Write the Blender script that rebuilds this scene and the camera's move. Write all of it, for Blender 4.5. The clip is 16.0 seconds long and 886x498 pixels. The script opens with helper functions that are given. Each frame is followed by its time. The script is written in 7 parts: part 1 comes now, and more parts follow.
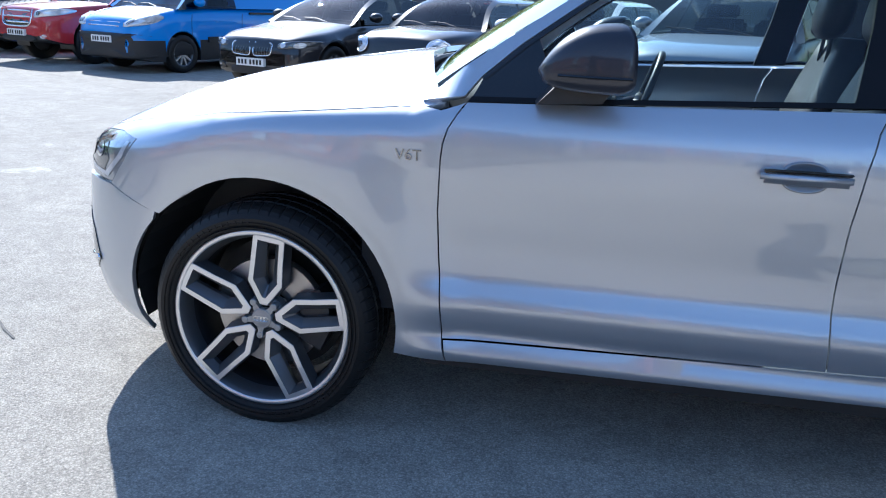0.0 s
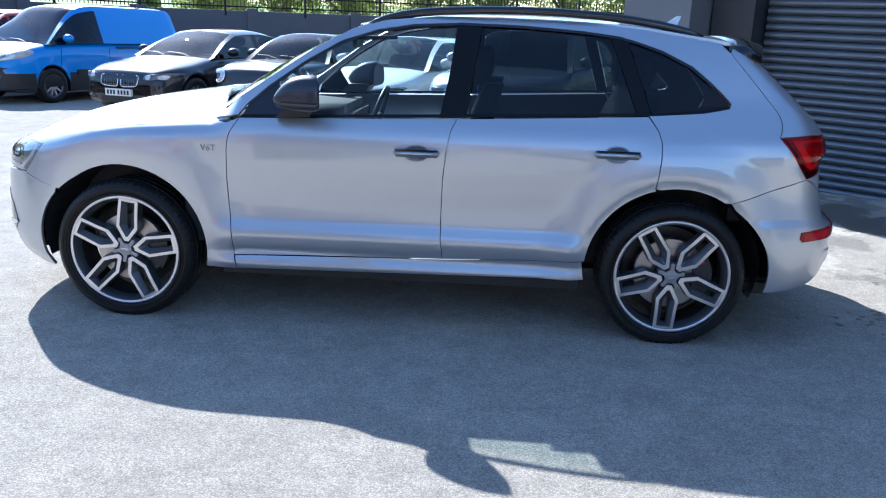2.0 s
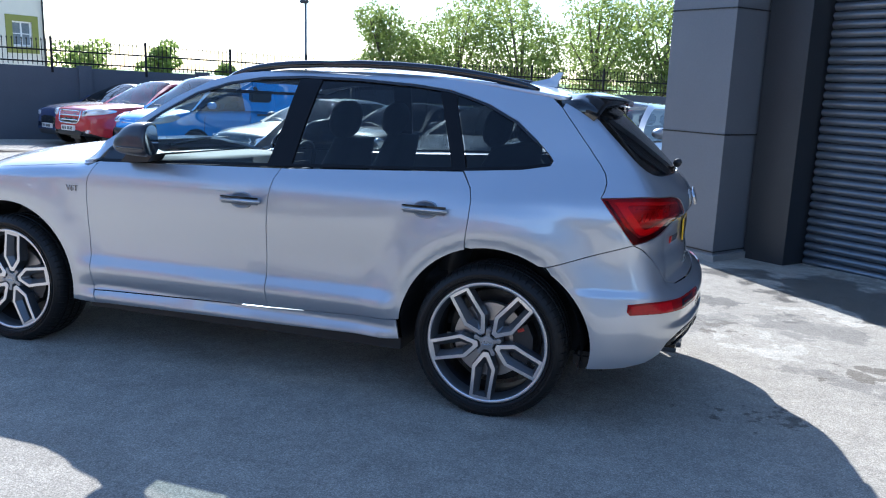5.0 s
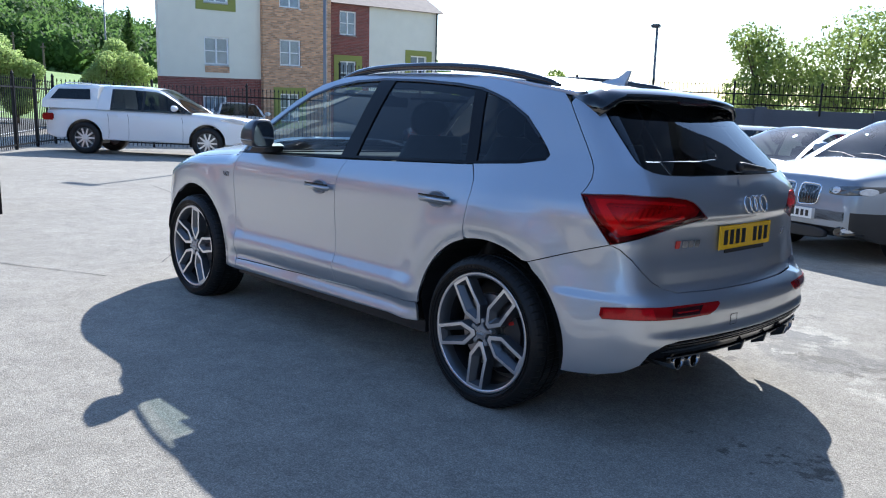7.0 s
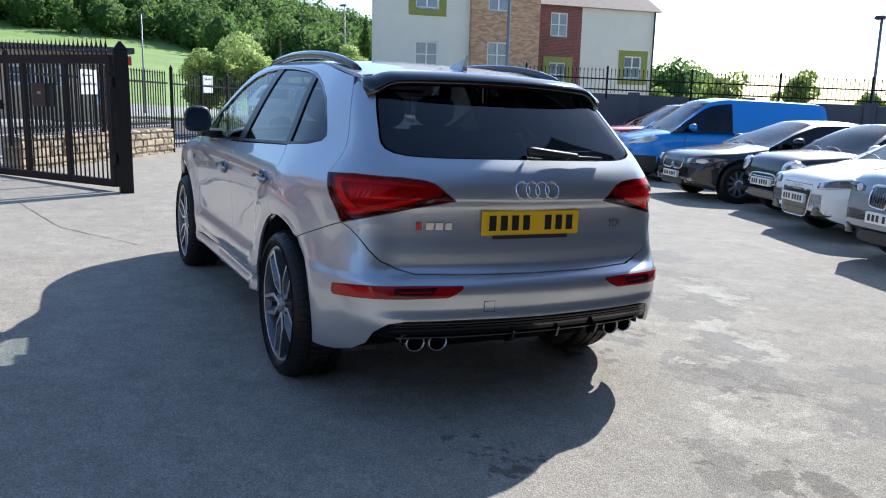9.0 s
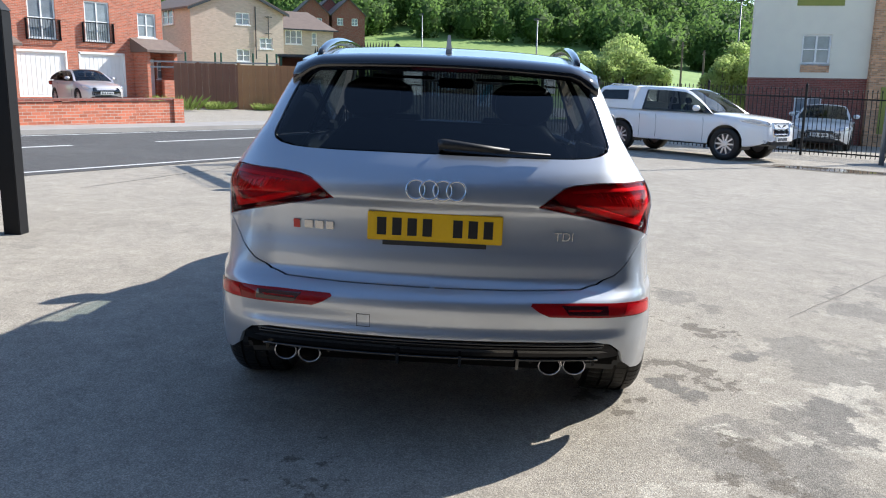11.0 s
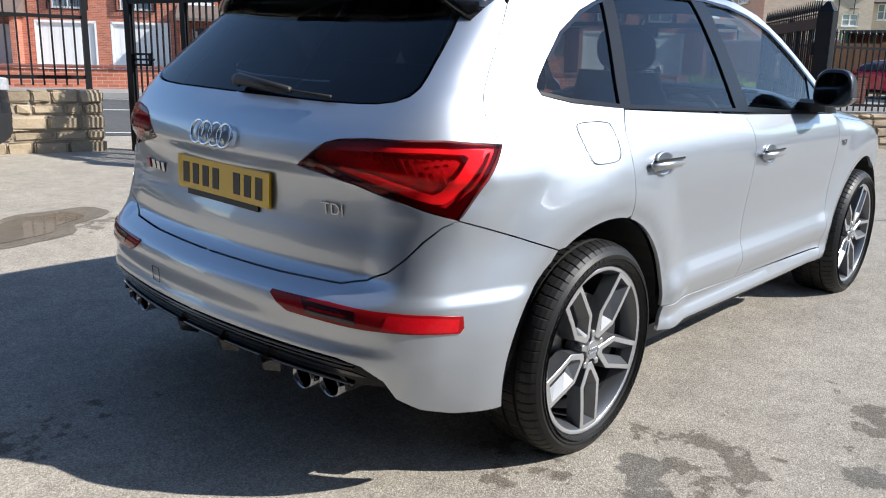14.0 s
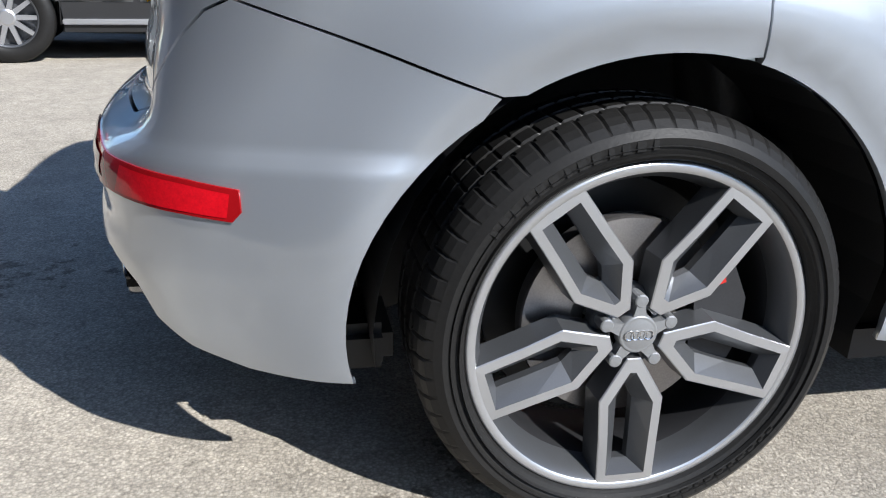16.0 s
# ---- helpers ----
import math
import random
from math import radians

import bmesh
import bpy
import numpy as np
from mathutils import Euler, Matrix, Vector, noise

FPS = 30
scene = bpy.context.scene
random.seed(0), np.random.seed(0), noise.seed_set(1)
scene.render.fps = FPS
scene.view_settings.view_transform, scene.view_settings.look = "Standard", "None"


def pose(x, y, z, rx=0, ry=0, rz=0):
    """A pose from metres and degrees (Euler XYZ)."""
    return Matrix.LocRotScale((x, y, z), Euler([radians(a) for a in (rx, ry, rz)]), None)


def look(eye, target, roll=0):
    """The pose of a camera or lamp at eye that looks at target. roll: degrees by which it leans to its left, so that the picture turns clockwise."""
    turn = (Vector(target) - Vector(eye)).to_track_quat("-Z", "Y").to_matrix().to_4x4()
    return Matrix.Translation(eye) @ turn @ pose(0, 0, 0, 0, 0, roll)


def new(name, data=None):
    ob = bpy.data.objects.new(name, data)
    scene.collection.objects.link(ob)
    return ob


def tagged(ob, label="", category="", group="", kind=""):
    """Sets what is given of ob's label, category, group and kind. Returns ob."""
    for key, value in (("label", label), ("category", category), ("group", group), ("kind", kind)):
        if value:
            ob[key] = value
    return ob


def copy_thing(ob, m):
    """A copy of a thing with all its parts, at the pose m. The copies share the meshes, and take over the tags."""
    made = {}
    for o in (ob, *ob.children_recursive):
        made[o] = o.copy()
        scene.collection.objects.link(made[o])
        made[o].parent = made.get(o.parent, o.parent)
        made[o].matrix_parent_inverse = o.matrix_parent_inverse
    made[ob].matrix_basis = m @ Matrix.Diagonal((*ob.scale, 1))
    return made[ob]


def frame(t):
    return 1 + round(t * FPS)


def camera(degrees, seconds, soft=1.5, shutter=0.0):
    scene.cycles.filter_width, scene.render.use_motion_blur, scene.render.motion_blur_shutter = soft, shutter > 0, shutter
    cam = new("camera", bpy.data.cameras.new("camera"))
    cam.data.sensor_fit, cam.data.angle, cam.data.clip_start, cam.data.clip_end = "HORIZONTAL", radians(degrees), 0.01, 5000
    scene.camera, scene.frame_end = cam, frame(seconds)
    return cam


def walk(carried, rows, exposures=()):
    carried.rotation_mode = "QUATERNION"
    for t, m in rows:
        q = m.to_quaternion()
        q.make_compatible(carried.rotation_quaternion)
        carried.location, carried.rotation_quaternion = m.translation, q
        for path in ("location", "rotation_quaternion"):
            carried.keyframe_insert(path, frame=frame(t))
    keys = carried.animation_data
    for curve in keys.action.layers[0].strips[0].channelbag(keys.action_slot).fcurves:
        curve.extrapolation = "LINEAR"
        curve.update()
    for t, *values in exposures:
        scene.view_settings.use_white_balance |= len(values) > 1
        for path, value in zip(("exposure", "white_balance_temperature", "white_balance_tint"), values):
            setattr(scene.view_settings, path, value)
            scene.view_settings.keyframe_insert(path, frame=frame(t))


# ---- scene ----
import mathutils.geometry

cam = camera(57.3, 16.0, soft=1.1)
PATH = [
    (0, (1.029, -3.135, 1.323), (0.643, -1.261, 0.741), 2.00),
    (0.5, (1.350, -3.664, 1.360), (1.002, -1.776, 0.798), 2.10),
    (1, (1.642, -4.167, 1.401), (1.412, -2.261, 0.841), 1.60),
    (1.5, (1.848, -4.557, 1.465), (1.704, -2.639, 0.917), 1.80),
    (2, (1.901, -4.902, 1.501), (1.785, -2.973, 0.986), 1.90),
    (2.5, (1.951, -5.158, 1.500), (1.840, -3.215, 1.037), 2.00),
    (3, (2.184, -5.225, 1.489), (2.075, -3.274, 1.064), 1.80),
    (3.5, (2.539, -5.116, 1.449), (2.413, -3.159, 1.051), 2.00),
    (3.7, (2.694, -5.046, 1.450), (2.548, -3.090, 1.059), 2.20),
    (5.8, (4.336, -4.129, 1.397), (3.384, -2.401, 1.072), 2.70),
    (6, (4.489, -4.057, 1.371), (3.463, -2.371, 1.047), 2.80),
    (6.5, (4.894, -3.893, 1.362), (3.691, -2.328, 1.037), 2.80),
    (7, (5.328, -3.704, 1.370), (3.928, -2.314, 1.041), 2.70),
    (7.5, (5.753, -3.391, 1.397), (4.236, -2.131, 1.063), 2.50),
    (8, (6.169, -3.028, 1.406), (4.568, -1.878, 1.068), 2.60),
    (8.2, (6.310, -2.844, 1.398), (4.672, -1.749, 1.057), 2.60),
    (10.3, (6.904, -0.557, 1.385), (4.977, -0.171, 1.017), 2.82),
    (10.5, (6.857, -0.337, 1.383), (4.908, -0.084, 1.012), 2.52),
    (11, (6.694, 0.119, 1.403), (4.732, 0.065, 1.012), 2.61),
    (11.5, (6.536, 0.610, 1.408), (4.613, 0.250, 0.996), 2.60),
    (12, (6.373, 0.983, 1.423), (4.500, 0.425, 1.001), 2.71),
    (12.5, (6.174, 1.383, 1.420), (4.376, 0.622, 0.987), 2.72),
    (13, (5.886, 1.756, 1.408), (4.193, 0.793, 0.965), 2.53),
    (13.5, (5.526, 2.052, 1.393), (3.934, 0.935, 0.928), 2.54),
    (14, (5.066, 2.243, 1.323), (3.618, 0.953, 0.833), 2.48),
    (14.5, (4.596, 2.372, 1.277), (3.320, 0.929, 0.740), 2.22),
    (15, (4.113, 2.358, 1.228), (3.085, 0.756, 0.616), 2.49),
    (15.2, (3.909, 2.298, 1.177), (3.025, 0.622, 0.537), 2.14),
    (15.5, (3.695, 2.165, 1.092), (2.962, 0.431, 0.417), 2.42),
    (15.6, (3.581, 2.151, 1.067), (2.965, 0.376, 0.385), 1.64),
    (16, (3.376, 2.032, 0.926), (2.995, 0.192, 0.240), 1.80),
]
# The yard falls 1.7 degrees towards +y; PATH is given square to the yard.
YARD = pose(0, 0, 0, -1.7, 0, 0)
walk(cam, [(t, YARD @ look(eye, target, roll)) for t, eye, target, roll in PATH],
     exposures=[(0, 1.04, 5300, 10), (1, 1.17, 5250, 10), (3.7, 1.22, 5300, 10), (5.8, 1.10, 5380, 10), (8.2, .74, 5620, 10), (10.3, .81, 5900, 10), (12.5, .77, 6020, 10), (13.4, .65, 5950, 10), (14.5, .455, 5850, 10), (16, .51, 5720, 10)])

# ---- light ----
world = bpy.data.worlds.new("world")
scene.world = world
world.use_nodes = True
wn = world.node_tree.nodes
sky = wn.new("ShaderNodeTexSky")
sky.sky_type, sky.sun_disc = "NISHITA", False
SUN = Vector((-.76, 1.12, .97)).normalized()
sky.sun_elevation = math.asin(SUN.z)
sky.sun_rotation = math.atan2(SUN.x, SUN.y)
sky.air_density, sky.dust_density, sky.ozone_density = 1.0, .35, 1.5
wn["Background"].inputs["Strength"].default_value = .127
world.node_tree.links.new(sky.outputs[0], wn["Background"].inputs[0])
sun = new("sun", bpy.data.lights.new("sun", "SUN"))
sun.data.energy, sun.data.angle, sun.data.color = 5.5, radians(.55), (1, .92, .80)
sun.matrix_world = look((0, 0, 0), -SUN)


# ---- materials ----
def material(name, color, rough=.5, metal=0.0, noise_scale=8.0, amount=.15, fine=90.0, bump=0.0, dist=.01, spec=.5, coat=0.0, trans=0.0, alpha=1.0, tint=None, objects=0.0):
    """A node material: base colour varied at two scales, with a fine relief."""
    m = bpy.data.materials.new(name)
    m.use_nodes = True
    n, l = m.node_tree.nodes, m.node_tree.links
    b = n["Principled BSDF"]
    b.inputs["Roughness"].default_value, b.inputs["Metallic"].default_value = rough, metal
    b.inputs["Specular IOR Level"].default_value = spec
    b.inputs["Coat Weight"].default_value, b.inputs["Coat Roughness"].default_value = coat, .012
    b.inputs["Transmission Weight"].default_value = trans
    color = (*color, 1)
    b.inputs["Base Color"].default_value = color
    if amount or bump or objects:
        tc = n.new("ShaderNodeTexCoord")
        big, small = n.new("ShaderNodeTexNoise"), n.new("ShaderNodeTexNoise")
        for t, s in ((big, noise_scale), (small, fine)):
            t.inputs["Scale"].default_value, t.inputs["Detail"].default_value = s, 5
            l.new(tc.outputs["Object"], t.inputs["Vector"])
        add = n.new("ShaderNodeMath")
        add.operation = "ADD"
        l.new(big.outputs["Fac"], add.inputs[0])
        l.new(small.outputs["Fac"], add.inputs[1])
        src = add.outputs[0]
        if objects:
            info = n.new("ShaderNodeObjectInfo")
            more = n.new("ShaderNodeMath")
            more.operation = "MULTIPLY_ADD"
            more.inputs[1].default_value = objects
            l.new(info.outputs["Random"], more.inputs[0])
            l.new(src, more.inputs[2])
            src = more.outputs[0]
        ramp = n.new("ShaderNodeMapRange")
        ramp.inputs["From Min"].default_value, ramp.inputs["From Max"].default_value = .55, 1.45 + objects
        l.new(src, ramp.inputs["Value"])
        mix = n.new("ShaderNodeMix")
        mix.data_type = "RGBA"
        lo = [max(0, c * (1 - amount)) for c in color[:3]]
        hi = [min(1, c * (1 + amount)) for c in (tint or color)[:3]]
        mix.inputs["A"].default_value, mix.inputs["B"].default_value = (*lo, 1), (*hi, 1)
        l.new(ramp.outputs[0], mix.inputs["Factor"])
        l.new(mix.outputs["Result"], b.inputs["Base Color"])
        if bump:
            bp = n.new("ShaderNodeBump")
            bp.inputs["Strength"].default_value, bp.inputs["Distance"].default_value = bump, dist
            l.new(small.outputs["Fac"], bp.inputs["Height"])
            l.new(bp.outputs[0], b.inputs["Normal"])
    return m


def glass_material(name, color, rough=0.0, ior=1.55):
    """Thin tinted glass: a mirror coat by Fresnel over a see-through tint."""
    m = bpy.data.materials.new(name)
    m.use_nodes = True
    n, l = m.node_tree.nodes, m.node_tree.links
    n.remove(n["Principled BSDF"])
    tr, gl, mx, fr = n.new("ShaderNodeBsdfTransparent"), n.new("ShaderNodeBsdfGlossy"), n.new("ShaderNodeMixShader"), n.new("ShaderNodeFresnel")
    tr.inputs[0].default_value = (*color, 1)
    gl.inputs["Roughness"].default_value = rough
    fr.inputs["IOR"].default_value = ior
    l.new(fr.outputs[0], mx.inputs[0])
    l.new(tr.outputs[0], mx.inputs[1])
    l.new(gl.outputs[0], mx.inputs[2])
    l.new(mx.outputs[0], n["Material Output"].inputs["Surface"])
    return m


def paint(name, color, metal=.6, rough=.32, coat=1.0):
    m = material(name, color, rough, metal, 1.5, .03, 900, .02, .0006, coat=coat)
    return m


def brick_material(name, color, mortar, vary=.25, length=.225, height=.075):
    """Courses of brick with mortar joints, on upright faces."""
    m = material(name, color, .85, 0, 3, vary, 30, .3, .004)
    n, l = m.node_tree.nodes, m.node_tree.links
    b = n["Principled BSDF"]
    tc, sep, add, com, br = n.new("ShaderNodeTexCoord"), n.new("ShaderNodeSeparateXYZ"), n.new("ShaderNodeMath"), n.new("ShaderNodeCombineXYZ"), n.new("ShaderNodeTexBrick")
    l.new(tc.outputs["Object"], sep.inputs[0])
    l.new(sep.outputs["X"], add.inputs[0])
    l.new(sep.outputs["Y"], add.inputs[1])
    l.new(add.outputs[0], com.inputs["X"])
    l.new(sep.outputs["Z"], com.inputs["Y"])
    l.new(com.outputs[0], br.inputs["Vector"])
    br.inputs["Scale"].default_value = 1.0
    br.inputs["Brick Width"].default_value, br.inputs["Row Height"].default_value = length, height
    br.inputs["Mortar Size"].default_value = .006
    br.inputs["Color1"].default_value = (*[c * (1 - vary) for c in color], 1)
    br.inputs["Color2"].default_value = (*[min(1, c * (1 + vary)) for c in color], 1)
    br.inputs["Mortar"].default_value = (*mortar, 1)
    l.new(br.outputs["Color"], b.inputs["Base Color"])
    return m


def ground_material(name, color, spread, stain, patches=()):
    """Worn, gritty ground: grit, blotches and small stains. patches: kinds of larger marks, each with its tint, how much it
    covers, its roughness, the size of its ragged outline, its edge and the ellipses (x, y, half lengths, turn) over which it is scattered."""
    m = bpy.data.materials.new(name)
    m.use_nodes = True
    n, l = m.node_tree.nodes, m.node_tree.links
    b = n["Principled BSDF"]
    tc = n.new("ShaderNodeTexCoord")

    def noise_at(scale, detail, rough=.6):
        t = n.new("ShaderNodeTexNoise")
        t.inputs["Scale"].default_value, t.inputs["Detail"].default_value, t.inputs["Roughness"].default_value = scale, detail, rough
        l.new(tc.outputs["Object"], t.inputs["Vector"])
        return t.outputs["Fac"]

    def ranged(src, a, c, lo, hi):
        r = n.new("ShaderNodeMapRange")
        for key, v in zip(("From Min", "From Max", "To Min", "To Max"), (a, c, lo, hi)):
            r.inputs[key].default_value = v
        l.new(src, r.inputs["Value"])
        return r.outputs[0]

    def times(p, q):
        k = n.new("ShaderNodeMath")
        k.operation = "MULTIPLY"
        l.new(p, k.inputs[0])
        l.new(q, k.inputs[1])
        return k.outputs[0]

    grit = n.new("ShaderNodeTexVoronoi")
    grit.inputs["Scale"].default_value = 150
    l.new(tc.outputs["Object"], grit.inputs["Vector"])
    f = times(ranged(noise_at(.35, 6), .3, .7, 1 - spread, 1 + spread), ranged(noise_at(3.5, 6, .7), .3, .7, .88, 1.12))
    f = times(f, ranged(noise_at(120, 3, .7), .25, .75, .75, 1.25))
    f = times(f, ranged(noise_at(9, 7, .75), .3, .7, .86, 1.14))
    f = times(f, ranged(noise_at(32, 3, .7), .3, .7, .94, 1.06))
    f = times(f, ranged(grit.outputs["Distance"], 0, .8, 1.16, .70))
    stone = n.new("ShaderNodeSeparateXYZ")
    l.new(grit.outputs["Color"], stone.inputs[0])
    f = times(f, ranged(stone.outputs["X"], 0, 1, .80, 1.20))
    f = times(f, ranged(noise_at(1.1, 9, .75), .60, .66, 1.0, stain))
    mul = n.new("ShaderNodeMix")
    mul.data_type, mul.blend_type = "RGBA", "MULTIPLY"
    mul.inputs["Factor"].default_value = 1
    mul.inputs["A"].default_value = (*color, 1)
    l.new(f, mul.inputs["B"])
    col, rough = mul.outputs["Result"], ranged(noise_at(1.1, 9, .75), .60, .66, .88, .7)
    for tint, cover, wet, scale, edge, spots in patches:
        field = None
        for x, y, rx, ry, turn in spots:
            mp, ln = n.new("ShaderNodeMapping"), n.new("ShaderNodeVectorMath")
            mp.vector_type = "TEXTURE"
            mp.inputs["Location"].default_value, mp.inputs["Rotation"].default_value, mp.inputs["Scale"].default_value = (x, y, 0), (0, 0, radians(turn)), (rx, ry, 50)
            ln.operation = "LENGTH"
            l.new(tc.outputs["Object"], mp.inputs["Vector"])
            l.new(mp.outputs[0], ln.inputs[0])
            here = ranged(ln.outputs["Value"], .25, 1.0, .0, -.30)
            if field is None:
                field = here
            else:
                mx = n.new("ShaderNodeMath")
                mx.operation = "MAXIMUM"
                l.new(field, mx.inputs[0])
                l.new(here, mx.inputs[1])
                field = mx.outputs[0]
        add = n.new("ShaderNodeMath")
        l.new(field, add.inputs[0])
        l.new(noise_at(scale, 8, .66), add.inputs[1])
        mask = ranged(add.outputs[0], edge, edge + .035, 0, cover)
        tinted, over, dull = n.new("ShaderNodeMix"), n.new("ShaderNodeMix"), n.new("ShaderNodeMix")
        tinted.data_type, tinted.blend_type = "RGBA", "MULTIPLY"
        tinted.inputs["Factor"].default_value = 1
        tinted.inputs["B"].default_value = (*tint, 1)
        l.new(mul.outputs["Result"], tinted.inputs["A"])
        over.data_type = "RGBA"
        l.new(mask, over.inputs["Factor"])
        l.new(col, over.inputs["A"])
        l.new(tinted.outputs["Result"], over.inputs["B"])
        col = over.outputs["Result"]
        l.new(mask, dull.inputs["Factor"])
        l.new(rough, dull.inputs["A"])
        dull.inputs["B"].default_value = wet
        rough = dull.outputs["Result"]
    l.new(col, b.inputs["Base Color"])
    l.new(rough, b.inputs["Roughness"])
    b.inputs["Specular IOR Level"].default_value = .2
    b.inputs["Diffuse Roughness"].default_value = .3
    bp = n.new("ShaderNodeBump")
    bp.inputs["Strength"].default_value, bp.inputs["Distance"].default_value = .8, .006
    l.new(noise_at(140, 3, .7), bp.inputs["Height"])
    l.new(bp.outputs[0], b.inputs["Normal"])
    return m


def leaf_material(name, color, bright):
    """Leaves that let some light through, varied from clump to clump."""
    m = material(name, color, .75, 0, .9, .4, 6, tint=bright, spec=.15)
    n, l = m.node_tree.nodes, m.node_tree.links
    b = n["Principled BSDF"]
    tl, mx = n.new("ShaderNodeBsdfTranslucent"), n.new("ShaderNodeMixShader")
    tl.inputs[0].default_value = (*[min(1, c * 1.7) for c in bright], 1)
    mx.inputs[0].default_value = .42
    l.new(b.outputs[0], mx.inputs[1])
    l.new(tl.outputs[0], mx.inputs[2])
    l.new(mx.outputs[0], n["Material Output"].inputs["Surface"])
    return m


PAINT = paint("silver_paint", (.48, .51, .553), .80, .42)
# the silver paint made darker: shade of the handle recesses put into the colour
RECESS = paint("shaded_recess", (.27, .288, .312), .7, .4)
PAINT.node_tree.nodes["Principled BSDF"].inputs["Coat IOR"].default_value = 1.70
BLACK = material("black_gloss", (.008, .008, .009), .08, 0, 4, .2, 200, coat=.6)
PILLAR = material("satin_black_trim", (.007, .007, .008), .28, 0, 6, .2, 250, spec=.22)
PLASTIC = material("black_plastic", (.018, .018, .019), .5, 0, 6, .25, 300, .15, .001)
RUBBER = material("tyre_rubber", (.016, .0155, .015), .45, 0, 5, .3, 160, .3, .001, spec=.25)
ALLOY = material("machined_alloy", (.66, .665, .68), .30, .85, 6, .05, 700, .04, .0005)
ALLOYDARK = material("grey_alloy", (.13, .135, .145), .36, .7, 6, .08, 400, .03, .0005)
ALLOYMID = material("silver_alloy_paint", (.155, .160, .168), .36, .7, 6, .08, 400, .03, .0005)
PIPE = material("dark_chrome", (.34, .34, .35), .16, 1.0, 5, .1, 200)
SHELL = material("satin_black_shell", (.030, .032, .042), .40, .3, 6, .15, 300, spec=.4, coat=.5)
BARREL = material("dark_rim_barrel", (.022, .022, .024), .5, .2, 6, .15, 300)
DIFFUSER = material("satin_black_plastic", (.005, .005, .0055), .16, 0, 6, .2, 200, spec=.2)
UNDERSIDE = material("dark_underside", (.006, .006, .006), .85, 0, 6, .3, 120, spec=.1)
CAPGREY = material("grey_cap_paint", (.30, .305, .31), .35, .5, 6, .08, 400, .03, .0005)
CALIPER = material("dark_caliper", (.03, .03, .032), .45, .2, 8, .2, 200, .1, .001)
STEEL = material("brake_steel", (.42, .40, .39), .35, .9, 12, .2, 300, .1, .0006)
CHROME = material("chrome", (.82, .82, .83), .09, 1.0, 5, .03, 200)
MIRROR = material("blue_tinted_mirror", (.30, .33, .38), .04, 1.0, 5, .03, 200)
REDGLOW = material("light_guide", (.88, .62, .58), .4, 0, 9, .1, 80, spec=.3)
REDLENS = material("red_lens", (.26, .004, .006), .05, 0, 5, .1, 60, spec=.3)
REDBRIGHT = material("bright_red_lens", (.50, .004, .010), .08, 0, 90, .25, 300, spec=.3)
REDGLASS = glass_material("red_glass", (.90, .016, .024), 0.0, 1.32)
LAMPBOWL = material("lamp_bowl", (.55, .42, .40), .3, .4, 60, .3, 300, .2, .002)
VANE = material("bright_vane", (.85, .55, .50), .22, .6, 40, .2, 200)
DARKRED = material("dark_red_lens", (.035, .001, .002), .05, 0, 5, .1, 60, coat=.25)
CLEARLENS = material("clear_lens", (.55, .57, .6), .1, .3, 40, .3, 200, .3, .004, coat=1)
LENSBODY = material("headlamp_lens", (.36, .38, .40), .07, .5, 40, .3, 200, .1, .002, coat=1)
LENSDARK = material("headlamp_inner", (.10, .105, .11), .08, .3, 30, .3, 150, coat=1)
DARKGLASS = glass_material("privacy_glass", (.18, .205, .215))
REARTINT = glass_material("dark_rear_glass", (.10, .115, .125))
GLASS = glass_material("clear_glass", (.80, .88, .87))
INTERIOR = material("dark_cloth", (.02, .02, .022), .75, 0, 10, .3, 200, .2, .002)
LEATHER = material("black_leather", (.03, .03, .032), .45, 0, 10, .25, 120, .25, .003)
PLATE_Y = material("yellow_plate", (.82, .50, .012), .25, 0, 3, .05, 120, coat=.4)
PLATE_W = material("white_plate", (.8, .8, .78), .3, 0, 3, .04, 120)
INK = material("black_ink", (.012, .012, .012), .4, 0, 8, .2, 90)
REDPAINT = material("red_caliper", (.5, .02, .015), .35, 0, 6, .15, 90)


# ---- mesh helpers ----
def mesh_part(name, verts, faces, mats, parent=None, label="", normals=None, smooth=False, index=None):
    """One mesh object, under a thing if parent is given. mats: a material or a list, index: the material of each face."""
    me = bpy.data.meshes.new(name)
    me.from_pydata([tuple(v) for v in verts], [], [tuple(f) for f in faces])
    for m in mats if isinstance(mats, (list, tuple)) else [mats]:
        me.materials.append(m)
    if index is not None:
        me.polygons.foreach_set("material_index", list(index))
    if smooth or normals is not None:
        me.shade_smooth()
    if normals is not None:
        me.normals_split_custom_set_from_vertices([tuple(n) for n in normals])
    me.update()
    ob = new(name, me)
    ob.parent = parent
    return tagged(ob, label)


def part(name, bm, mat, parent=None, label="", smooth=False):
    """Links a bmesh as one mesh object under a thing or a part."""
    me = bpy.data.meshes.new(name)
    bm.to_mesh(me)
    bm.free()
    for m in mat if isinstance(mat, (list, tuple)) else [mat]:
        me.materials.append(m)
    if smooth:
        me.shade_smooth()
    ob = new(name, me)
    ob.parent = parent
    return tagged(ob, label)


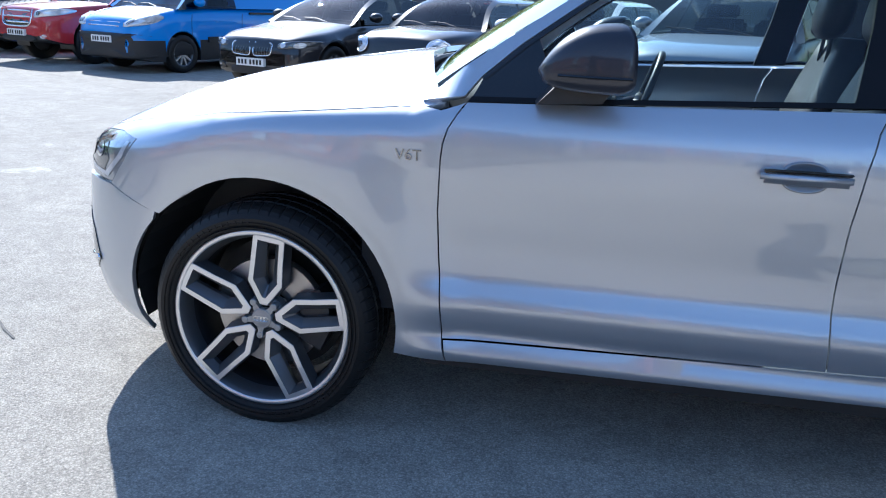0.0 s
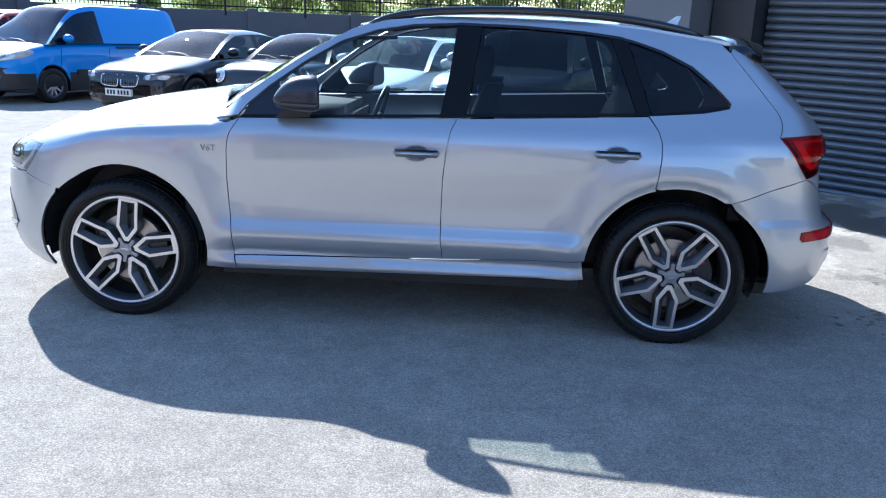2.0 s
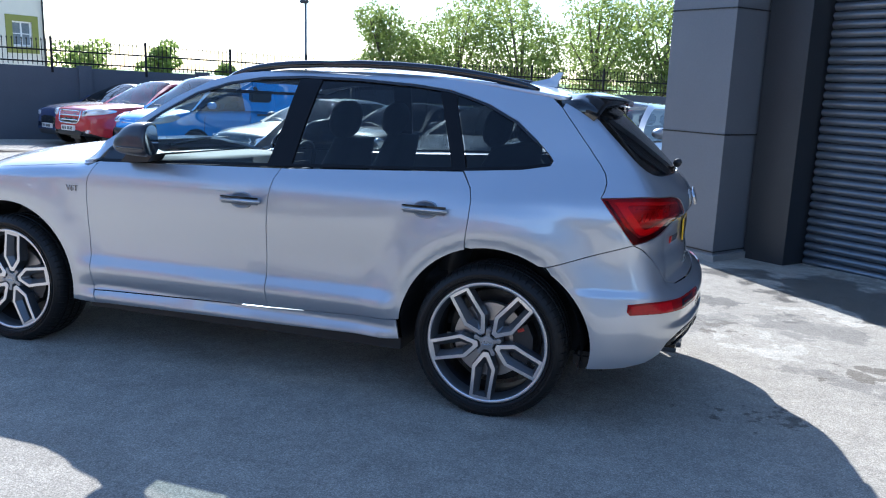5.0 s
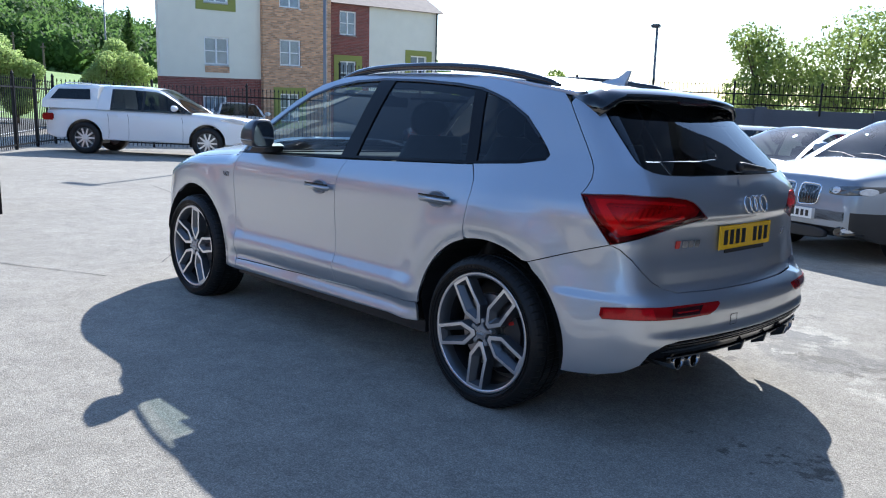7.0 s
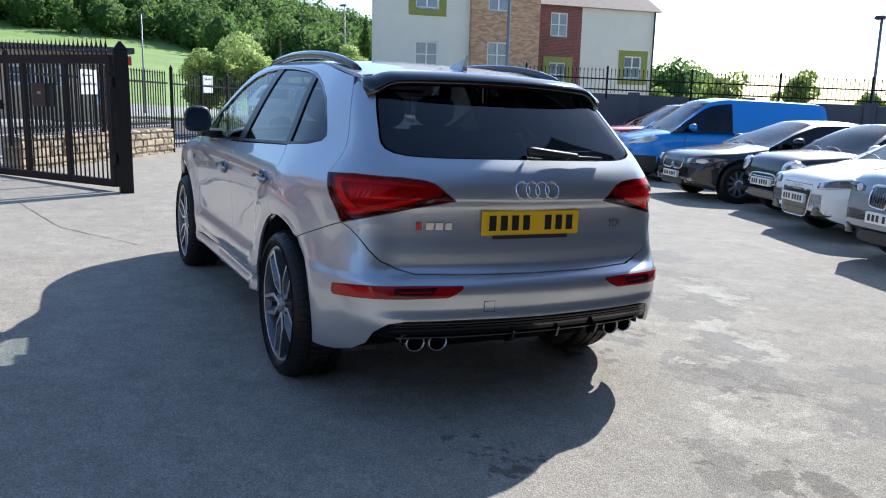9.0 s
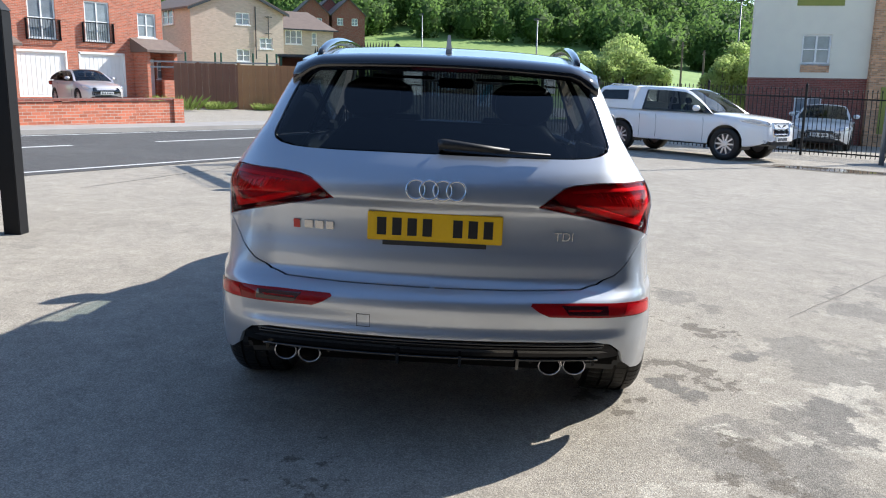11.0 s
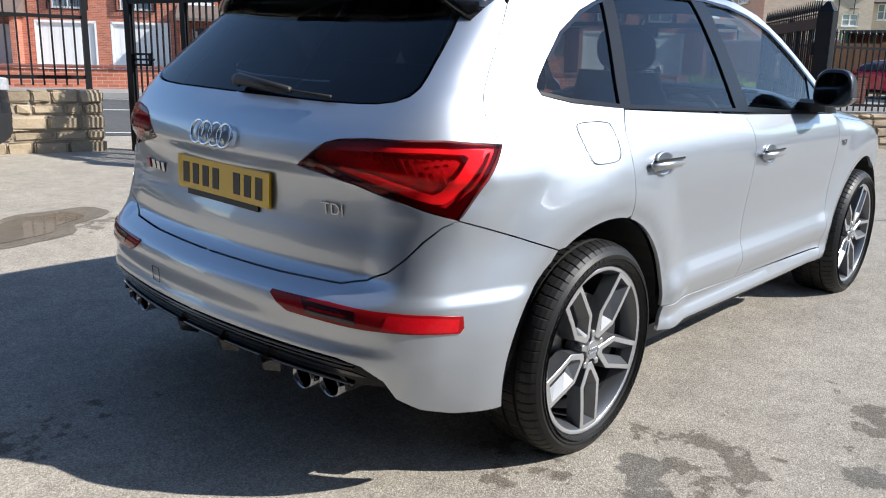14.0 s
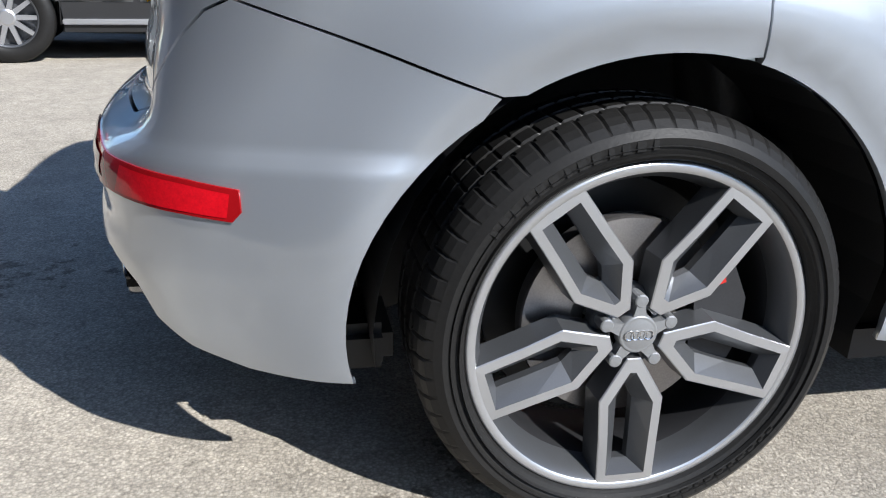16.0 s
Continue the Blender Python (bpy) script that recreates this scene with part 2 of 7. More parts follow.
def box(bm, x0, y0, z0, x1, y1, z1, m=None, bevel=0.0):
    r = bmesh.ops.create_cube(bm, size=1)
    vs = r["verts"]
    for v in vs:
        v.co = Vector(((x0 + x1) / 2 + v.co.x * (x1 - x0), (y0 + y1) / 2 + v.co.y * (y1 - y0), (z0 + z1) / 2 + v.co.z * (z1 - z0)))
    if bevel:
        es = list({e for v in vs for e in v.link_edges})
        r = bmesh.ops.bevel(bm, geom=es, offset=bevel, segments=2, affect="EDGES")
        vs = r["verts"]
        vs = list({v for f in r["faces"] for v in f.verts} | set(vs))
    if m is not None:
        bmesh.ops.transform(bm, matrix=m, verts=vs)
    return vs


def tube(bm, pts, r, n=10, caps=True, flat=1.0):
    """A tube along points; r: one radius or one for each point."""
    pts = [Vector(p) for p in pts]
    rs = r if isinstance(r, (list, tuple)) else [r] * len(pts)
    rings = []
    for i, p in enumerate(pts):
        d = (pts[min(i + 1, len(pts) - 1)] - pts[max(i - 1, 0)]).normalized()
        a = d.cross(Vector((0, 0, 1)))
        a = a.normalized() if a.length > 1e-3 else Vector((1, 0, 0))
        b = d.cross(a)
        rings.append([bm.verts.new(p + rs[i] * (math.cos(k * 2 * math.pi / n) * a + flat * math.sin(k * 2 * math.pi / n) * b)) for k in range(n)])
    for r0, r1 in zip(rings, rings[1:]):
        for k in range(n):
            bm.faces.new((r0[k], r0[(k + 1) % n], r1[(k + 1) % n], r1[k]))
    if caps and n > 2:
        bm.faces.new(rings[0][::-1])
        bm.faces.new(rings[-1])


def lathe(bm, prof, n=48, axis="y", cap=False):
    """Turns a profile of (radius, height) about an axis through the origin."""
    rings = []
    for r, h in prof:
        ring = []
        for k in range(n):
            a = 2 * math.pi * k / n
            c, s = r * math.cos(a), r * math.sin(a)
            ring.append(bm.verts.new({"y": (c, h, s), "z": (c, s, h), "x": (h, c, s)}[axis]))
        rings.append(ring)
    for r0, r1 in zip(rings, rings[1:]):
        for k in range(n):
            bm.faces.new((r0[k], r0[(k + 1) % n], r1[(k + 1) % n], r1[k]))
    if cap:
        bm.faces.new(rings[-1])
        bm.faces.new(rings[0][::-1])
    bmesh.ops.recalc_face_normals(bm, faces=bm.faces)


def prism(bm, outline, h0, h1, put):
    """A solid from a flat outline; put maps (u, v, h) to a place."""
    lo = [bm.verts.new(put(u, v, h0)) for u, v in outline]
    hi = [bm.verts.new(put(u, v, h1)) for u, v in outline]
    n = len(outline)
    fs = [bm.faces.new(hi), bm.faces.new(lo[::-1])]
    for k in range(n):
        fs.append(bm.faces.new((lo[k], lo[(k + 1) % n], hi[(k + 1) % n], hi[k])))
    bmesh.ops.recalc_face_normals(bm, faces=fs)
    return fs


# ---- the skin of the parked silver car: x runs to its rear, from the front axle; y to its right ----
def ss(a, b, v):
    t = np.clip((v - a) / (b - a), 0, 1)
    return t * t * (3 - 2 * t)


def curve_at(v, xs, ys):
    """Smooth curve through a few knots (monotone cubic)."""
    xs, ys, v = np.array(xs, float), np.array(ys, float), np.asarray(v, float)
    h, d = np.diff(xs), np.diff(ys) / np.diff(xs)
    m = np.zeros(len(xs))
    m[0], m[-1] = d[0], d[-1]
    for i in range(1, len(xs) - 1):
        if d[i - 1] * d[i] > 0:
            m[i] = 3 * (h[i - 1] + h[i]) / ((2 * h[i] + h[i - 1]) / d[i - 1] + (h[i] + 2 * h[i - 1]) / d[i])
    v = np.clip(v, xs[0], xs[-1])
    i = np.clip(np.searchsorted(xs, v) - 1, 0, len(xs) - 2)
    t = (v - xs[i]) / h[i]
    return ((1 + 2 * t) * (1 - t) ** 2 * ys[i] + t * (1 - t) ** 2 * h[i] * m[i]
            + t * t * (3 - 2 * t) * ys[i + 1] + t * t * (t - 1) * h[i] * m[i + 1])


BASE = 2.807


def hood_z(x):
    return curve_at(x, (-.95, -.86, -.75, -.5, -.22, .1, .37, .7), (.62, .76, .855, .965, 1.045, 1.1, 1.135, 1.17))


def half_width(x, z):
    """Half the car's width at x and height z."""
    low = curve_at(z, (.2, .25, .285, .32, .352, .372, .42, .475, .495, .56, .62, .75, .88, .95, 1.005, 1.045, 1.085, 1.12, 1.2, 1.3, 1.4, 1.5, 1.56, 1.6),
                   (.84, .87, .915, .93, .918, .910, .926, .938, .936, .917, .915, .926, .940, .942, .934, .917, .893, .874, .836, .788, .736, .677, .63, .57))
    plain = curve_at(z, (.2, .3, .45, .62, .75, .88, .95, 1.005, 1.045, 1.085, 1.12, 1.2, 1.3, 1.4, 1.5, 1.56, 1.6),
                     (.875, .908, .920, .925, .930, .940, .942, .934, .917, .893, .874, .836, .788, .736, .677, .63, .57))
    doors = ss(.40, .62, x) * ss(2.42, 2.28, x)
    low = (low + .005 * ss(.56, .45, z)) * doors + plain * (1 - doors) + .010 * ss(.662, .618, z) * ss(3.08, 3.3, x)
    front = .055 * ss(.3, -.75, x) * (1 + 0 * z)
    rear = (.077 * ss(2.75, 3.6, x) - .020 * ss(2.9, 3.35, x) * ss(.80, .5, z) + .03 * ss(2.2, 3.4, x) * ss(1.05, 1.25, z))
    r1 = np.hypot(x, z - .368)
    r2 = np.hypot(x - BASE, z - .368)
    rr = np.minimum(r1, r2)
    flare = ((.018 + .010 * (x > 1.4)) * ss(.69, .492, rr) - .008 * ss(.488, .434, rr)) * ss(.08, .30, z)
    w = low - front - rear + flare
    # the wings round over into the bonnet
    zb = .94 - .14 * ss(.1, -.7, x)
    top = np.clip((z - zb) / np.maximum(hood_z(x) + .012 - zb, .02), 0, 1)
    over = (1 - top ** 2.6) ** (1 / 2.6)
    f = ss(.62, .42, x)
    return w * (1 - f) + f * (w * over - np.maximum(z - hood_z(x) - .012, 0))


def rear_x(y, z):
    c = curve_at(z, (.2, .256, .338, .40, .455, .475, .508, .575, .61, .632, .65, .668, .69, .735, .77, .81, .86, .93, .952, .972, .99, 1.03, 1.08, 1.143, 1.27, 1.40, 1.52, 1.6),
                 (3.62, 3.655, 3.708, 3.730, 3.748, 3.748, 3.736, 3.745, 3.738, 3.715, 3.684, 3.660, 3.646, 3.645, 3.640, 3.631, 3.629, 3.633, 3.643, 3.658, 3.657, 3.650, 3.622, 3.567, 3.435, 3.292, 3.15, 3.03))
    soft = curve_at(z, (.2, .256, .338, .40, .475, .60, .75, .86, .95), (3.62, 3.655, 3.705, 3.718, 3.730, 3.728, 3.682, 3.657, 3.660))
    f = ss(.62, .84, np.abs(y)) * ss(.95, .86, z)
    c = c * (1 - f) + soft * f
    c = c - .006 * ss(.80, .30, np.abs(y)) * ss(.75, .90, z) * ss(.992, .945, z)
    return c - .115 * (np.abs(y) / .8) ** 2.2


def front_x(y, z):
    c = curve_at(z, (.18, .23, .32, .45, .6, .75, .85, .95, 1.1), (-.70, -.80, -.865, -.89, -.885, -.87, -.84, -.70, -.3))
    return c + .20 * (np.abs(y) / .8) ** 2.6


def smax(a, b, k):
    h = np.clip(.5 + .5 * (a - b) / k, 0, 1)
    return a * h + b * (1 - h) + k * h * (1 - h)


def body_f(x, y, z):
    """Below 0 inside the car's skin."""
    a = np.abs(y) - half_width(x, z)
    k = .21 - .09 * ss(1.05, 1.2, z)
    return smax(smax(a, x - rear_x(y, z), k), front_x(y, z) - x, .30)


XF, XR = -.25, 3.05


def ray_of(s):
    """Start x and direction, to the car's left, of the spoke numbered s."""
    s = np.asarray(s, float)
    ph = np.where(s < XF, (s - XF) / .7, np.where(s > XR, (s - XR) / .75, 0.0))
    return np.clip(s, XF, XR), np.sin(ph), -np.cos(ph)


def spoke(x, y):
    """The number of the spoke that meets a place, y as a distance from the middle."""
    x, y = np.asarray(x, float), np.abs(np.asarray(y, float))
    return np.where(x < XF, XF + .7 * np.arctan2(x - XF, y), np.where(x > XR, XR + .75 * np.arctan2(x - XR, y), x))


def skin(s, z, sink=0.0):
    """Places on the car's left skin."""
    x0, dx, dy = ray_of(s)
    z = np.asarray(z, float)
    lo, hi = np.zeros_like(x0 + z), np.full_like(x0 + z, 1.5)
    for _ in range(34):
        mid = (lo + hi) / 2
        out = body_f(x0 + dx * mid, dy * mid, z) > -sink
        lo, hi = np.where(out, lo, mid), np.where(out, mid, hi)
    return np.stack([x0 + dx * lo, dy * lo, z + 0 * lo], -1)


def skin_normal(p, e=.004):
    g = np.stack([body_f(p[..., 0] + e, p[..., 1], p[..., 2]) - body_f(p[..., 0] - e, p[..., 1], p[..., 2]),
                  body_f(p[..., 0], p[..., 1] + e, p[..., 2]) - body_f(p[..., 0], p[..., 1] - e, p[..., 2]),
                  body_f(p[..., 0], p[..., 1], p[..., 2] + e) - body_f(p[..., 0], p[..., 1], p[..., 2] - e)], -1)
    return g / np.maximum(np.linalg.norm(g, axis=-1, keepdims=True), 1e-9)



def inside(poly, p):
    x, y = p[:, 0][:, None], p[:, 1][:, None]
    a, b = poly, np.roll(poly, -1, 0)
    cond = ((a[:, 1] > y) != (b[:, 1] > y)) & (x < (b[:, 0] - a[:, 0]) * (y - a[:, 1]) / (b[:, 1] - a[:, 1] + 1e-12) + a[:, 0])
    return cond.sum(1) % 2 == 1


def skin_surface(sink):
    def surface(q):
        p = skin(q[:, 0], q[:, 1], sink)
        return p, skin_normal(p)
    return surface


def bonnet_surface(q):
    x, y = np.minimum(q[:, 0], .42), q[:, 1]
    past = q[:, 0] - x
    lo, hi = np.full_like(x, .6), np.full_like(x, 1.4)
    for _ in range(34):
        mid = (lo + hi) / 2
        out = body_f(x, y, mid) > 0
        lo, hi = np.where(out, lo, mid), np.where(out, mid, hi)
    # a raised centre and two creases
    lift = .012 * ss(.62, .5, np.abs(y)) * ss(-.8, -.3, x)
    p = np.stack([x + past, y, lo + lift + .10 * past], -1)
    n = skin_normal(np.stack([x, y, lo], -1), .01)
    return p, n


def height_surface(f):
    def surface(q):
        x, y = q[:, 0], q[:, 1]
        e = .004
        gx, gy = (f(x + e, y) - f(x - e, y)) / (2 * e), (f(x, y + e) - f(x, y - e)) / (2 * e)
        n = np.stack([-gx, -gy, 1 + 0 * gx], -1)
        return np.stack([x, y, f(x, y)], -1), n / np.linalg.norm(n, axis=1, keepdims=True)
    return surface


def panel(name, poly, mat, parent, surface=None, sink=0.0, side=-1, step=.028, rim=.016, gap=.0022, label="", middle=None):
    """A pressed panel on a surface, from its outline there. side -1: the left, 1: the right, 0: both halves in one mesh.
    middle: the first coordinate on which the two halves meet."""
    surface = surface or skin_surface(sink)
    poly = np.array(poly, float)
    area = ((poly[:, 0] * np.roll(poly[:, 1], -1)) - (np.roll(poly[:, 0], -1) * poly[:, 1])).sum()
    if area < 0:
        poly = poly[::-1]
    pts = []
    for a, b in zip(poly, np.roll(poly, -1, 0)):
        k = max(1, int(math.ceil(np.linalg.norm(b - a) / step)))
        pts += [a + (b - a) * i / k for i in range(k)]
    loop = np.array(pts)
    d = np.roll(loop, -1, 0) - np.roll(loop, 1, 0)
    nrm = np.stack([-d[:, 1], d[:, 0]], -1) / np.maximum(np.linalg.norm(d, axis=1, keepdims=True), 1e-9)
    mid = np.zeros(len(loop), bool)
    if middle is not None:
        ax, val = middle
        mid = np.abs(loop[:, ax] - val) < 1e-4
    loop = loop + nrm * gap * (~mid[:, None])
    lo, hi = loop.min(0), loop.max(0)
    gx, gy = np.meshgrid(np.arange(lo[0] + step / 2, hi[0], step), np.arange(lo[1] + step / 2, hi[1], step))
    grid = np.stack([gx.ravel(), gy.ravel()], -1)
    grid = grid[inside(loop, grid)]
    if len(grid):
        far = np.sqrt(((grid[:, None] - loop[None]) ** 2).sum(-1)).min(1) > step * .55
        grid = grid[far]
    allp = np.concatenate([loop, grid])
    n = len(loop)
    out = mathutils.geometry.delaunay_2d_cdt([Vector(p) for p in allp], [], [list(range(n))], 1, 1e-6)
    q = np.array([tuple(v) for v in out[0]])
    tris = [tuple(f) for f in out[2]]
    p, nn = surface(q)
    # face the way of the normal
    ti = np.array(tris)
    flips = (np.cross(p[ti[:, 1]] - p[ti[:, 0]], p[ti[:, 2]] - p[ti[:, 0]]) * nn[ti[:, 0]]).sum(1)
    tris = [t if f > 0 else t[::-1] for t, f in zip(tris, flips)]
    verts, norms, faces = [*p], [*nn], list(tris)
    if rim:
        pl, nl = surface(loop)
        base = len(verts)
        beyond = surface(loop - nrm * .004)[0]
        for i in range(n):
            j = (i + 1) % n
            tang = pl[j] - pl[i - 1]
            outw = np.cross(tang, nl[i])
            outw = outw / max(np.linalg.norm(outw), 1e-9)
            if np.dot(outw, beyond[i] - pl[i]) < 0:
                outw = -outw
            verts += [pl[i], pl[i] - nl[i] * rim]
            norms += [outw * .8 + nl[i] * .3, outw]
        for i in range(n):
            j = (i + 1) % n
            if mid[i] and mid[j]:
                continue
            f = (base + 2 * i, base + 2 * j, base + 2 * j + 1, base + 2 * i + 1)
            w = np.cross(verts[f[1]] - verts[f[0]], verts[f[2]] - verts[f[0]])
            faces.append(f if np.dot(w, norms[f[1]]) > 0 else f[::-1])
    verts, norms = np.array(verts), np.array(norms)
    norms = norms / np.maximum(np.linalg.norm(norms, axis=1, keepdims=True), 1e-9)
    flip = np.array([1, -1, 1])
    if side == 1:
        verts, norms, faces = verts * flip, norms * flip, [f[::-1] for f in faces]
    if side == 0:
        m = len(verts)
        faces = faces + [tuple(m + i for i in f[::-1]) for f in faces]
        verts, norms = np.concatenate([verts, verts * flip]), np.concatenate([norms, norms * flip])
    return mesh_part(name, verts, faces, mat, parent, label, norms)


def arc(cx, cz, r, a0, a1, n=24):
    return [(cx + r * math.cos(radians(a0 + (a1 - a0) * i / n)), cz + r * math.sin(radians(a0 + (a1 - a0) * i / n))) for i in range(n + 1)]


ARCH = .434
MID = XR + .75 * math.pi / 2
FMID = XF - .7 * math.pi / 2
car = tagged(new("parked_car"), "silver five-door SUV with black trim on the grey yard", "car")
car.matrix_world = YARD

# outlines as (spoke, height)
SEAM1 = [(.593, .283), (.580, .357), (.574, .473), (.560, .624), (.554, .749), (.560, .90), (.565, .945), (.577, .988), (.600, 1.028), (.624, 1.062)]
SEAM2 = [(1.658, .383), (1.646, .492), (1.644, .612), (1.648, .798), (1.663, .949), (1.682, 1.042), (1.708, 1.094)]
SEAM3 = [(2.690, .798), (2.704, .934), (2.705, 1.014), (2.690, 1.069), (2.639, 1.140)]
BELT = [(.624, 1.062), (.957, 1.072), (1.706, 1.102), (2.64, 1.140), (2.912, 1.163), (3.036, 1.186)]
WINTOP = [(3.046, 1.208), (3.02, 1.237), (2.962, 1.291), (2.855, 1.377), (2.707, 1.448), (2.60, 1.482), (2.498, 1.509), (2.317, 1.530), (2.013, 1.548), (1.706, 1.553), (1.461, 1.538),
          (1.279, 1.506), (1.101, 1.446), (.927, 1.342), (.757, 1.218), (.655, 1.127), (.615, 1.075)]
CANT = [(.485, 1.054), (.545, 1.108), (.600, 1.154), (.809, 1.300), (.980, 1.418), (1.154, 1.512), (1.334, 1.560), (1.579, 1.584), (1.889, 1.590), (2.317, 1.578), (2.618, 1.548), (2.858, 1.512), (3.000, 1.492)]
GATE = [(3.003, 1.491), (3.05, 1.448), (3.132, 1.357), (3.20, 1.272), (3.250, 1.200), (3.268, 1.165), (3.272, 1.125), (3.262, 1.09), (3.247, 1.060)]
LAMP = [(3.247, 1.058), (3.40, 1.071), (3.571, 1.066), (3.650, 1.056), (3.690, 1.043), (3.720, 1.022), (3.783, .970), (3.70, .954), (3.600, .934), (3.484, .898), (3.372, .860)]
BSEAM = [(3.372, .860), (3.30, .833), (3.196, .792), (3.064, .736)]
GATELOW = [(3.372, .860), (3.408, .842), (3.450, .800), (3.485, .755), (3.525, .708), (3.570, .675), (3.635, .657), (3.835, .652), (MID, .650)]
REARGLASS = [(MID, 1.150), (3.9, 1.150), (3.712, 1.149), (3.600, 1.151), (3.545, 1.155), (3.500, 1.164), (3.462, 1.180), (3.432, 1.203), (3.405, 1.233), (3.372, 1.272), (3.325, 1.322), (3.255, 1.392), (3.18, 1.458)]


def angle(x, z, cx):
    return math.degrees(math.atan2(z - .368, x - cx))


for side in (-1, 1):
    fend = SEAM1 + [(.553, 1.037), (.477, 1.045), (.41, 1.034), (.246, 1.018), (-.126, .985), (-.34, .945), (-.50, .918), (-.62, .890), (-.72, .852), (-.60, .878), (-.50, .888), (-.400, .880), (-.44, .81), (-.502, .724)]
    fend += arc(0, .368, ARCH, angle(-.335, .664, 0), -11)
    panel("front_wing", fend, PAINT, car, side=side)
    panel("front_door", SEAM1[1:] + BELT[1:2] + [(1.708, 1.094)] + SEAM2[::-1], PAINT, car, side=side)
    rear_door = SEAM2 + [(2.64, 1.138)] + SEAM3[::-1] + arc(BASE, .368, ARCH, angle(2.690, .798, BASE), 174, 20) + [(2.372, .413)]
    panel("rear_door", rear_door, PAINT, car, side=side)
    panel("side_skirt", [(.593, .283), (.583, .3555), (1.658, .3815), (2.362, .4115), (2.378, .316), (1.66, .302)], PAINT, car, side=side)
    quarter = SEAM3 + [(2.64, 1.143)] + BELT[4:] + WINTOP + CANT + GATE + BSEAM
    quarter = SEAM3[:-1] + [(2.642, 1.142)] + BELT[4:] + WINTOP + CANT + GATE[1:] + [(3.29, .99), (3.335, .92)] + BSEAM + arc(BASE, .368, ARCH, angle(3.064, .736, BASE), angle(2.690, .798, BASE), 14)[1:-1]
    panel("quarter_panel", quarter, PAINT, car, side=side)
    # tail lamp: a red glass cover over a shallow housing with a light guide and vanes
    lamp = panel("tail_lamp", LAMP, REDGLASS, car, side=side, sink=.0015, rim=.006, label="red tail lamp with a bright bent light guide")
    panel("lamp_housing", LAMP, LAMPBOWL, lamp, side=side, sink=.026, rim=0, gap=0)
    lamp.visible_shadow = False
    panel("lamp_border", [(3.376, .865), (3.484, .900), (3.600, .936), (3.70, .956), (3.778, .971), (3.725, 1.006), (3.705, .985), (3.60, .951), (3.394, .892)], DARKRED, lamp, side=side, sink=.004, rim=0, gap=0, step=.02)
    panel("lamp_border", [(3.258, 1.054), (3.376, .865), (3.394, .892), (3.338, .945), (3.274, 1.050)], DARKRED, lamp, side=side, sink=.004, rim=0, gap=0, step=.02)
    panel("light_guide", [(3.300, 1.046), (3.42, 1.051), (3.55, 1.047), (3.655, 1.034), (3.652, 1.026), (3.55, 1.036), (3.43, 1.039), (3.355, 1.036), (3.345, 1.028), (3.372, .985), (3.408, .935), (3.425, .925), (3.52, .950), (3.64, .985), (3.648, .977),
                                  (3.53, .935), (3.43, .903), (3.405, .902), (3.385, .915), (3.345, .968)], REDGLOW, lamp, side=side, sink=.010, rim=.010, gap=0, step=.02)
    for k in range(13):
        u = 3.375 + .0185 * k
        panel("light_dash", [(u, 1.022 - .0003 * k), (u + .011, 1.023 - .0003 * k), (u + .013, 1.018 - .0003 * k), (u + .002, 1.017 - .0003 * k)], VANE, lamp, side=side, sink=.016, rim=0, gap=0, step=.02)
    for k in range(9):
        u, q = 3.392 + .023 * k, 1 - .055 * k
        panel("lamp_vane", [(u, .950 + .008 * k), (u + .005, .950 + .008 * k), (u + .026 * q, .950 + .008 * k + .050 * q), (u + .018 * q, .950 + .008 * k + .050 * q)], VANE, lamp, side=side, sink=.014, rim=.008, gap=0, step=.03)
    refl = [(3.362, .598), (3.43, .609), (3.52, .616), (3.66, .619), (3.835, .617), (3.842, .607), (3.815, .583), (3.78, .566), (3.66, .563), (3.55, .561), (3.43, .556), (3.370, .550), (3.360, .565)]
    rf = panel("fog_reflector", refl, REDLENS, car, side=side, sink=-.005, rim=.008, gap=0, label="red strip reflector in the rear bumper")
    panel("bright_lens", [(3.372, .592), (3.43, .602), (3.53, .610), (3.545, .566), (3.43, .561), (3.376, .556)], REDBRIGHT, rf, side=side, sink=-.0062, rim=0, gap=0)
    panel("inner_lens", [(3.60, .608), (3.74, .611), (3.72, .574), (3.60, .571)], DARKRED, rf, side=side, sink=-.0062, rim=0, gap=0)
    bump = BSEAM[::-1] + GATELOW[1:] + [(MID, .463), (3.869, .466), (3.640, .464), (3.585, .452), (3.535, .412), (3.505, .358), (3.45, .322), (3.37, .298), (3.232, .286)]
    bump += arc(BASE, .368, ARCH, -10.5, angle(3.064, .736, BASE), 14)[:-1]
    if side == -1:
        panel("rear_bumper", bump, PAINT, car, side=0, step=.016, middle=(0, MID))
        gate = GATELOW[1:] + REARGLASS + [(3.06, 1.470)] + GATE[1:] + LAMP[1:]
        panel("tailgate", gate, PAINT, car, side=0, step=.018, middle=(0, MID), label="silver tailgate")
        panel("rear_window", REARGLASS + [(3.20, 1.49), (3.45, 1.51), (MID, 1.52)], REARTINT, car, side=0, middle=(0, MID), sink=.004, label="dark tinted rear window")
        diff = [(MID, .463), (3.869, .466), (3.640, .464), (3.585, .452), (3.535, .412), (3.52, .39), (3.62, .385), (3.72, .39), (3.8, .385), (MID, .380)]
        panel("diffuser", diff, DIFFUSER, car, side=0, middle=(0, MID), sink=.012, gap=0, label="gloss black diffuser panel")
        panel("diffuser_trim", [(MID, .425), (3.85, .428), (3.60, .424), (3.57, .414), (3.60, .412), (3.85, .416), (MID, .413)], BLACK, car, side=0, middle=(0, MID), sink=.010, rim=.003, gap=0)
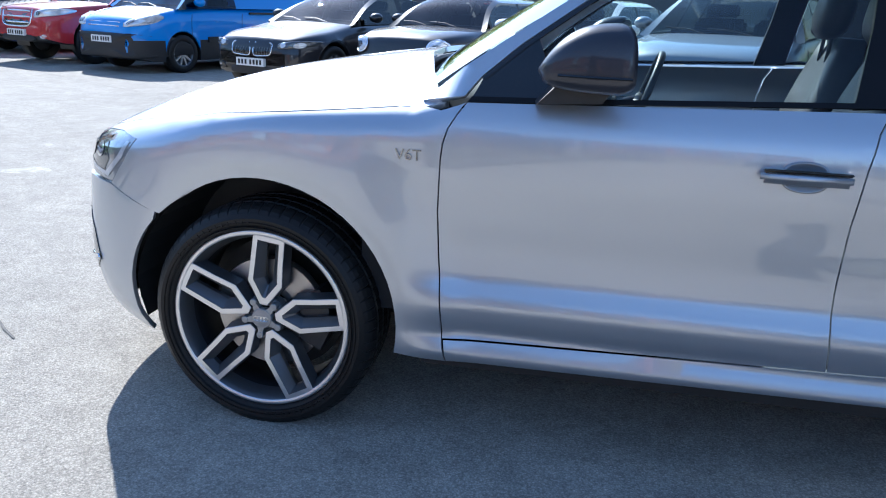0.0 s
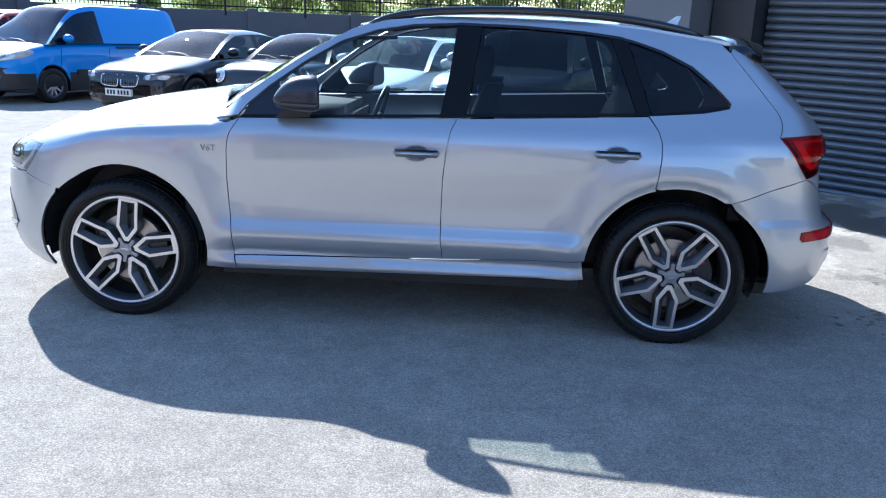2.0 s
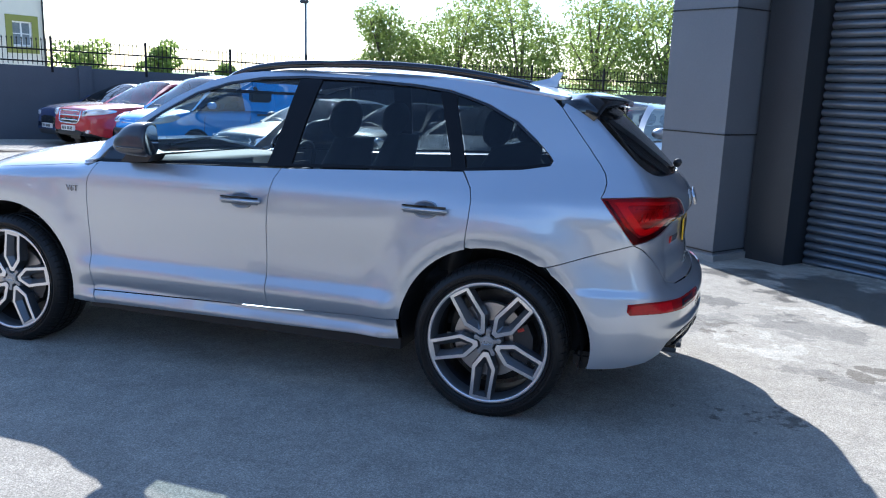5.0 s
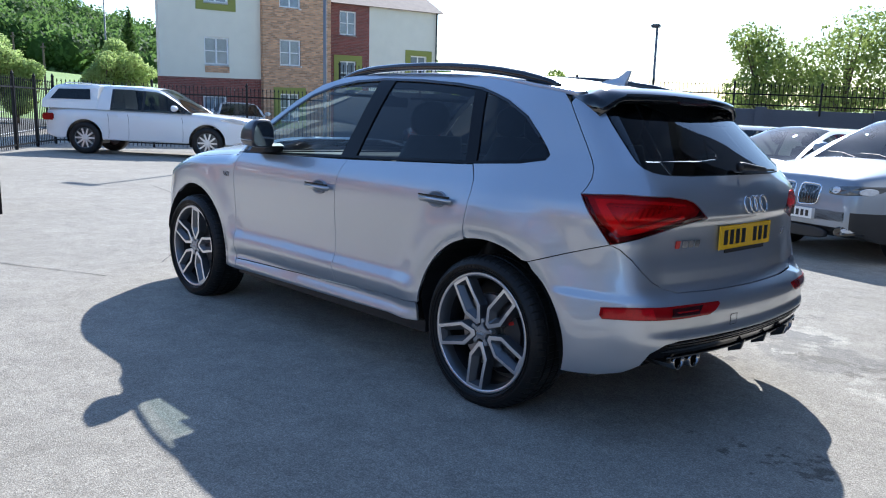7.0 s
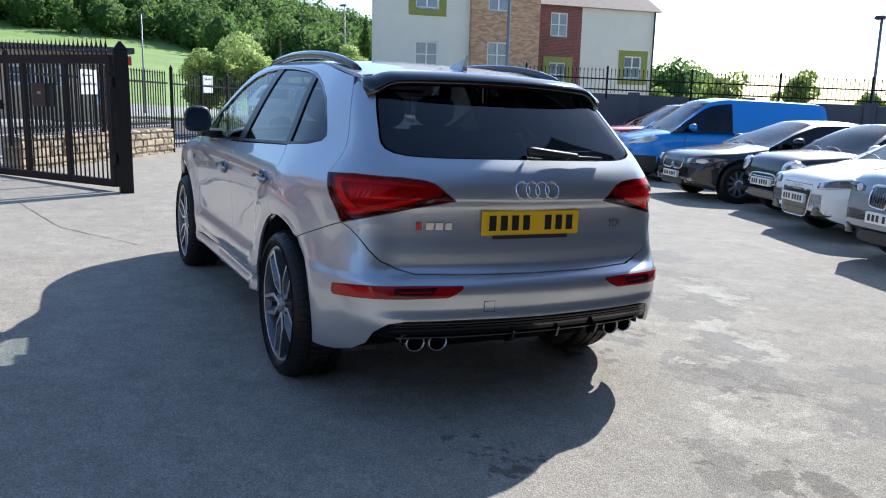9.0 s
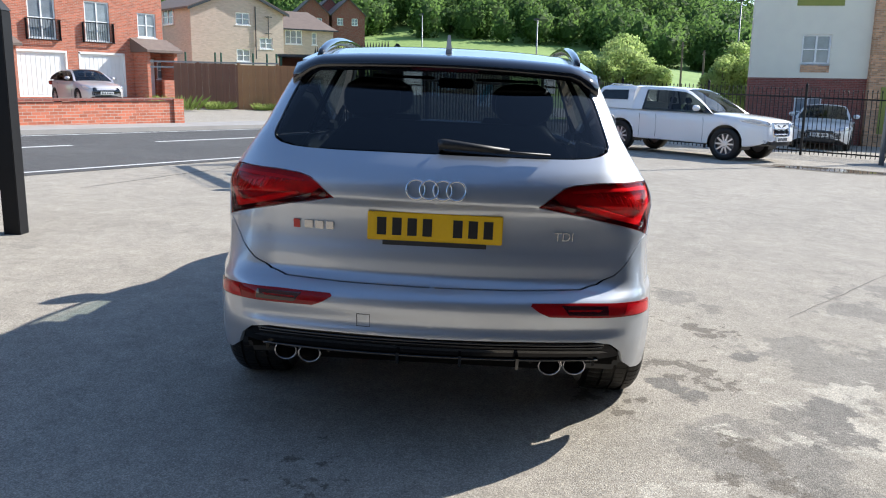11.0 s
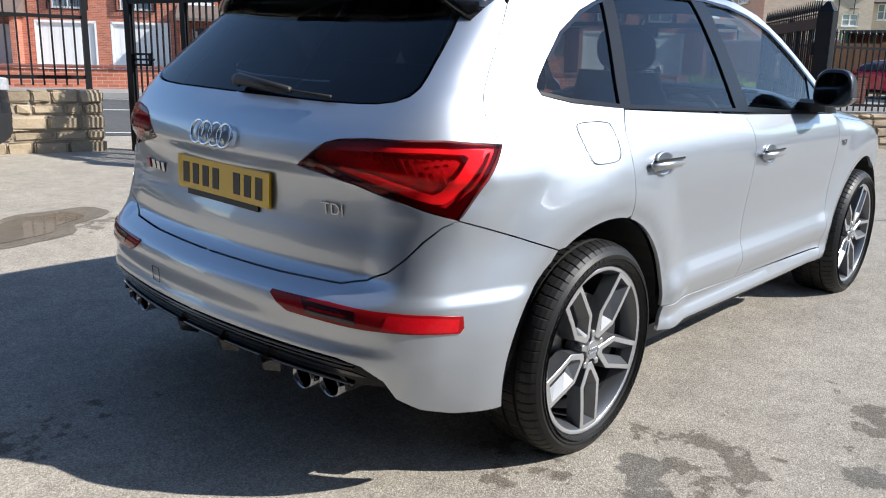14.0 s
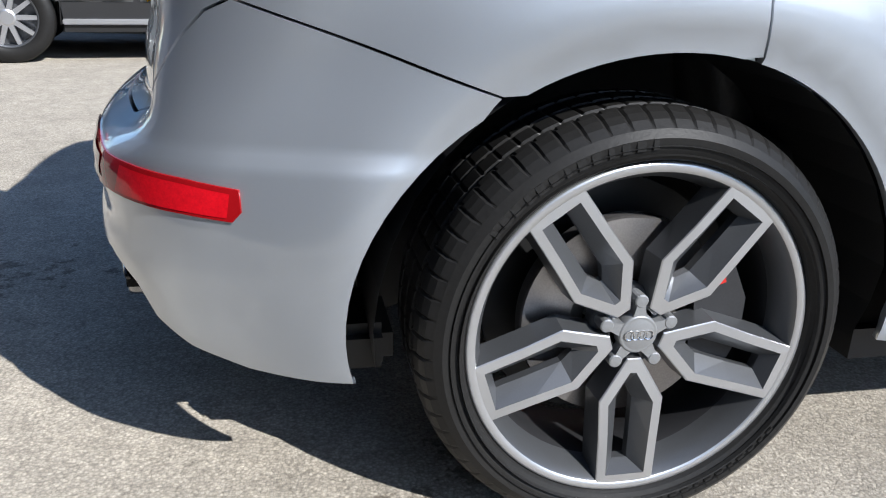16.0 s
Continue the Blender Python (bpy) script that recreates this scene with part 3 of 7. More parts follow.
        panel("front_bumper", [(-.335, .664), (-.502, .722), (-.63, .728), (-.9, .70), (FMID, .66), (FMID, .22), (-.8, .21), (-.42, .215)] + arc(0, .368, ARCH, 195, angle(-.335, .664, 0), 14)[:-1], PAINT, car, side=0, middle=(0, FMID))
        knots = [(-.62, .890), (-.50, .918), (-.34, .945), (-.126, .985), (.246, 1.018), (.41, 1.034)]
        dense = [(a[0] + (b[0] - a[0]) * t / 6, a[1] + (b[1] - a[1]) * t / 6) for a, b in zip(knots, knots[1:]) for t in range(6)] + knots[-1:]
        edge = skin(np.array([q[0] for q in dense]), np.array([q[1] for q in dense]))
        panel("bonnet", [(-.80, 0), (-.79, .3), (-.74, .5)] + [(float(e[0]), float(-e[1])) for e in edge] + [(.50, .885), (.565, .865), (.53, .83), (.46, .6), (.39, .3), (.365, 0)],
              PAINT, car, surface=bonnet_surface, side=0, middle=(1, 0), rim=.02)
        panel("grille", [(-.86, .80), (FMID, .82), (FMID, .45), (-1.0, .45)], BLACK, car, side=0, middle=(0, FMID), sink=-.004, rim=.004)
    hl = panel("headlamp", [(-.79, .80), (-.70, .85), (-.60, .885), (-.50, .892), (-.403, .884), (-.44, .81), (-.500, .728), (-.63, .732), (-.76, .76)], LENSBODY, car, side=side, sink=.004, rim=.02, label="clear headlamp with a dark inner housing")
    panel("lamp_housing", [(-.72, .835), (-.62, .868), (-.54, .872), (-.515, .80), (-.545, .752), (-.70, .765)], LENSDARK, hl, side=side, sink=.0025, rim=0, gap=0)
    panel("daylight_strip", [(-.74, .785), (-.60, .752), (-.52, .742), (-.45, .815), (-.425, .868), (-.44, .868), (-.468, .82), (-.53, .757), (-.60, .765), (-.74, .80)], CLEARLENS, hl, side=side, sink=.0015, rim=0, gap=0)
    for u, v, q in ((-.655, .815, .030), (-.575, .822, .026)):
        panel("lamp_unit", [(u + q * math.cos(a), v + q * .95 * math.sin(a)) for a in np.linspace(0, 2 * math.pi, 16, endpoint=False)], CHROME, hl, side=side, sink=.001, rim=0, gap=0, step=.02)
    panel("air_intake", [(-.86, .58), (-.74, .60), (-.64, .53), (-.60, .44), (-.66, .38), (-.86, .36)], BLACK, car, side=side, sink=-.003, rim=.004, gap=0)
    panel("intake_blade", [(-.86, .41), (-.70, .42), (-.61, .45), (-.60, .43), (-.70, .395), (-.86, .385)], CHROME, car, side=side, sink=-.010, rim=.006, gap=0)
    # windows and black pillars
    panel("front_window", [(.90, 1.074), (1.618, 1.100), (1.655, 1.30), (1.684, 1.552), (1.461, 1.535), (1.279, 1.503), (1.101, 1.443), (.927, 1.339), (.80, 1.245), (.86, 1.12)], GLASS, car, side=side, sink=.012, rim=0, label="clear front side window")
    panel("rear_side_window", [(1.755, 1.108), (2.585, 1.140), (2.52, 1.32), (2.447, 1.514), (2.317, 1.527), (2.013, 1.545), (1.810, 1.549), (1.778, 1.30)], DARKGLASS, car, side=side, sink=.012, rim=0, label="dark tinted side window")
    panel("quarter_window", [(2.655, 1.148), (2.912, 1.166), (3.032, 1.190), (3.038, 1.208), (2.955, 1.289), (2.848, 1.374), (2.705, 1.443), (2.535, 1.494), (2.60, 1.31)], DARKGLASS, car, side=side, sink=.012, rim=0)
    panel("door_pillar", [(1.618, 1.098), (1.755, 1.105), (1.778, 1.30), (1.812, 1.553), (1.682, 1.555), (1.655, 1.30)], PILLAR, car, side=side, sink=.004)
    panel("rear_pillar", [(2.585, 1.138), (2.655, 1.144), (2.60, 1.31), (2.532, 1.500), (2.445, 1.518), (2.52, 1.32)], PILLAR, car, side=side, sink=.004)
    panel("mirror_sail", [(.63, 1.066), (.90, 1.073), (.86, 1.12), (.80, 1.245), (.757, 1.216), (.66, 1.13)], BLACK, car, side=side, sink=.006)
    panel("window_trim", BELT[:1] + [(.957, 1.072), (1.706, 1.102), (2.64, 1.140), (2.912, 1.163), (3.036, 1.186), (3.042, 1.200), (2.912, 1.178), (2.64, 1.155), (1.706, 1.117), (.957, 1.087), (.635, 1.078)], PILLAR, car, side=side, sink=-.001, rim=.006, gap=.001)
    panel("upper_trim", WINTOP[2:-1] + [(.668, 1.122), (.768, 1.208), (.932, 1.330), (1.106, 1.434), (1.283, 1.494), (1.463, 1.526), (1.706, 1.541), (2.013, 1.536), (2.317, 1.518), (2.494, 1.498), (2.598, 1.471), (2.702, 1.437), (2.848, 1.367), (2.955, 1.281)], BLACK, car, side=side, sink=.001, rim=.006, gap=.001)
    if side == 1:
        flap = [(2.775, 1.106), (2.93, 1.108), (2.948, 1.09), (2.945, 1.04), (2.928, .994), (2.91, .984), (2.80, .986), (2.775, 1.0), (2.760, 1.04), (2.762, 1.09)]
        for _ in range(2):
            flap = [q for a, b in zip(flap, flap[1:] + flap[:1]) for q in ((a[0] * .75 + b[0] * .25, a[1] * .75 + b[1] * .25), (a[0] * .25 + b[0] * .75, a[1] * .25 + b[1] * .75))]
        fp = panel("fuel_flap", flap, PAINT, car, side=1, sink=-.0015, rim=.003, gap=.003)
        bm = bmesh.new()
        loop = [skin(np.array([a]), np.array([b]), -.0025)[0] * np.array([1, -1, 1]) for a, b in flap + flap[:1]]
        tube(bm, [Vector(p) for p in loop], .0014, 5, caps=False)
        part("flap_seam", bm, INK, fp)
    # sill under the doors and the wheel-arch lining
    bm = bmesh.new()
    y = side * .86
    box(bm, .50, min(y, side * .5), .24, 2.36, max(y, side * .5), .30)
    part("sill", bm, PLASTIC, car)
    for cx in (0, BASE):
        bm = bmesh.new()
        ring = []
        for a in [-17] + list(range(-10, 191, 10)):
            ca, sa = math.cos(radians(a)), math.sin(radians(a))
            ring.append([bm.verts.new((cx + r * ca, side * yy, .368 + r * sa)) for r, yy in ((ARCH + .006, .915 - .04 * max(0, -sa * 3 + .6)), (ARCH + .006, .55), (.12, .55))])
        for r0, r1 in zip(ring, ring[1:]):
            for k in range(2):
                bm.faces.new((r0[k], r0[k + 1], r1[k + 1], r1[k]))
        part("arch_lining", bm, PLASTIC, car, smooth=False)
    bm = bmesh.new()
    box(bm, 3.20, min(side * .60, side * .80), .245, 3.36, max(side * .60, side * .80), .33, bevel=.02)
    part("under_tray", bm, INK, car)
    bm = bmesh.new()
    box(bm, 3.285, min(side * .40, side * .775), .30, 3.46, max(side * .40, side * .775), .62, bevel=.02)
    part("arch_shield", bm, UNDERSIDE, car)
    # door handles
    for cx, cz in ((1.517, .925), (2.493, .957)):
        q = skin(np.array([cx]), np.array([cz]))[0]
        bm = bmesh.new()
        vs = box(bm, -.112, -.012, -.018, .112, .016, .018, bevel=.010)
        for v in bm.verts:
            v.co.y += .028 - .30 * max(0, abs(v.co.x) - .06) ** 1.2
            v.co.z += .004 * math.cos(v.co.x * 14)
            v.co = Vector((q[0] + v.co.x, side * (-q[1] + v.co.y), q[2] + v.co.z))
        bmesh.ops.recalc_face_normals(bm, faces=bm.faces)
        h = part("door_handle", bm, PAINT, car, smooth=True)
        bm = bmesh.new()
        dish = []
        for r in (.02, .35, .65, .88, 1.0, 1.02):
            ring = []
            for a in np.linspace(0, 2 * math.pi, 32, endpoint=False):
                u, v = .066 * r * math.cos(a) * (1 - .12 * math.cos(2 * a)), .040 * r * math.sin(a)
                out = .0015 + .011 * min(r, 1) ** 2.2 if r <= 1 else -.004
                ring.append(bm.verts.new((q[0] + u, side * (-q[1] + out - .06 * v - .3 * v * v), q[2] + v)))
            dish.append(ring)
        for r0, r1 in zip(dish, dish[1:]):
            for k in range(32):
                bm.faces.new((r0[k], r0[(k + 1) % 32], r1[(k + 1) % 32], r1[k]))
        bmesh.ops.recalc_face_normals(bm, faces=bm.faces)
        part("handle_recess", bm, RECESS, h, smooth=True)
        bm = bmesh.new()
        box(bm, q[0] - .108, min(side * (-q[1] + .022), side * (-q[1] + .036)), q[2] + .013, q[0] + .108, max(side * (-q[1] + .022), side * (-q[1] + .036)), q[2] + .021, bevel=.003)
        part("handle_strip", bm, BLACK, h)
    # door mirror: a shell, boxy at the rear and rounded to the front
    bm = bmesh.new()
    rings = []
    for i in range(15):
        u = i / 14
        sc = (1 - (1 - u) ** 2.4) ** (1 / 2.4) if u > 0 else .02
        x = .825 + .215 * u
        hy, up, dn = .016 + .079 * sc, .004 + .116 * (1 - (1 - u) ** 3.2), .004 + .050 * sc ** .7
        if i == 14:
            hy, up, dn = hy - .006, up - .006, dn - .006
        ring = []
        for k in range(36):
            t = 2 * math.pi * k / 36
            cu, cv = math.cos(t), math.sin(t)
            yy = math.copysign(abs(cu) ** .66, cu) * hy
            zz = math.copysign(abs(cv) ** .72, cv) * (up if cv > 0 else dn)
            ring.append(bm.verts.new((x + .030 * cu * u * u, side * (1.000 + yy + .015 * u), 1.168 + zz)))
        rings.append(ring)
    for r0, r1 in zip(rings, rings[1:]):
        for k in range(36):
            bm.faces.new((r0[k], r0[(k + 1) % 36], r1[(k + 1) % 36], r1[k]))
    bm.faces.new(rings[0])
    bm.faces.new(rings[-1])
    bmesh.ops.recalc_face_normals(bm, faces=bm.faces)
    mir = part("door_mirror", bm, SHELL, car, "satin black door mirror", smooth=True)
    bm = bmesh.new()
    prism(bm, [(.80, 1.075), (.97, 1.085), (1.0, 1.125), (.95, 1.14), (.86, 1.135)], .84, .985, lambda u, v, h: (u + .15 * (h - .84), side * h, v))
    part("mirror_foot", bm, PLASTIC, mir)
    bm = bmesh.new()
    tube(bm, [(.825 + .215 * u + .030 * u * u, side * (1.000 + .015 * u + .0015 + .016 + .079 * (1 - (1 - u) ** 2.4) ** (1 / 2.4)), 1.160) for u in np.linspace(.25, .97, 10)], .0035, 6)
    part("mirror_indicator", bm, BLACK, mir)
    bm = bmesh.new()
    prism(bm, [(math.copysign(abs(math.cos(a)) ** .66, math.cos(a)) * .084, math.copysign(abs(math.sin(a)) ** .72, math.sin(a)) * (.104 if math.sin(a) > 0 else .042)) for a in np.linspace(0, 2 * math.pi, 36, endpoint=False)], 0, .002, lambda u, v, h: (1.0405 + .30 * u + h, side * (1.015 + u), 1.168 + v))
    part("mirror_glass", bm, MIRROR, mir)
    # roof rail
    bm = bmesh.new()
    path = [(1.22, 1.526), (1.26, 1.545), (1.30, 1.560), (1.35, 1.573), (1.40, 1.584), (1.5, 1.599), (1.6, 1.608), (1.8, 1.618), (2.0, 1.621), (2.2, 1.618), (2.4, 1.608), (2.55, 1.594), (2.7, 1.574), (2.79, 1.557), (2.86, 1.542), (2.92, 1.522)]
    tube(bm, [(x, side * (.585 + .01 * math.sin((x - 1.2) * 1.8)), z) for x, z in path], [.014, .018, .020, .021, .022, .022, .022, .022, .022, .022, .022, .022, .021, .019, .017, .012], 10)
    part("roof_rail", bm, BLACK, car, "black roof rail", smooth=True)


# ---- roof, windscreen, spoiler ----
def roof_z(x, y):
    return curve_at(x, (1.05, 1.15, 1.5, 2.0, 2.5, 2.9, 3.12), (1.515, 1.548, 1.598, 1.613, 1.598, 1.553, 1.522)) - .028 * (np.abs(y) / .6) ** 2.4


panel("roof", [(1.10, 0), (1.14, .4), (1.19, .60), (1.4, .615), (1.9, .60), (2.6, .62), (3.0, .637), (3.07, .635), (3.095, .4), (3.10, 0)], PAINT, car, surface=height_surface(roof_z), side=0, middle=(1, 0), rim=.02, step=.04)


def screen(u, v):
    """Windscreen: u from the bottom to the top, v across."""
    w = .80 + (.60 - .80) * u
    x = (.36 + .13 * v * v) + (1.115 + .07 * v * v - .36 - .13 * v * v) * u
    return (x, v * w, 1.10 - .02 * v * v + (1.535 - .05 * v * v - 1.10 + .02 * v * v) * u + .035 * math.sin(math.pi * u))


bm = bmesh.new()
rows = [[bm.verts.new(screen(i / 10, j / 8 - 1)) for j in range(17)] for i in range(11)]
for r0, r1 in zip(rows, rows[1:]):
    for a in range(16):
        bm.faces.new((r0[a], r0[a + 1], r1[a + 1], r1[a]))
part("windscreen", bm, GLASS, car, "clear windscreen", smooth=True)
bm = bmesh.new()
box(bm, .30, -.74, 1.02, .50, .74, 1.065)
part("scuttle", bm, PLASTIC, car)
for sy, l in ((-.25, .62), (.35, .55)):
    bm = bmesh.new()
    tube(bm, [(.36, sy - .3, 1.10), (.40, sy, 1.135), (.44, sy + l * .5, 1.14)], [.014, .011, .007], 6)
    part("wiper", bm, PLASTIC, car)

bm = bmesh.new()
box(bm, -.66, -.62, .35, -.50, .62, .75, bevel=.02)
part("bumper_beam", bm, PLASTIC, car)
# rear spoiler: a wedge with drooped ends, hollow below
bm = bmesh.new()
sec = []
for j in range(33):
    y = -.645 + 1.29 * j / 32
    v = abs(y) / .645
    xl, xt = 3.075 - .035 * v ** 2, 3.295 - .09 * v ** 2.5
    zt = 1.523 - .022 * v ** 2
    zl = float(roof_z(np.array(xl), np.array(y))) + .004
    drop = .085 * ss(.82, 1.0, np.array(v))
    prof = [(xl, zl - drop * .3), ((xl + xt) / 2, (zl + zt) / 2 + .008 - drop * .35), (xt, zt - .022 - drop * .5), (xt + .004, zt - .040 - drop * .6), (xt - .02, zt - .058 - drop * .8), ((xl + xt) / 2, zt - .05 - drop), (xl + .02, zl - .045 - drop)]
    sec.append([bm.verts.new((x, y, z)) for x, z in prof])
for a, b in zip(sec, sec[1:]):
    for k in range(7):
        bm.faces.new((a[k], a[(k + 1) % 7], b[(k + 1) % 7], b[k]))
bm.faces.new(sec[0][::-1])
bm.faces.new(sec[-1])
bmesh.ops.recalc_face_normals(bm, faces=bm.faces)
sp = part("rear_spoiler", bm, BLACK, car, "gloss black roof spoiler", smooth=True)
bm = bmesh.new()
box(bm, 3.285, -.14, 1.468, 3.300, .14, 1.482, bevel=.004)
part("brake_light", bm, DARKRED, sp)
# shark-fin aerial
bm = bmesh.new()
prism(bm, [(2.74, 1.57), (2.90, 1.555), (2.90, 1.575), (2.925, 1.635), (2.90, 1.635), (2.85, 1.60), (2.78, 1.585)], -.014, .014, lambda u, v, h: (u, h * (1 - (v - 1.56) * 6) if v < 1.6 else h * .4, v))
part("roof_aerial", bm, PAINT, car, smooth=False)

# ---- tailgate fittings ----
def on_gate(y, z, out=0.0):
    x = float(rear_x(np.array(y), np.array(z))) + out
    return Vector((x, y, z))


bm = bmesh.new()
box(bm, -.26, -.004, -.0555, .26, .004, .0555, bevel=.003)
PLATE = pose(3.627, 0, .872, 0, -1, 0) @ pose(0, 0, 0, 0, 0, 90)
bmesh.ops.transform(bm, matrix=PLATE, verts=bm.verts)
plate = part("number_plate", bm, PLATE_Y, car, "yellow rear number plate with black bars")
for k, w in enumerate((.052, .052, .052, .052, 0, .052, .052, .052)):
    if w:
        bm = bmesh.new()
        u = -.205 + .0586 * k
        box(bm, u - .018, -.0055, -.034, u + .018, -.0042, .034)
        bmesh.ops.transform(bm, matrix=PLATE, verts=bm.verts)
        part("plate_bar", bm, INK, plate)
bm = bmesh.new()
box(bm, -.20, -.003, -.073, .20, .003, -.055)
bmesh.ops.transform(bm, matrix=PLATE, verts=bm.verts)
part("plate_surround", bm, PLASTIC, plate)
badge = None
for k in range(4):
    bm = bmesh.new()
    c = on_gate(-.0765 + .051 * k, 1.022, .010 + .002 * (k % 2))
    pts = [c + Vector((-.010 * (0.037 * math.sin(a)) / .037 * 1.0, .0355 * math.cos(a), .0355 * math.sin(a))) for a in np.linspace(0, 2 * math.pi, 33)]
    tube(bm, pts, .0048, 8, caps=False)
    part("badge_ring", bm, CHROME, car, "chrome ring emblem" if k == 0 else "", smooth=True)


def lettering(name, text, size, m, mat, parent, depth=.003):
    cu = bpy.data.curves.new(name, "FONT")
    cu.body, cu.size, cu.extrude, cu.align_x, cu.align_y = text, size, depth / 2, "CENTER", "CENTER"
    tmp = bpy.data.objects.new(name, cu)
    me = bpy.data.meshes.new_from_object(tmp)
    bpy.data.objects.remove(tmp)
    me.materials.clear()
    me.materials.append(mat)
    ob = new(name, me)
    ob.parent = parent
    ob.matrix_local = m
    return ob


# the model's badge is drawn as plain shapes; engine letters stay readable
bm = bmesh.new()
for k, (u, w) in enumerate(((-.535, .014), (-.495, .034), (-.452, .034), (-.410, .030))):
    m = pose(*on_gate(u, .858, .003), 0, 8, -10)
    box(bm, -.002, -w / 2, -.016, .002, w / 2, .016, m, bevel=.001)
part("model_badge", bm, PIPE, car, "small chrome model badge")
bm = bmesh.new()
box(bm, -.003, -.016, -.017, .003, .010, .017, pose(*on_gate(-.540, .858, .004), 0, 8, -10), bevel=.001)
part("badge_accent", bm, REDPAINT, car, "red end of the model badge")
lettering("engine_badge", "TDI", .05, pose(*on_gate(.50, .853, .003), 0, 0, 101) @ pose(0, 0, 0, 98, 0, 0) @ pose(0, 0, 0, 0, 0, 0), PIPE, car)
for side in (-1, 1):
    q = skin(np.array([.468]), np.array([.908]))[0]
    lettering("wing_badge", "V6T", .045, pose(q[0], side * (-q[1] + .003), q[2], 90, 0, 0 if side < 0 else 180), PIPE, car)
# rear wiper
bm = bmesh.new()
tube(bm, [on_gate(0, 1.185, .035), on_gate(.02, 1.19, .045), on_gate(.12, 1.183, .04), on_gate(.27, 1.172, .035)], [.022, .02, .016, .011], 8)
tube(bm, [on_gate(.10, 1.176, .022), on_gate(.28, 1.168, .022), on_gate(.43, 1.163, .022)], .006, 6)
part("rear_wiper", bm, PLASTIC, car, smooth=True)
bm = bmesh.new()
loop = [skin(np.array([q]), np.array([z]))[0] for q, z in ((3.935, .545), (3.985, .545), (3.985, .497), (3.935, .497), (3.935, .545))]
tube(bm, [Vector((p[0] + .0005, p[1], p[2])) for p in loop], .0016, 5, caps=False)
part("tow_cover_seam", bm, INK, car)
# tail pipes
for sy in (-1, 1):
    for off in (.470, .568):
        bm = bmesh.new()
        lathe(bm, [(.030, -.16), (.044, -.16), (.046, -.01), (.044, 0), (.040, 0), (.039, -.02), (.037, -.14)], 28, "x")
        for v in bm.verts:
            v.co = Vector((3.675 - .02 * (off > .5) + v.co.x, sy * off + v.co.y * 1.0, .358 + v.co.z * .84))
        part("tail_pipe", bm, PIPE, car, "oval chrome tail pipe", smooth=True)
        bm = bmesh.new()
        lathe(bm, [(.0, -.12), (.036, -.12)], 20, "x")
        for v in bm.verts:
            v.co = Vector((3.66 + v.co.x, sy * off + v.co.y, .358 + v.co.z * .84))
        part("pipe_inside", bm, INK, car)
for sy in (-1, 1):
    bm = bmesh.new()
    hood = [[(.519 + a * math.copysign(abs(math.cos(t)) ** .6, math.cos(t)), .362 + b * math.sin(t) ** .7) for t in np.linspace(0, math.pi, 22)] for a, b in ((.128, .058), (.116, .046))]
    prism(bm, hood[0] + hood[1][::-1], 3.56, 3.668, lambda u, v, h: (h - .10 * abs(u - .47), sy * u, v))
    part("pipe_shroud", bm, DIFFUSER, car, "gloss black shroud round the pipes")
for z, r, sink in ((.386, .0055, .006), (.452, .005, .008), (.440, .003, .009)):
    us = np.linspace(3.60, MID, 24)
    half = [tuple(p) for p in skin(us, np.full(24, z), sink)]
    bm = bmesh.new()
    tube(bm, half + [(x, -y, zz) for x, y, zz in half[-2::-1]], r, 6)
    part("diffuser_lip", bm, BLACK, car, smooth=True)
for y in (-.12, .12, .34):
    bm = bmesh.new()
    prism(bm, [(3.66, .395), (3.735, .40), (3.72, .352), (3.66, .33)], -.006, .006, lambda u, v, h: (u, y + h, v))
    part("diffuser_fin", bm, BLACK, car)
# under-floor and inner tub
bm = bmesh.new()
box(bm, -.62, -.48, .25, 3.40, .48, .42)
box(bm, .46, -.84, .26, 2.34, .84, .40)
box(bm, 3.26, -.74, .42, 3.56, .74, .62)
box(bm, -.74, -.52, .24, -.40, .52, .66)
part("under_floor", bm, UNDERSIDE, car)
bm = bmesh.new()
box(bm, .30, -.84, .40, .52, .84, 1.02)
part("bulkhead", bm, INTERIOR, car)
bm = bmesh.new()
box(bm, 2.5, -.55, .42, 3.56, .55, .80)
part("boot_floor", bm, INTERIOR, car)
bm = bmesh.new()
box(bm, 3.10, -.76, .62, 3.34, .76, .98)
part("boot_lining", bm, INTERIOR, car)
# dashboard, wheel and seats
bm = bmesh.new()
box(bm, .44, -.80, .70, 1.02, .80, 1.055, bevel=.05)
part("dashboard", bm, INTERIOR, car, smooth=True)
bm = bmesh.new()
tube(bm, [(1.13 + .06 * math.sin(a), .37 + .185 * math.cos(a), .97 + .18 * math.sin(a)) for a in np.linspace(0, 2 * math.pi, 29)], .015, 8, caps=False)
tube(bm, [(1.12, .20, .96), (1.10, .37, .95), (1.12, .54, .96)], .018, 8)
tube(bm, [(1.10, .37, .95), (.92, .37, .90)], .03, 8)
part("steering_wheel", bm, LEATHER, car, smooth=True)


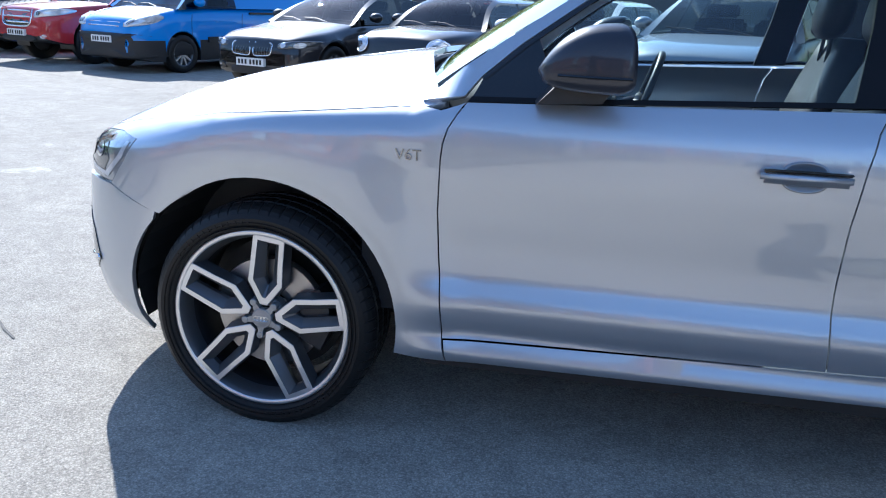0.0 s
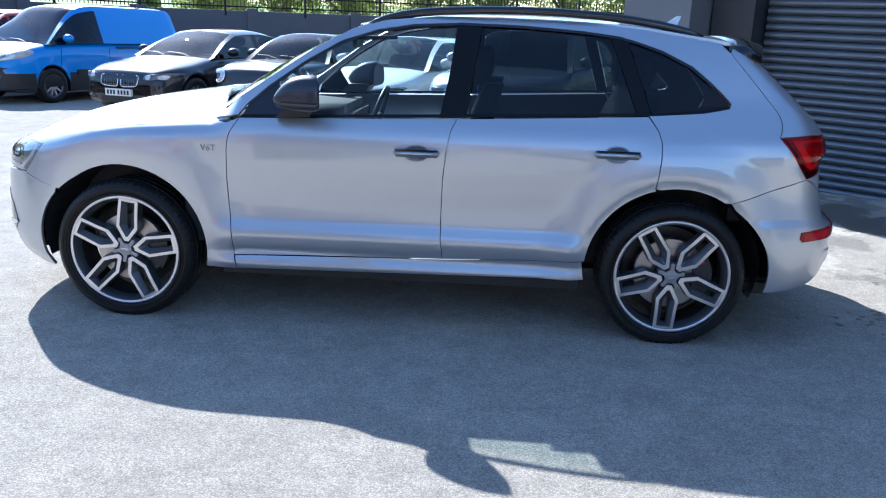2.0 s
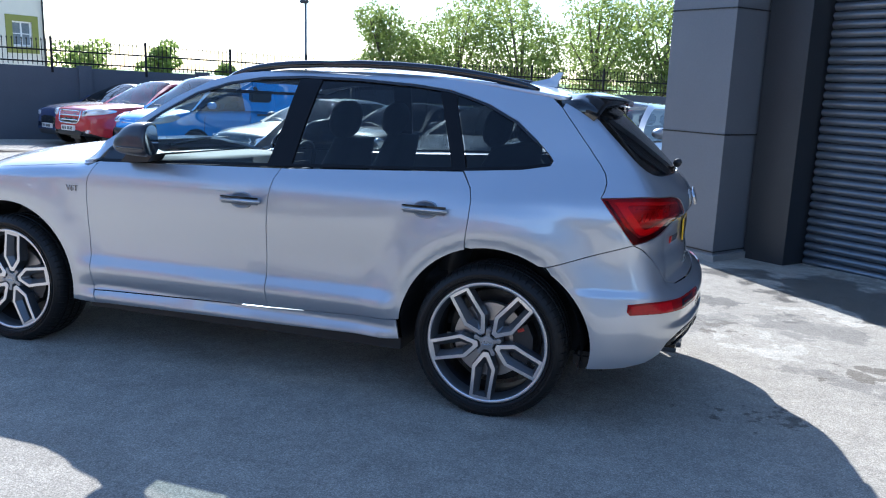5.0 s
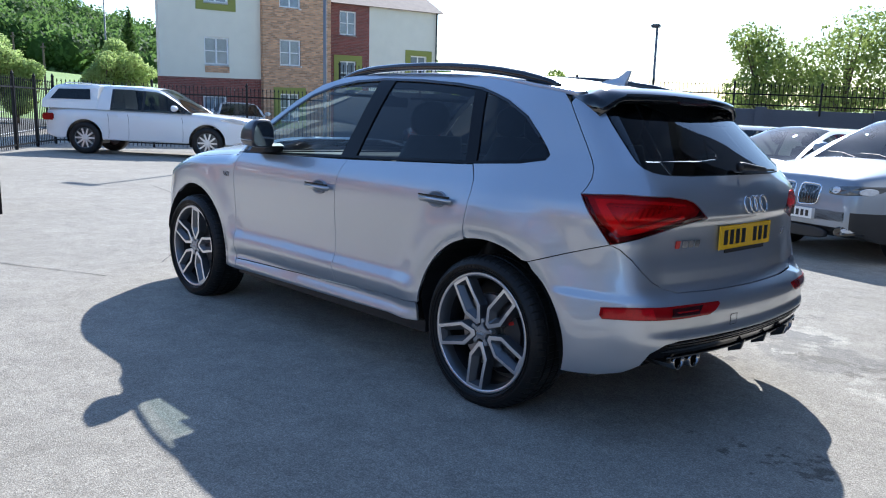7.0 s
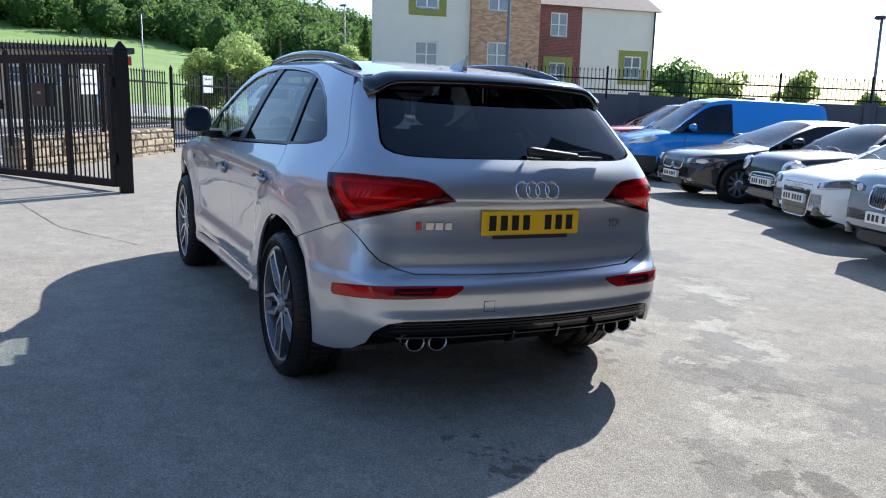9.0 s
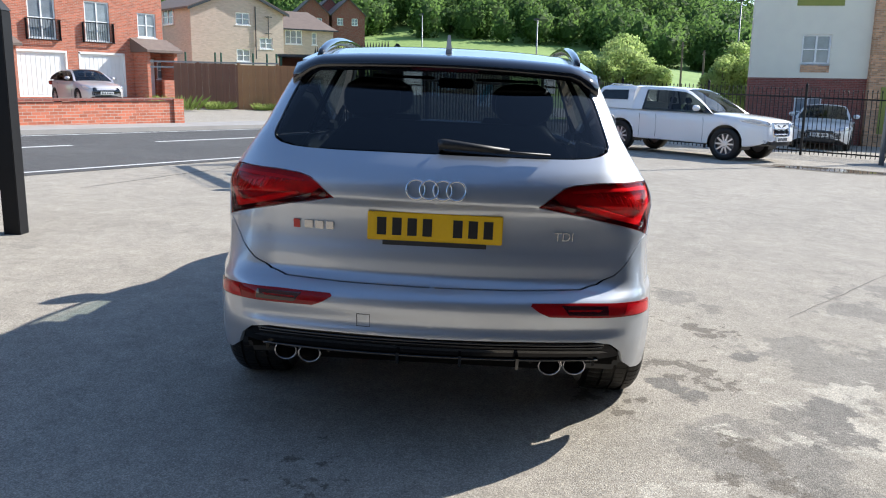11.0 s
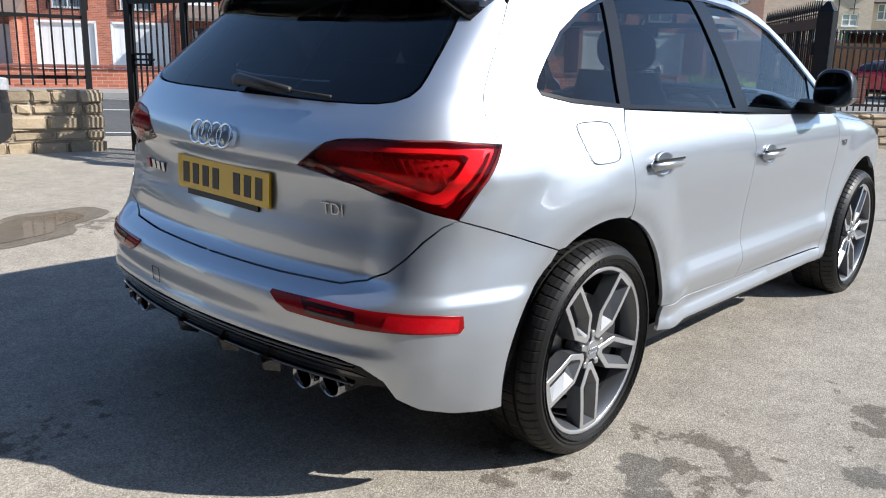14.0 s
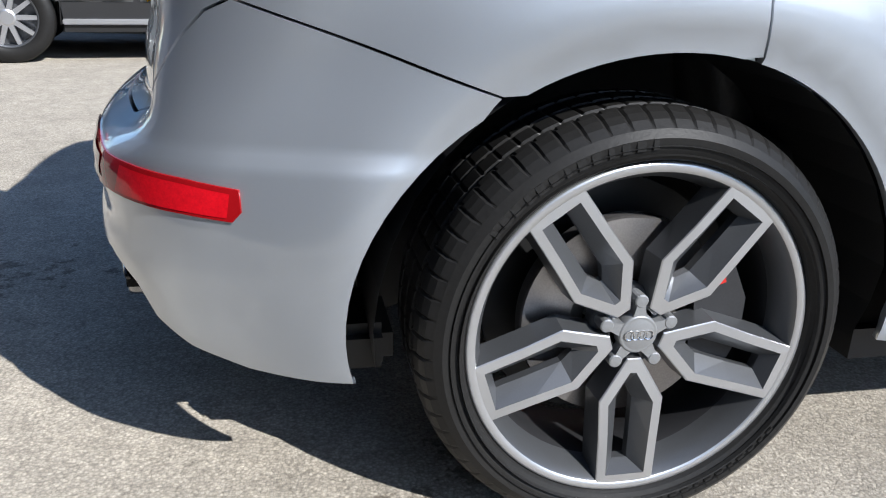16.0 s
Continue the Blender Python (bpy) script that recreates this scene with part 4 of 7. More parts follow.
def seat(cx, cy, w):
    """A cushion with side bolsters and a shaped back."""
    bm = bmesh.new()
    box(bm, cx - .28, cy - w / 2, .50, cx + .25, cy + w / 2, .66, bevel=.05)
    rows = []
    for i in range(9):
        t = i / 8
        hw = w / 2 * (1.0 - .10 * (1 - t) - .30 * max(0, t - .72) / .28)
        th = .11 - .045 * t
        ring = []
        for k in range(20):
            a = 2 * math.pi * k / 20
            u, v = math.copysign(abs(math.cos(a)) ** .5, math.cos(a)), math.copysign(abs(math.sin(a)) ** .6, math.sin(a))
            hollow = .035 * (1 - abs(u)) if v < 0 else 0
            ring.append(bm.verts.new((cx + .24 + .21 * t + th * v + hollow, cy + hw * u, .58 + .66 * t)))
        rows.append(ring)
    for r0, r1 in zip(rows, rows[1:]):
        for k in range(20):
            bm.faces.new((r0[k], r0[(k + 1) % 20], r1[(k + 1) % 20], r1[k]))
    bm.faces.new(rows[-1])
    bmesh.ops.recalc_face_normals(bm, faces=bm.faces)
    part("seat", bm, LEATHER, car, "black leather seat", smooth=True)


def headrest(cx, cy):
    bm = bmesh.new()
    rows = []
    for i in range(7):
        t = i / 6
        q = (1 - abs(2 * t - 1) ** 3) ** .4 if 0 < t < 1 else .45
        rows.append([bm.verts.new((cx + .03 * t + .062 * q * math.sin(a), cy + .14 * q * math.copysign(abs(math.cos(a)) ** .6, math.cos(a)), 1.235 + .20 * t)) for a in np.linspace(0, 2 * math.pi, 18, endpoint=False)])
    for r0, r1 in zip(rows, rows[1:]):
        for k in range(18):
            bm.faces.new((r0[k], r0[(k + 1) % 18], r1[(k + 1) % 18], r1[k]))
    bm.faces.new(rows[0])
    bm.faces.new(rows[-1])
    tube(bm, [(cx, cy - .06, 1.15), (cx + .01, cy - .06, 1.27)], .008, 6)
    tube(bm, [(cx, cy + .06, 1.15), (cx + .01, cy + .06, 1.27)], .008, 6)
    bmesh.ops.recalc_face_normals(bm, faces=bm.faces)
    part("headrest", bm, LEATHER, car, smooth=True)


for cy in (-.37, .37):
    seat(1.42, cy, .52)
    headrest(1.80, cy)
    headrest(2.66, cy)
seat(2.26, 0, 1.36)
for cy in (-.34, .34):
    bm = bmesh.new()
    box(bm, 1.06, cy - .21, 1.452, 1.24, cy + .21, 1.470, bevel=.008)
    part("sun_visor", bm, INTERIOR, car)
bm = bmesh.new()
tube(bm, [(1.02, 0, 1.49), (1.06, 0, 1.44)], .012, 8)
box(bm, 1.05, -.12, 1.40, 1.075, .12, 1.465, bevel=.01)
part("inner_mirror", bm, PLASTIC, car)
bm = bmesh.new()
rows = [[bm.verts.new((x, y, float(roof_z(np.array(x), np.array(y))) - .035)) for y in np.linspace(-.58, .58, 9)] for x in np.linspace(1.2, 3.0, 10)]
for r0, r1 in zip(rows, rows[1:]):
    for a in range(8):
        bm.faces.new((r0[a], r0[a + 1], r1[a + 1], r1[a]))
part("roof_lining", bm, INTERIOR, car)


# ---- wheels ----
def make_wheel(name, parent, m, turn, R=.3685, rim=.290, width=.262, caliper=True):
    """A wheel round y with its outer side towards -y; turn: degrees of the first pair of spokes."""
    wheel = new(name)
    wheel.parent = parent
    wheel.matrix_local = m
    floor = -m.translation.z
    # tyre, pressed flat where it stands
    bm = bmesh.new()
    w = width / 2
    prof = [(rim - .004, -w + .030), (rim + .006, -w + .012), (rim + .022, -w + .004), (rim + .04, -w + .001), (R - .026, -w + .010), (R - .014, -w + .022), (R - .006, -w + .037), (R - .0015, -w + .054),
            (R, -.064), (R - .008, -.062), (R - .008, -.052), (R, -.050), (R, -.007), (R - .008, -.006), (R - .008, .005), (R, .006), (R, .048), (R - .008, .050), (R - .008, .060), (R, .062),
            (R - .001, w - .045), (R - .006, w - .02), (R - .03, w), (rim, w - .02)]
    N = 520
    rings = []
    for i, (r, h) in enumerate(prof):
        ring = []
        for k in range(N):
            a = 2 * math.pi * k / N
            rr, hh = r, h
            if (5 <= i <= 8 and (k + (i == 8)) % 8 == 0) or (19 <= i <= 21 and k % 8 == 4):
                rr -= .0035
            if i in (11, 12, 15, 16) and k % 8 == 3:
                rr -= .003
            z = rr * math.sin(a)
            if z < floor + .02:
                hh -= .006 * (1 if h < 0 else -1) * min((floor + .02 - z) / .02, 1)
            ring.append(bm.verts.new((rr * math.cos(a), hh, max(z, floor))))
        rings.append(ring)
    for r0, r1 in zip(rings, rings[1:]):
        for k in range(N):
            bm.faces.new((r0[k], r0[(k + 1) % N], r1[(k + 1) % N], r1[k]))
    bmesh.ops.recalc_face_normals(bm, faces=bm.faces)
    tyre = part("tyre", bm, RUBBER, wheel, smooth=False)
    for rr in (rim + .014, rim + .028):
        bm = bmesh.new()
        lathe(bm, [(rr - .0014, -w + .006), (rr, -w - .0015), (rr + .0014, -w + .006)], 120)
        part("sidewall_ring", bm, RUBBER, tyre)
    # raised marks on the sidewall, in two arcs
    for k in range(26):
        bm = bmesh.new()
        a = (k % 13 - 6) * .072 + (math.pi if k >= 13 else 0) + .5
        hw = .0075 if k % 3 else .005
        box(bm, -hw, -w + .0005, -.0085, hw, -w + .006, .0085, Matrix.Rotation(-a, 4, "Y") @ pose(0, 0, rim + .031), bevel=.001)
        part("sidewall_mark", bm, RUBBER, tyre)
    # rim barrel, its painted well and the machined lip
    bm = bmesh.new()
    lathe(bm, [(rim - .002, -w + .034), (rim - .036, -w + .075), (rim - .036, 0), (rim - .03, w - .03), (rim + .002, w - .02)], 96)
    rimo = part("rim", bm, BARREL, wheel, smooth=True)
    bm = bmesh.new()
    lathe(bm, [(rim - .015, -w + .0175), (rim - .018, -w + .021), (rim - .030, -w + .050), (rim - .035, -w + .074)], 96)
    part("rim_well", bm, ALLOYMID, rimo, "silver-painted rim well", smooth=True)
    bm = bmesh.new()
    lathe(bm, [(rim - .003, -w + .032), (rim + .0015, -w + .020), (rim - .0005, -w + .0165), (rim - .004, -w + .0155), (rim - .0145, -w + .0165), (rim - .016, -w + .019)], 96)
    part("rim_lip", bm, ALLOY, rimo, "machined rim lip", smooth=True)
    # five looped pairs of spokes: a flat machined band round a slot with sloping sides
    f0 = -w + .0165
    for k in range(5):
        ang = radians(turn + 72 * k)
        bm = bmesh.new()

        def put(u, v, h):
            deep = .020 * (1 - min(u / .25, 1)) ** 1.3
            return (u * math.cos(ang) - v * math.sin(ang), f0 + deep + h, u * math.sin(ang) + v * math.cos(ang))

        def loop_of(half, h):
            return [bm.verts.new(put(u, v, h)) for u, v in half + [(u, -v) for u, v in half[::-1]]]

        foot = loop_of([(.272, .058), (.190, .060), (.116, .061), (.044, .016)], .052)
        chamfer = loop_of([(.2745, .0515), (.190, .0535), (.119, .0570), (.0455, .0125)], .0018)
        edge = loop_of([(.275, .050), (.190, .052), (.120, .0555), (.047, .011)], 0)
        inner = loop_of([(.260, .0350), (.190, .0370), (.127, .0400), (.071, .0055)], 0)
        slot = loop_of([(.246, .0135), (.190, .0140), (.130, .0140), (.107, .0020)], .030)
        deep = loop_of([(.246, .0140), (.190, .0145), (.130, .0145), (.107, .0025)], .048)
        for m0, m1, mi in ((foot, chamfer, 1), (chamfer, edge, 0), (edge, inner, 0), (inner, slot, 1), (slot, deep, 1)):
            for i in range(8):
                bm.faces.new((m0[i], m0[(i + 1) % 8], m1[(i + 1) % 8], m1[i])).material_index = mi
        bmesh.ops.recalc_face_normals(bm, faces=bm.faces)
        part("spoke", bm, [ALLOY, ALLOYMID], wheel)
    bm = bmesh.new()
    lathe(bm, [(.070, f0 + .075), (.072, f0 + .046), (.064, f0 + .036), (.040, f0 + .034)], 40)
    hub = part("hub", bm, ALLOYDARK, wheel, smooth=True)
    bm = bmesh.new()
    lathe(bm, [(.034, f0 + .034), (.0335, f0 + .014), (.031, f0 + .0105), (.029, f0 + .0115), (.026, f0 + .0105), (.012, f0 + .009), (.0, f0 + .0085)], 40)
    part("hub_cap", bm, CAPGREY, hub, smooth=True)
    for k in range(5):
        a = radians(turn + 36 + 72 * k)
        # claw of the centre cap between the pairs, with its bolt cover
        bm = bmesh.new()
        prism(bm, [(.028, -.012), (.046, -.008), (.056, -.0085), (.056, .0085), (.046, .008), (.028, .012)], f0 + .013, f0 + .034, lambda u, v, h: (u * math.cos(a) - v * math.sin(a), h, u * math.sin(a) + v * math.cos(a)))
        part("cap_claw", bm, CAPGREY, hub)
        bm = bmesh.new()
        lathe(bm, [(.0115, f0 + .05), (.0115, f0 + .0135), (.0095, f0 + .0115), (0, f0 + .011)], 16)
        bmesh.ops.translate(bm, vec=(.058 * math.cos(a), 0, .058 * math.sin(a)), verts=bm.verts)
        part("wheel_bolt", bm, CAPGREY, hub)
    bm = bmesh.new()
    for k in range(4):
        tube(bm, [(-.0165 + .011 * k + .008 * math.cos(b), f0 + .0085, .008 * math.sin(b)) for b in np.linspace(0, 2 * math.pi, 17)], .0011, 5, caps=False)
    part("cap_rings", bm, CHROME, hub)
    if caliper:
        bm = bmesh.new()
        lathe(bm, [(.07, -.03), (.095, -.036), (.178, -.036), (.180, -.030), (.180, -.004), (.07, -.004)], 56)
        part("brake_disc", bm, STEEL, wheel)
        bm = bmesh.new()
        lathe(bm, [(.05, .055), (.226, .055), (.226, .075), (.05, .075)], 40)
        part("brake_shield", bm, INK, wheel)
        bm = bmesh.new()
        prism(bm, [(r * math.cos(radians(a)), r * math.sin(radians(a))) for r, a in ((.205, -30), (.212, -10), (.212, 10), (.205, 30), (.130, 32), (.118, 0), (.130, -32))], -.062, .03, lambda u, v, h: (u, h, v))
        cal = part("brake_caliper", bm, CALIPER, wheel)
        bm = bmesh.new()
        box(bm, -.016, -.0645, -.008, .016, -.061, .008, pose(.150, 0, .070, 0, -20, 0), bevel=.001)
        part("caliper_badge", bm, REDPAINT, cal)
    return wheel


WY = .826
WZ = .353
make_wheel("wheel", car, pose(0, -WY, WZ), 82)
make_wheel("wheel", car, pose(BASE + .008, -WY, WZ), -94)
make_wheel("wheel", car, pose(0, WY, WZ, 0, 0, 180), 70)
make_wheel("wheel", car, pose(BASE + .012, WY, WZ, 0, 0, 180), 270)


# ---- ground ----
SLOPE = math.tan(radians(1.7))


def hill(x, y):
    r = np.hypot(x, y)
    head = (np.degrees(np.arctan2(y, x)) % 360)
    win = ss(136, 181, head) * ss(250, 215, head)
    return win * (12.0 * ss(60, 240, r) + 42.0 * ss(225, 430, r))


def ground_z(x, y):
    return -SLOPE * np.clip(y, -15, 60) + hill(x, y)


def at(x, y, z=0.0, rz=0.0):
    """An upright pose on the ground."""
    return pose(x, y, float(ground_z(np.array(float(x)), np.array(float(y)))) + z, 0, 0, rz)


PATCHES = (
    # ragged grey damp areas, wide pale patches, small dark spots, damp blots by the car, wet streaks before the
    # shutters
    ((.66, .67, .69), .85, .8, 1.5, .47, ((4.4, 1.5, 1.9, .8, -35), (4.9, .1, 1.6, .5, -30), (2.2, 2.3, 2.2, 1.3, -20), (.9, 3.2, 2.0, 1.2, -25), (3.5, 1.5, 1.5, .9, -20), (5.2, 3.4, 1.6, 1.0, -35), (1.2, 1.7, 1.2, .5, 0))),
    ((1.30, 1.33, 1.35), .88, .9, 3.4, .49, ((3.2, 1.8, 1.5, .8, -30), (4.2, .95, .9, .6, -20), (2.0, 2.9, 1.4, .8, -25), (4.5, 2.0, .9, .7, 20), (5.9, 3.2, 1.5, .9, -35), (-3.3, 2.1, .8, .25, 30))),
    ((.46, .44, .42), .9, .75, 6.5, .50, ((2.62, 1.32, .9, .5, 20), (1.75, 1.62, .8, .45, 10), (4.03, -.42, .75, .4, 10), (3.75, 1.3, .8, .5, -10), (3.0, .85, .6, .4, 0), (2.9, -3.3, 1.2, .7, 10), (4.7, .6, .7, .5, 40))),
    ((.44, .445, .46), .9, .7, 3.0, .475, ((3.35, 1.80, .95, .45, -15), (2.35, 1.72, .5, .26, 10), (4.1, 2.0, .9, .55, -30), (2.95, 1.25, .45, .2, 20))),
    ((.34, .34, .35), .92, .35, 1.9, .39, ((5.3, 2.25, 2.4, .8, -38), (6.6, 1.2, 2.4, .9, -38), (4.8, 3.2, 1.6, .7, -38), (8.4, -.2, 2.6, .9, -38))),
)
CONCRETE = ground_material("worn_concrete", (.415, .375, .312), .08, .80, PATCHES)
ASPHALT = ground_material("asphalt", (.12, .118, .115), .12, .85)
PAVING = material("pavement", (.30, .285, .265), .8, 0, 2, .2, 60, .3, .003)
GRASS = material("grass", (.15, .25, .045), .9, 0, .05, .25, .8, .3, .1, tint=(.20, .29, .07))
MARKING = material("road_marking", (.58, .58, .56), .7, 0, 4, .15, 40)


def axis(step0, far):
    a, v, s = [0.0], 0.0, step0
    while v < far:
        v += s
        s *= 1.13 if v > 30 else 1
        a.append(v)
    return np.array([-q for q in a[:0:-1]] + a)


gx, gy = axis(3, 2500), axis(3, 2500)
X, Y = np.meshgrid(gx, gy, indexing="ij")
V = np.stack([X, Y, ground_z(X, Y)], -1).reshape(-1, 3)
nx, ny = len(gx), len(gy)
F, idx = [], []
for i in range(nx - 1):
    for j in range(ny - 1):
        F.append((i * ny + j, (i + 1) * ny + j, (i + 1) * ny + j + 1, i * ny + j + 1))
        cx, cy = (gx[i] + gx[i + 1]) / 2, (gy[j] + gy[j + 1]) / 2
        idx.append(0 if (-34 if cy > 0 else -46) < cx < 60 and -70 < cy < 40 else 1)
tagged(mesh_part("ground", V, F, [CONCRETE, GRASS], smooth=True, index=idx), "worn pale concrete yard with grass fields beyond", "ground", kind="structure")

# street: D runs along it, N from the yard towards the houses
D, N = Vector((-.882, .471)), Vector((-.471, -.882))


def street(s, o):
    p = D * s + N * o
    return p.x, p.y


def strip(name, s0, s1, o0, o1, lift, mat, label, thick=0.0, n=40, kind="structure", category="road"):
    V, F = [], []
    for i in range(n + 1):
        s = s0 + (s1 - s0) * i / n
        for o in (o0, o1):
            x, y = street(s, o)
            V.append((x, y, float(ground_z(np.array(x), np.array(y))) + lift))
        if thick:
            for o in (o1, o0):
                x, y = street(s, o)
                V.append((x, y, float(ground_z(np.array(x), np.array(y))) + lift - thick))
    k = 4 if thick else 2
    for i in range(n):
        a, b = i * k, (i + 1) * k
        F.append((a, a + 1, b + 1, b)[::-1])
        if thick:
            F += [(a + 1, a + 2, b + 2, b + 1)[::-1], (a + 3, a, b, b + 3)[::-1]]
    return tagged(mesh_part(name, V, F, mat), label, category, kind=kind)


strip("road", -80, 45, 6.9, 13.2, .006, ASPHALT, "grey asphalt street past the gate")
strip("pavement", -80, 22, 13.2, 14.5, .11, PAVING, "pale paved footway along the street", .12, category="pavement")
strip("driveway", -60, 10.2, 14.55, 44, .07, PAVING, "paved front yards of the houses", .2, category="pavement")
strip("side_lane", 10.2, 60, 14.45, 44, .03, PAVING, "paved side lane beside the terrace", .03, category="pavement")
for k in range(14):
    s = -33.2 + 5.6 * k
    strip("road_marking", s, s + 3.6, 10.48, 10.62, .012, MARKING, "white dashed line on the street", n=4, category="marking")
strip("road_line", -80, 45, 7.12, 7.22, .012, MARKING, "white edge line on the street", category="marking")
strip("road_line", -80, 45, 12.85, 12.95, .012, MARKING, "white edge line on the street", category="marking")

# ---- the shuttered building ----
CLAD = material("grey_cladding", (.15, .16, .18), .45, .2, 2, .08, 60, .1, .002)
SHUTTER = material("dark_shutter", (.17, .19, .22), .30, .6, 3, .1, 60, .03, .001)
DARKMETAL = material("dark_metal", (.05, .054, .06), .4, .5, 3, .1, 60)
UPLIGHT = material("white_plastic", (.75, .75, .73), .4, 0, 5, .05, 90)
B = at(4.9, 4.1, 0, math.degrees(math.atan2(-.61, .79)))    # x along the front, y into the building


def placed(ob, m):
    ob.matrix_world = m
    return ob


garage = placed(tagged(new("garage_building"), "dark grey clad garage with roller shutters", "building"), B)
bm = bmesh.new()
box(bm, -.75, .30, -.4, 30, 14, 6.2)
part("wall", bm, CLAD, garage)
bm = bmesh.new()
box(bm, -1.55, -.72, -.4, -.78, 14, 6.2)
pillar = part("corner_pillar", bm, CLAD, garage, "grey clad corner pillar")
for z in (.08, 1.25, 2.45, 3.65):
    bm = bmesh.new()
    box(bm, -1.556, -.727, z, -.774, 2.0, z + .012)
    part("panel_joint", bm, INK, pillar)
bm = bmesh.new()
box(bm, -1.60, -.77, -.3, -.73, .3, .06)
part("plinth", bm, PAVING, pillar)
bm = bmesh.new()
box(bm, -1.66, -.50, 2.62, -1.55, -.36, 2.76, bevel=.015)
part("wall_lamp", bm, UPLIGHT, pillar, "small white lamp unit on the pillar")
bm = bmesh.new()
box(bm, -1.6, -.95, 4.3, 30, .30, 6.4)
part("fascia", bm, CLAD, garage)
for x in (-.75, 5.0, 10.75, 16.5, 22.25):
    bm = bmesh.new()
    box(bm, x, -.25, -.4, x + .45, .30, 4.3)
    part("door_jamb", bm, DARKMETAL, garage)
for x0, x1 in ((-.28, 4.98), (5.47, 10.73), (11.22, 16.48), (16.97, 22.23)):
    sh = new("roller_shutter")
    sh.parent = garage
    me = None
    for k in range(52):
        if me is None:
            bm = bmesh.new()
            prof = [(.12, 0), (.085, .002)] + [(.085 - .030 * math.sin(math.pi * t / 10) ** .8, .006 + .070 * t / 10) for t in range(1, 10)] + [(.085, .078), (.12, .080)]
            cols = [[bm.verts.new((x, y, z)) for y, z in prof] for x in (x0, x1)]
            for i in range(len(prof) - 1):
                bm.faces.new((cols[0][i], cols[1][i], cols[1][i + 1], cols[0][i + 1]))
            bmesh.ops.recalc_face_normals(bm, faces=bm.faces)
            ob = part("slat", bm, SHUTTER, sh, smooth=True)
            me = ob.data
        else:
            ob = new("slat", me)
            ob.parent = sh
        ob.location = (0, 0, -.02 + .0825 * k)

# plain dark wall added out of view beyond the garage, to darken the tailgate's reflections
bm = bmesh.new()
box(bm, 13.0, -12.5, -1, 13.4, -1.0, 6.2)
tagged(part("wall_east", bm, CLAD), "plain grey clad wall added out of view to darken reflections", "wall", kind="structure")

# ---- railings, walls and gates ----
IRON = material("black_iron", (.008, .008, .009), .5, 0, 8, .3, 200, .1, .001, spec=.22)
RENDER = material("grey_render", (.075, .085, .105), .8, 0, 1.5, .15, 30, .2, .003)
STONE = material("sandstone", (.38, .30, .20), .85, 0, 5, .45, 40, .5, .01, objects=1.0)
MORTAR = material("mortar", (.28, .25, .2), .9, 0, 6, .2, 60, .3, .004)


def bar_mesh(h, r, spike=.10):
    bm = bmesh.new()
    box(bm, -r, -r, 0, r, r, h)
    if spike:
        lathe(bm, [(r * .8, h), (r * 1.7, h + spike * .10), (r * 1.7, h + spike * .16), (r * .9, h + spike * .22), (r * 2.6, h + spike * .42), (r * 1.5, h + spike * .62), (.001, h + spike)], 6, "z")
    me = bpy.data.meshes.new("bar")
    bm.to_mesh(me)
    bm.free()
    me.materials.append(IRON)
    return me


BAR, SHORTBAR = bar_mesh(1.72, .009), bar_mesh(.62, .009)


def railing(a, b, h=1.75, bars=BAR, base=.0, spacing=.12, span=2.5, group="black railings"):
    """A straight run of black railings from a to b."""
    a, b = Vector(a), Vector(b)
    n = max(1, round((b - a).length / span))
    for i in range(n):
        p, q = a.lerp(b, i / n), a.lerp(b, (i + 1) / n)
        l = (q - p).length
        rz = math.degrees(math.atan2(q.y - p.y, q.x - p.x))
        m = at(p.x, p.y, base, rz)
        dz = (float(ground_z(np.array(q.x), np.array(q.y))) - float(ground_z(np.array(p.x), np.array(p.y)))) / l
        f = placed(tagged(new("metal_fence"), "black spiked metal railings", "fence", group), m)
        bm = bmesh.new()
        box(bm, -.03, -.03, -.15, .03, .03, h + .12)
        lathe(bm, [(.035, h + .12), (.045, h + .15), (.02, h + .2), (.001, h + .24)], 8, "z")
        part("post", bm, IRON, f)
        for z in (.12, h - .17):
            bm = bmesh.new()
            box(bm, 0, -.012, z - .02, l, .012, z + .02)
            for v in bm.verts:
                v.co.z += dz * v.co.x
            part("rail", bm, IRON, f)
        k = int(l / spacing)
        for j in range(1, k + 1):
            ob = new("bar", bars)
            ob.parent = f
            ob.location = (l * j / (k + 1), 0, .03 + dz * l * j / (k + 1))


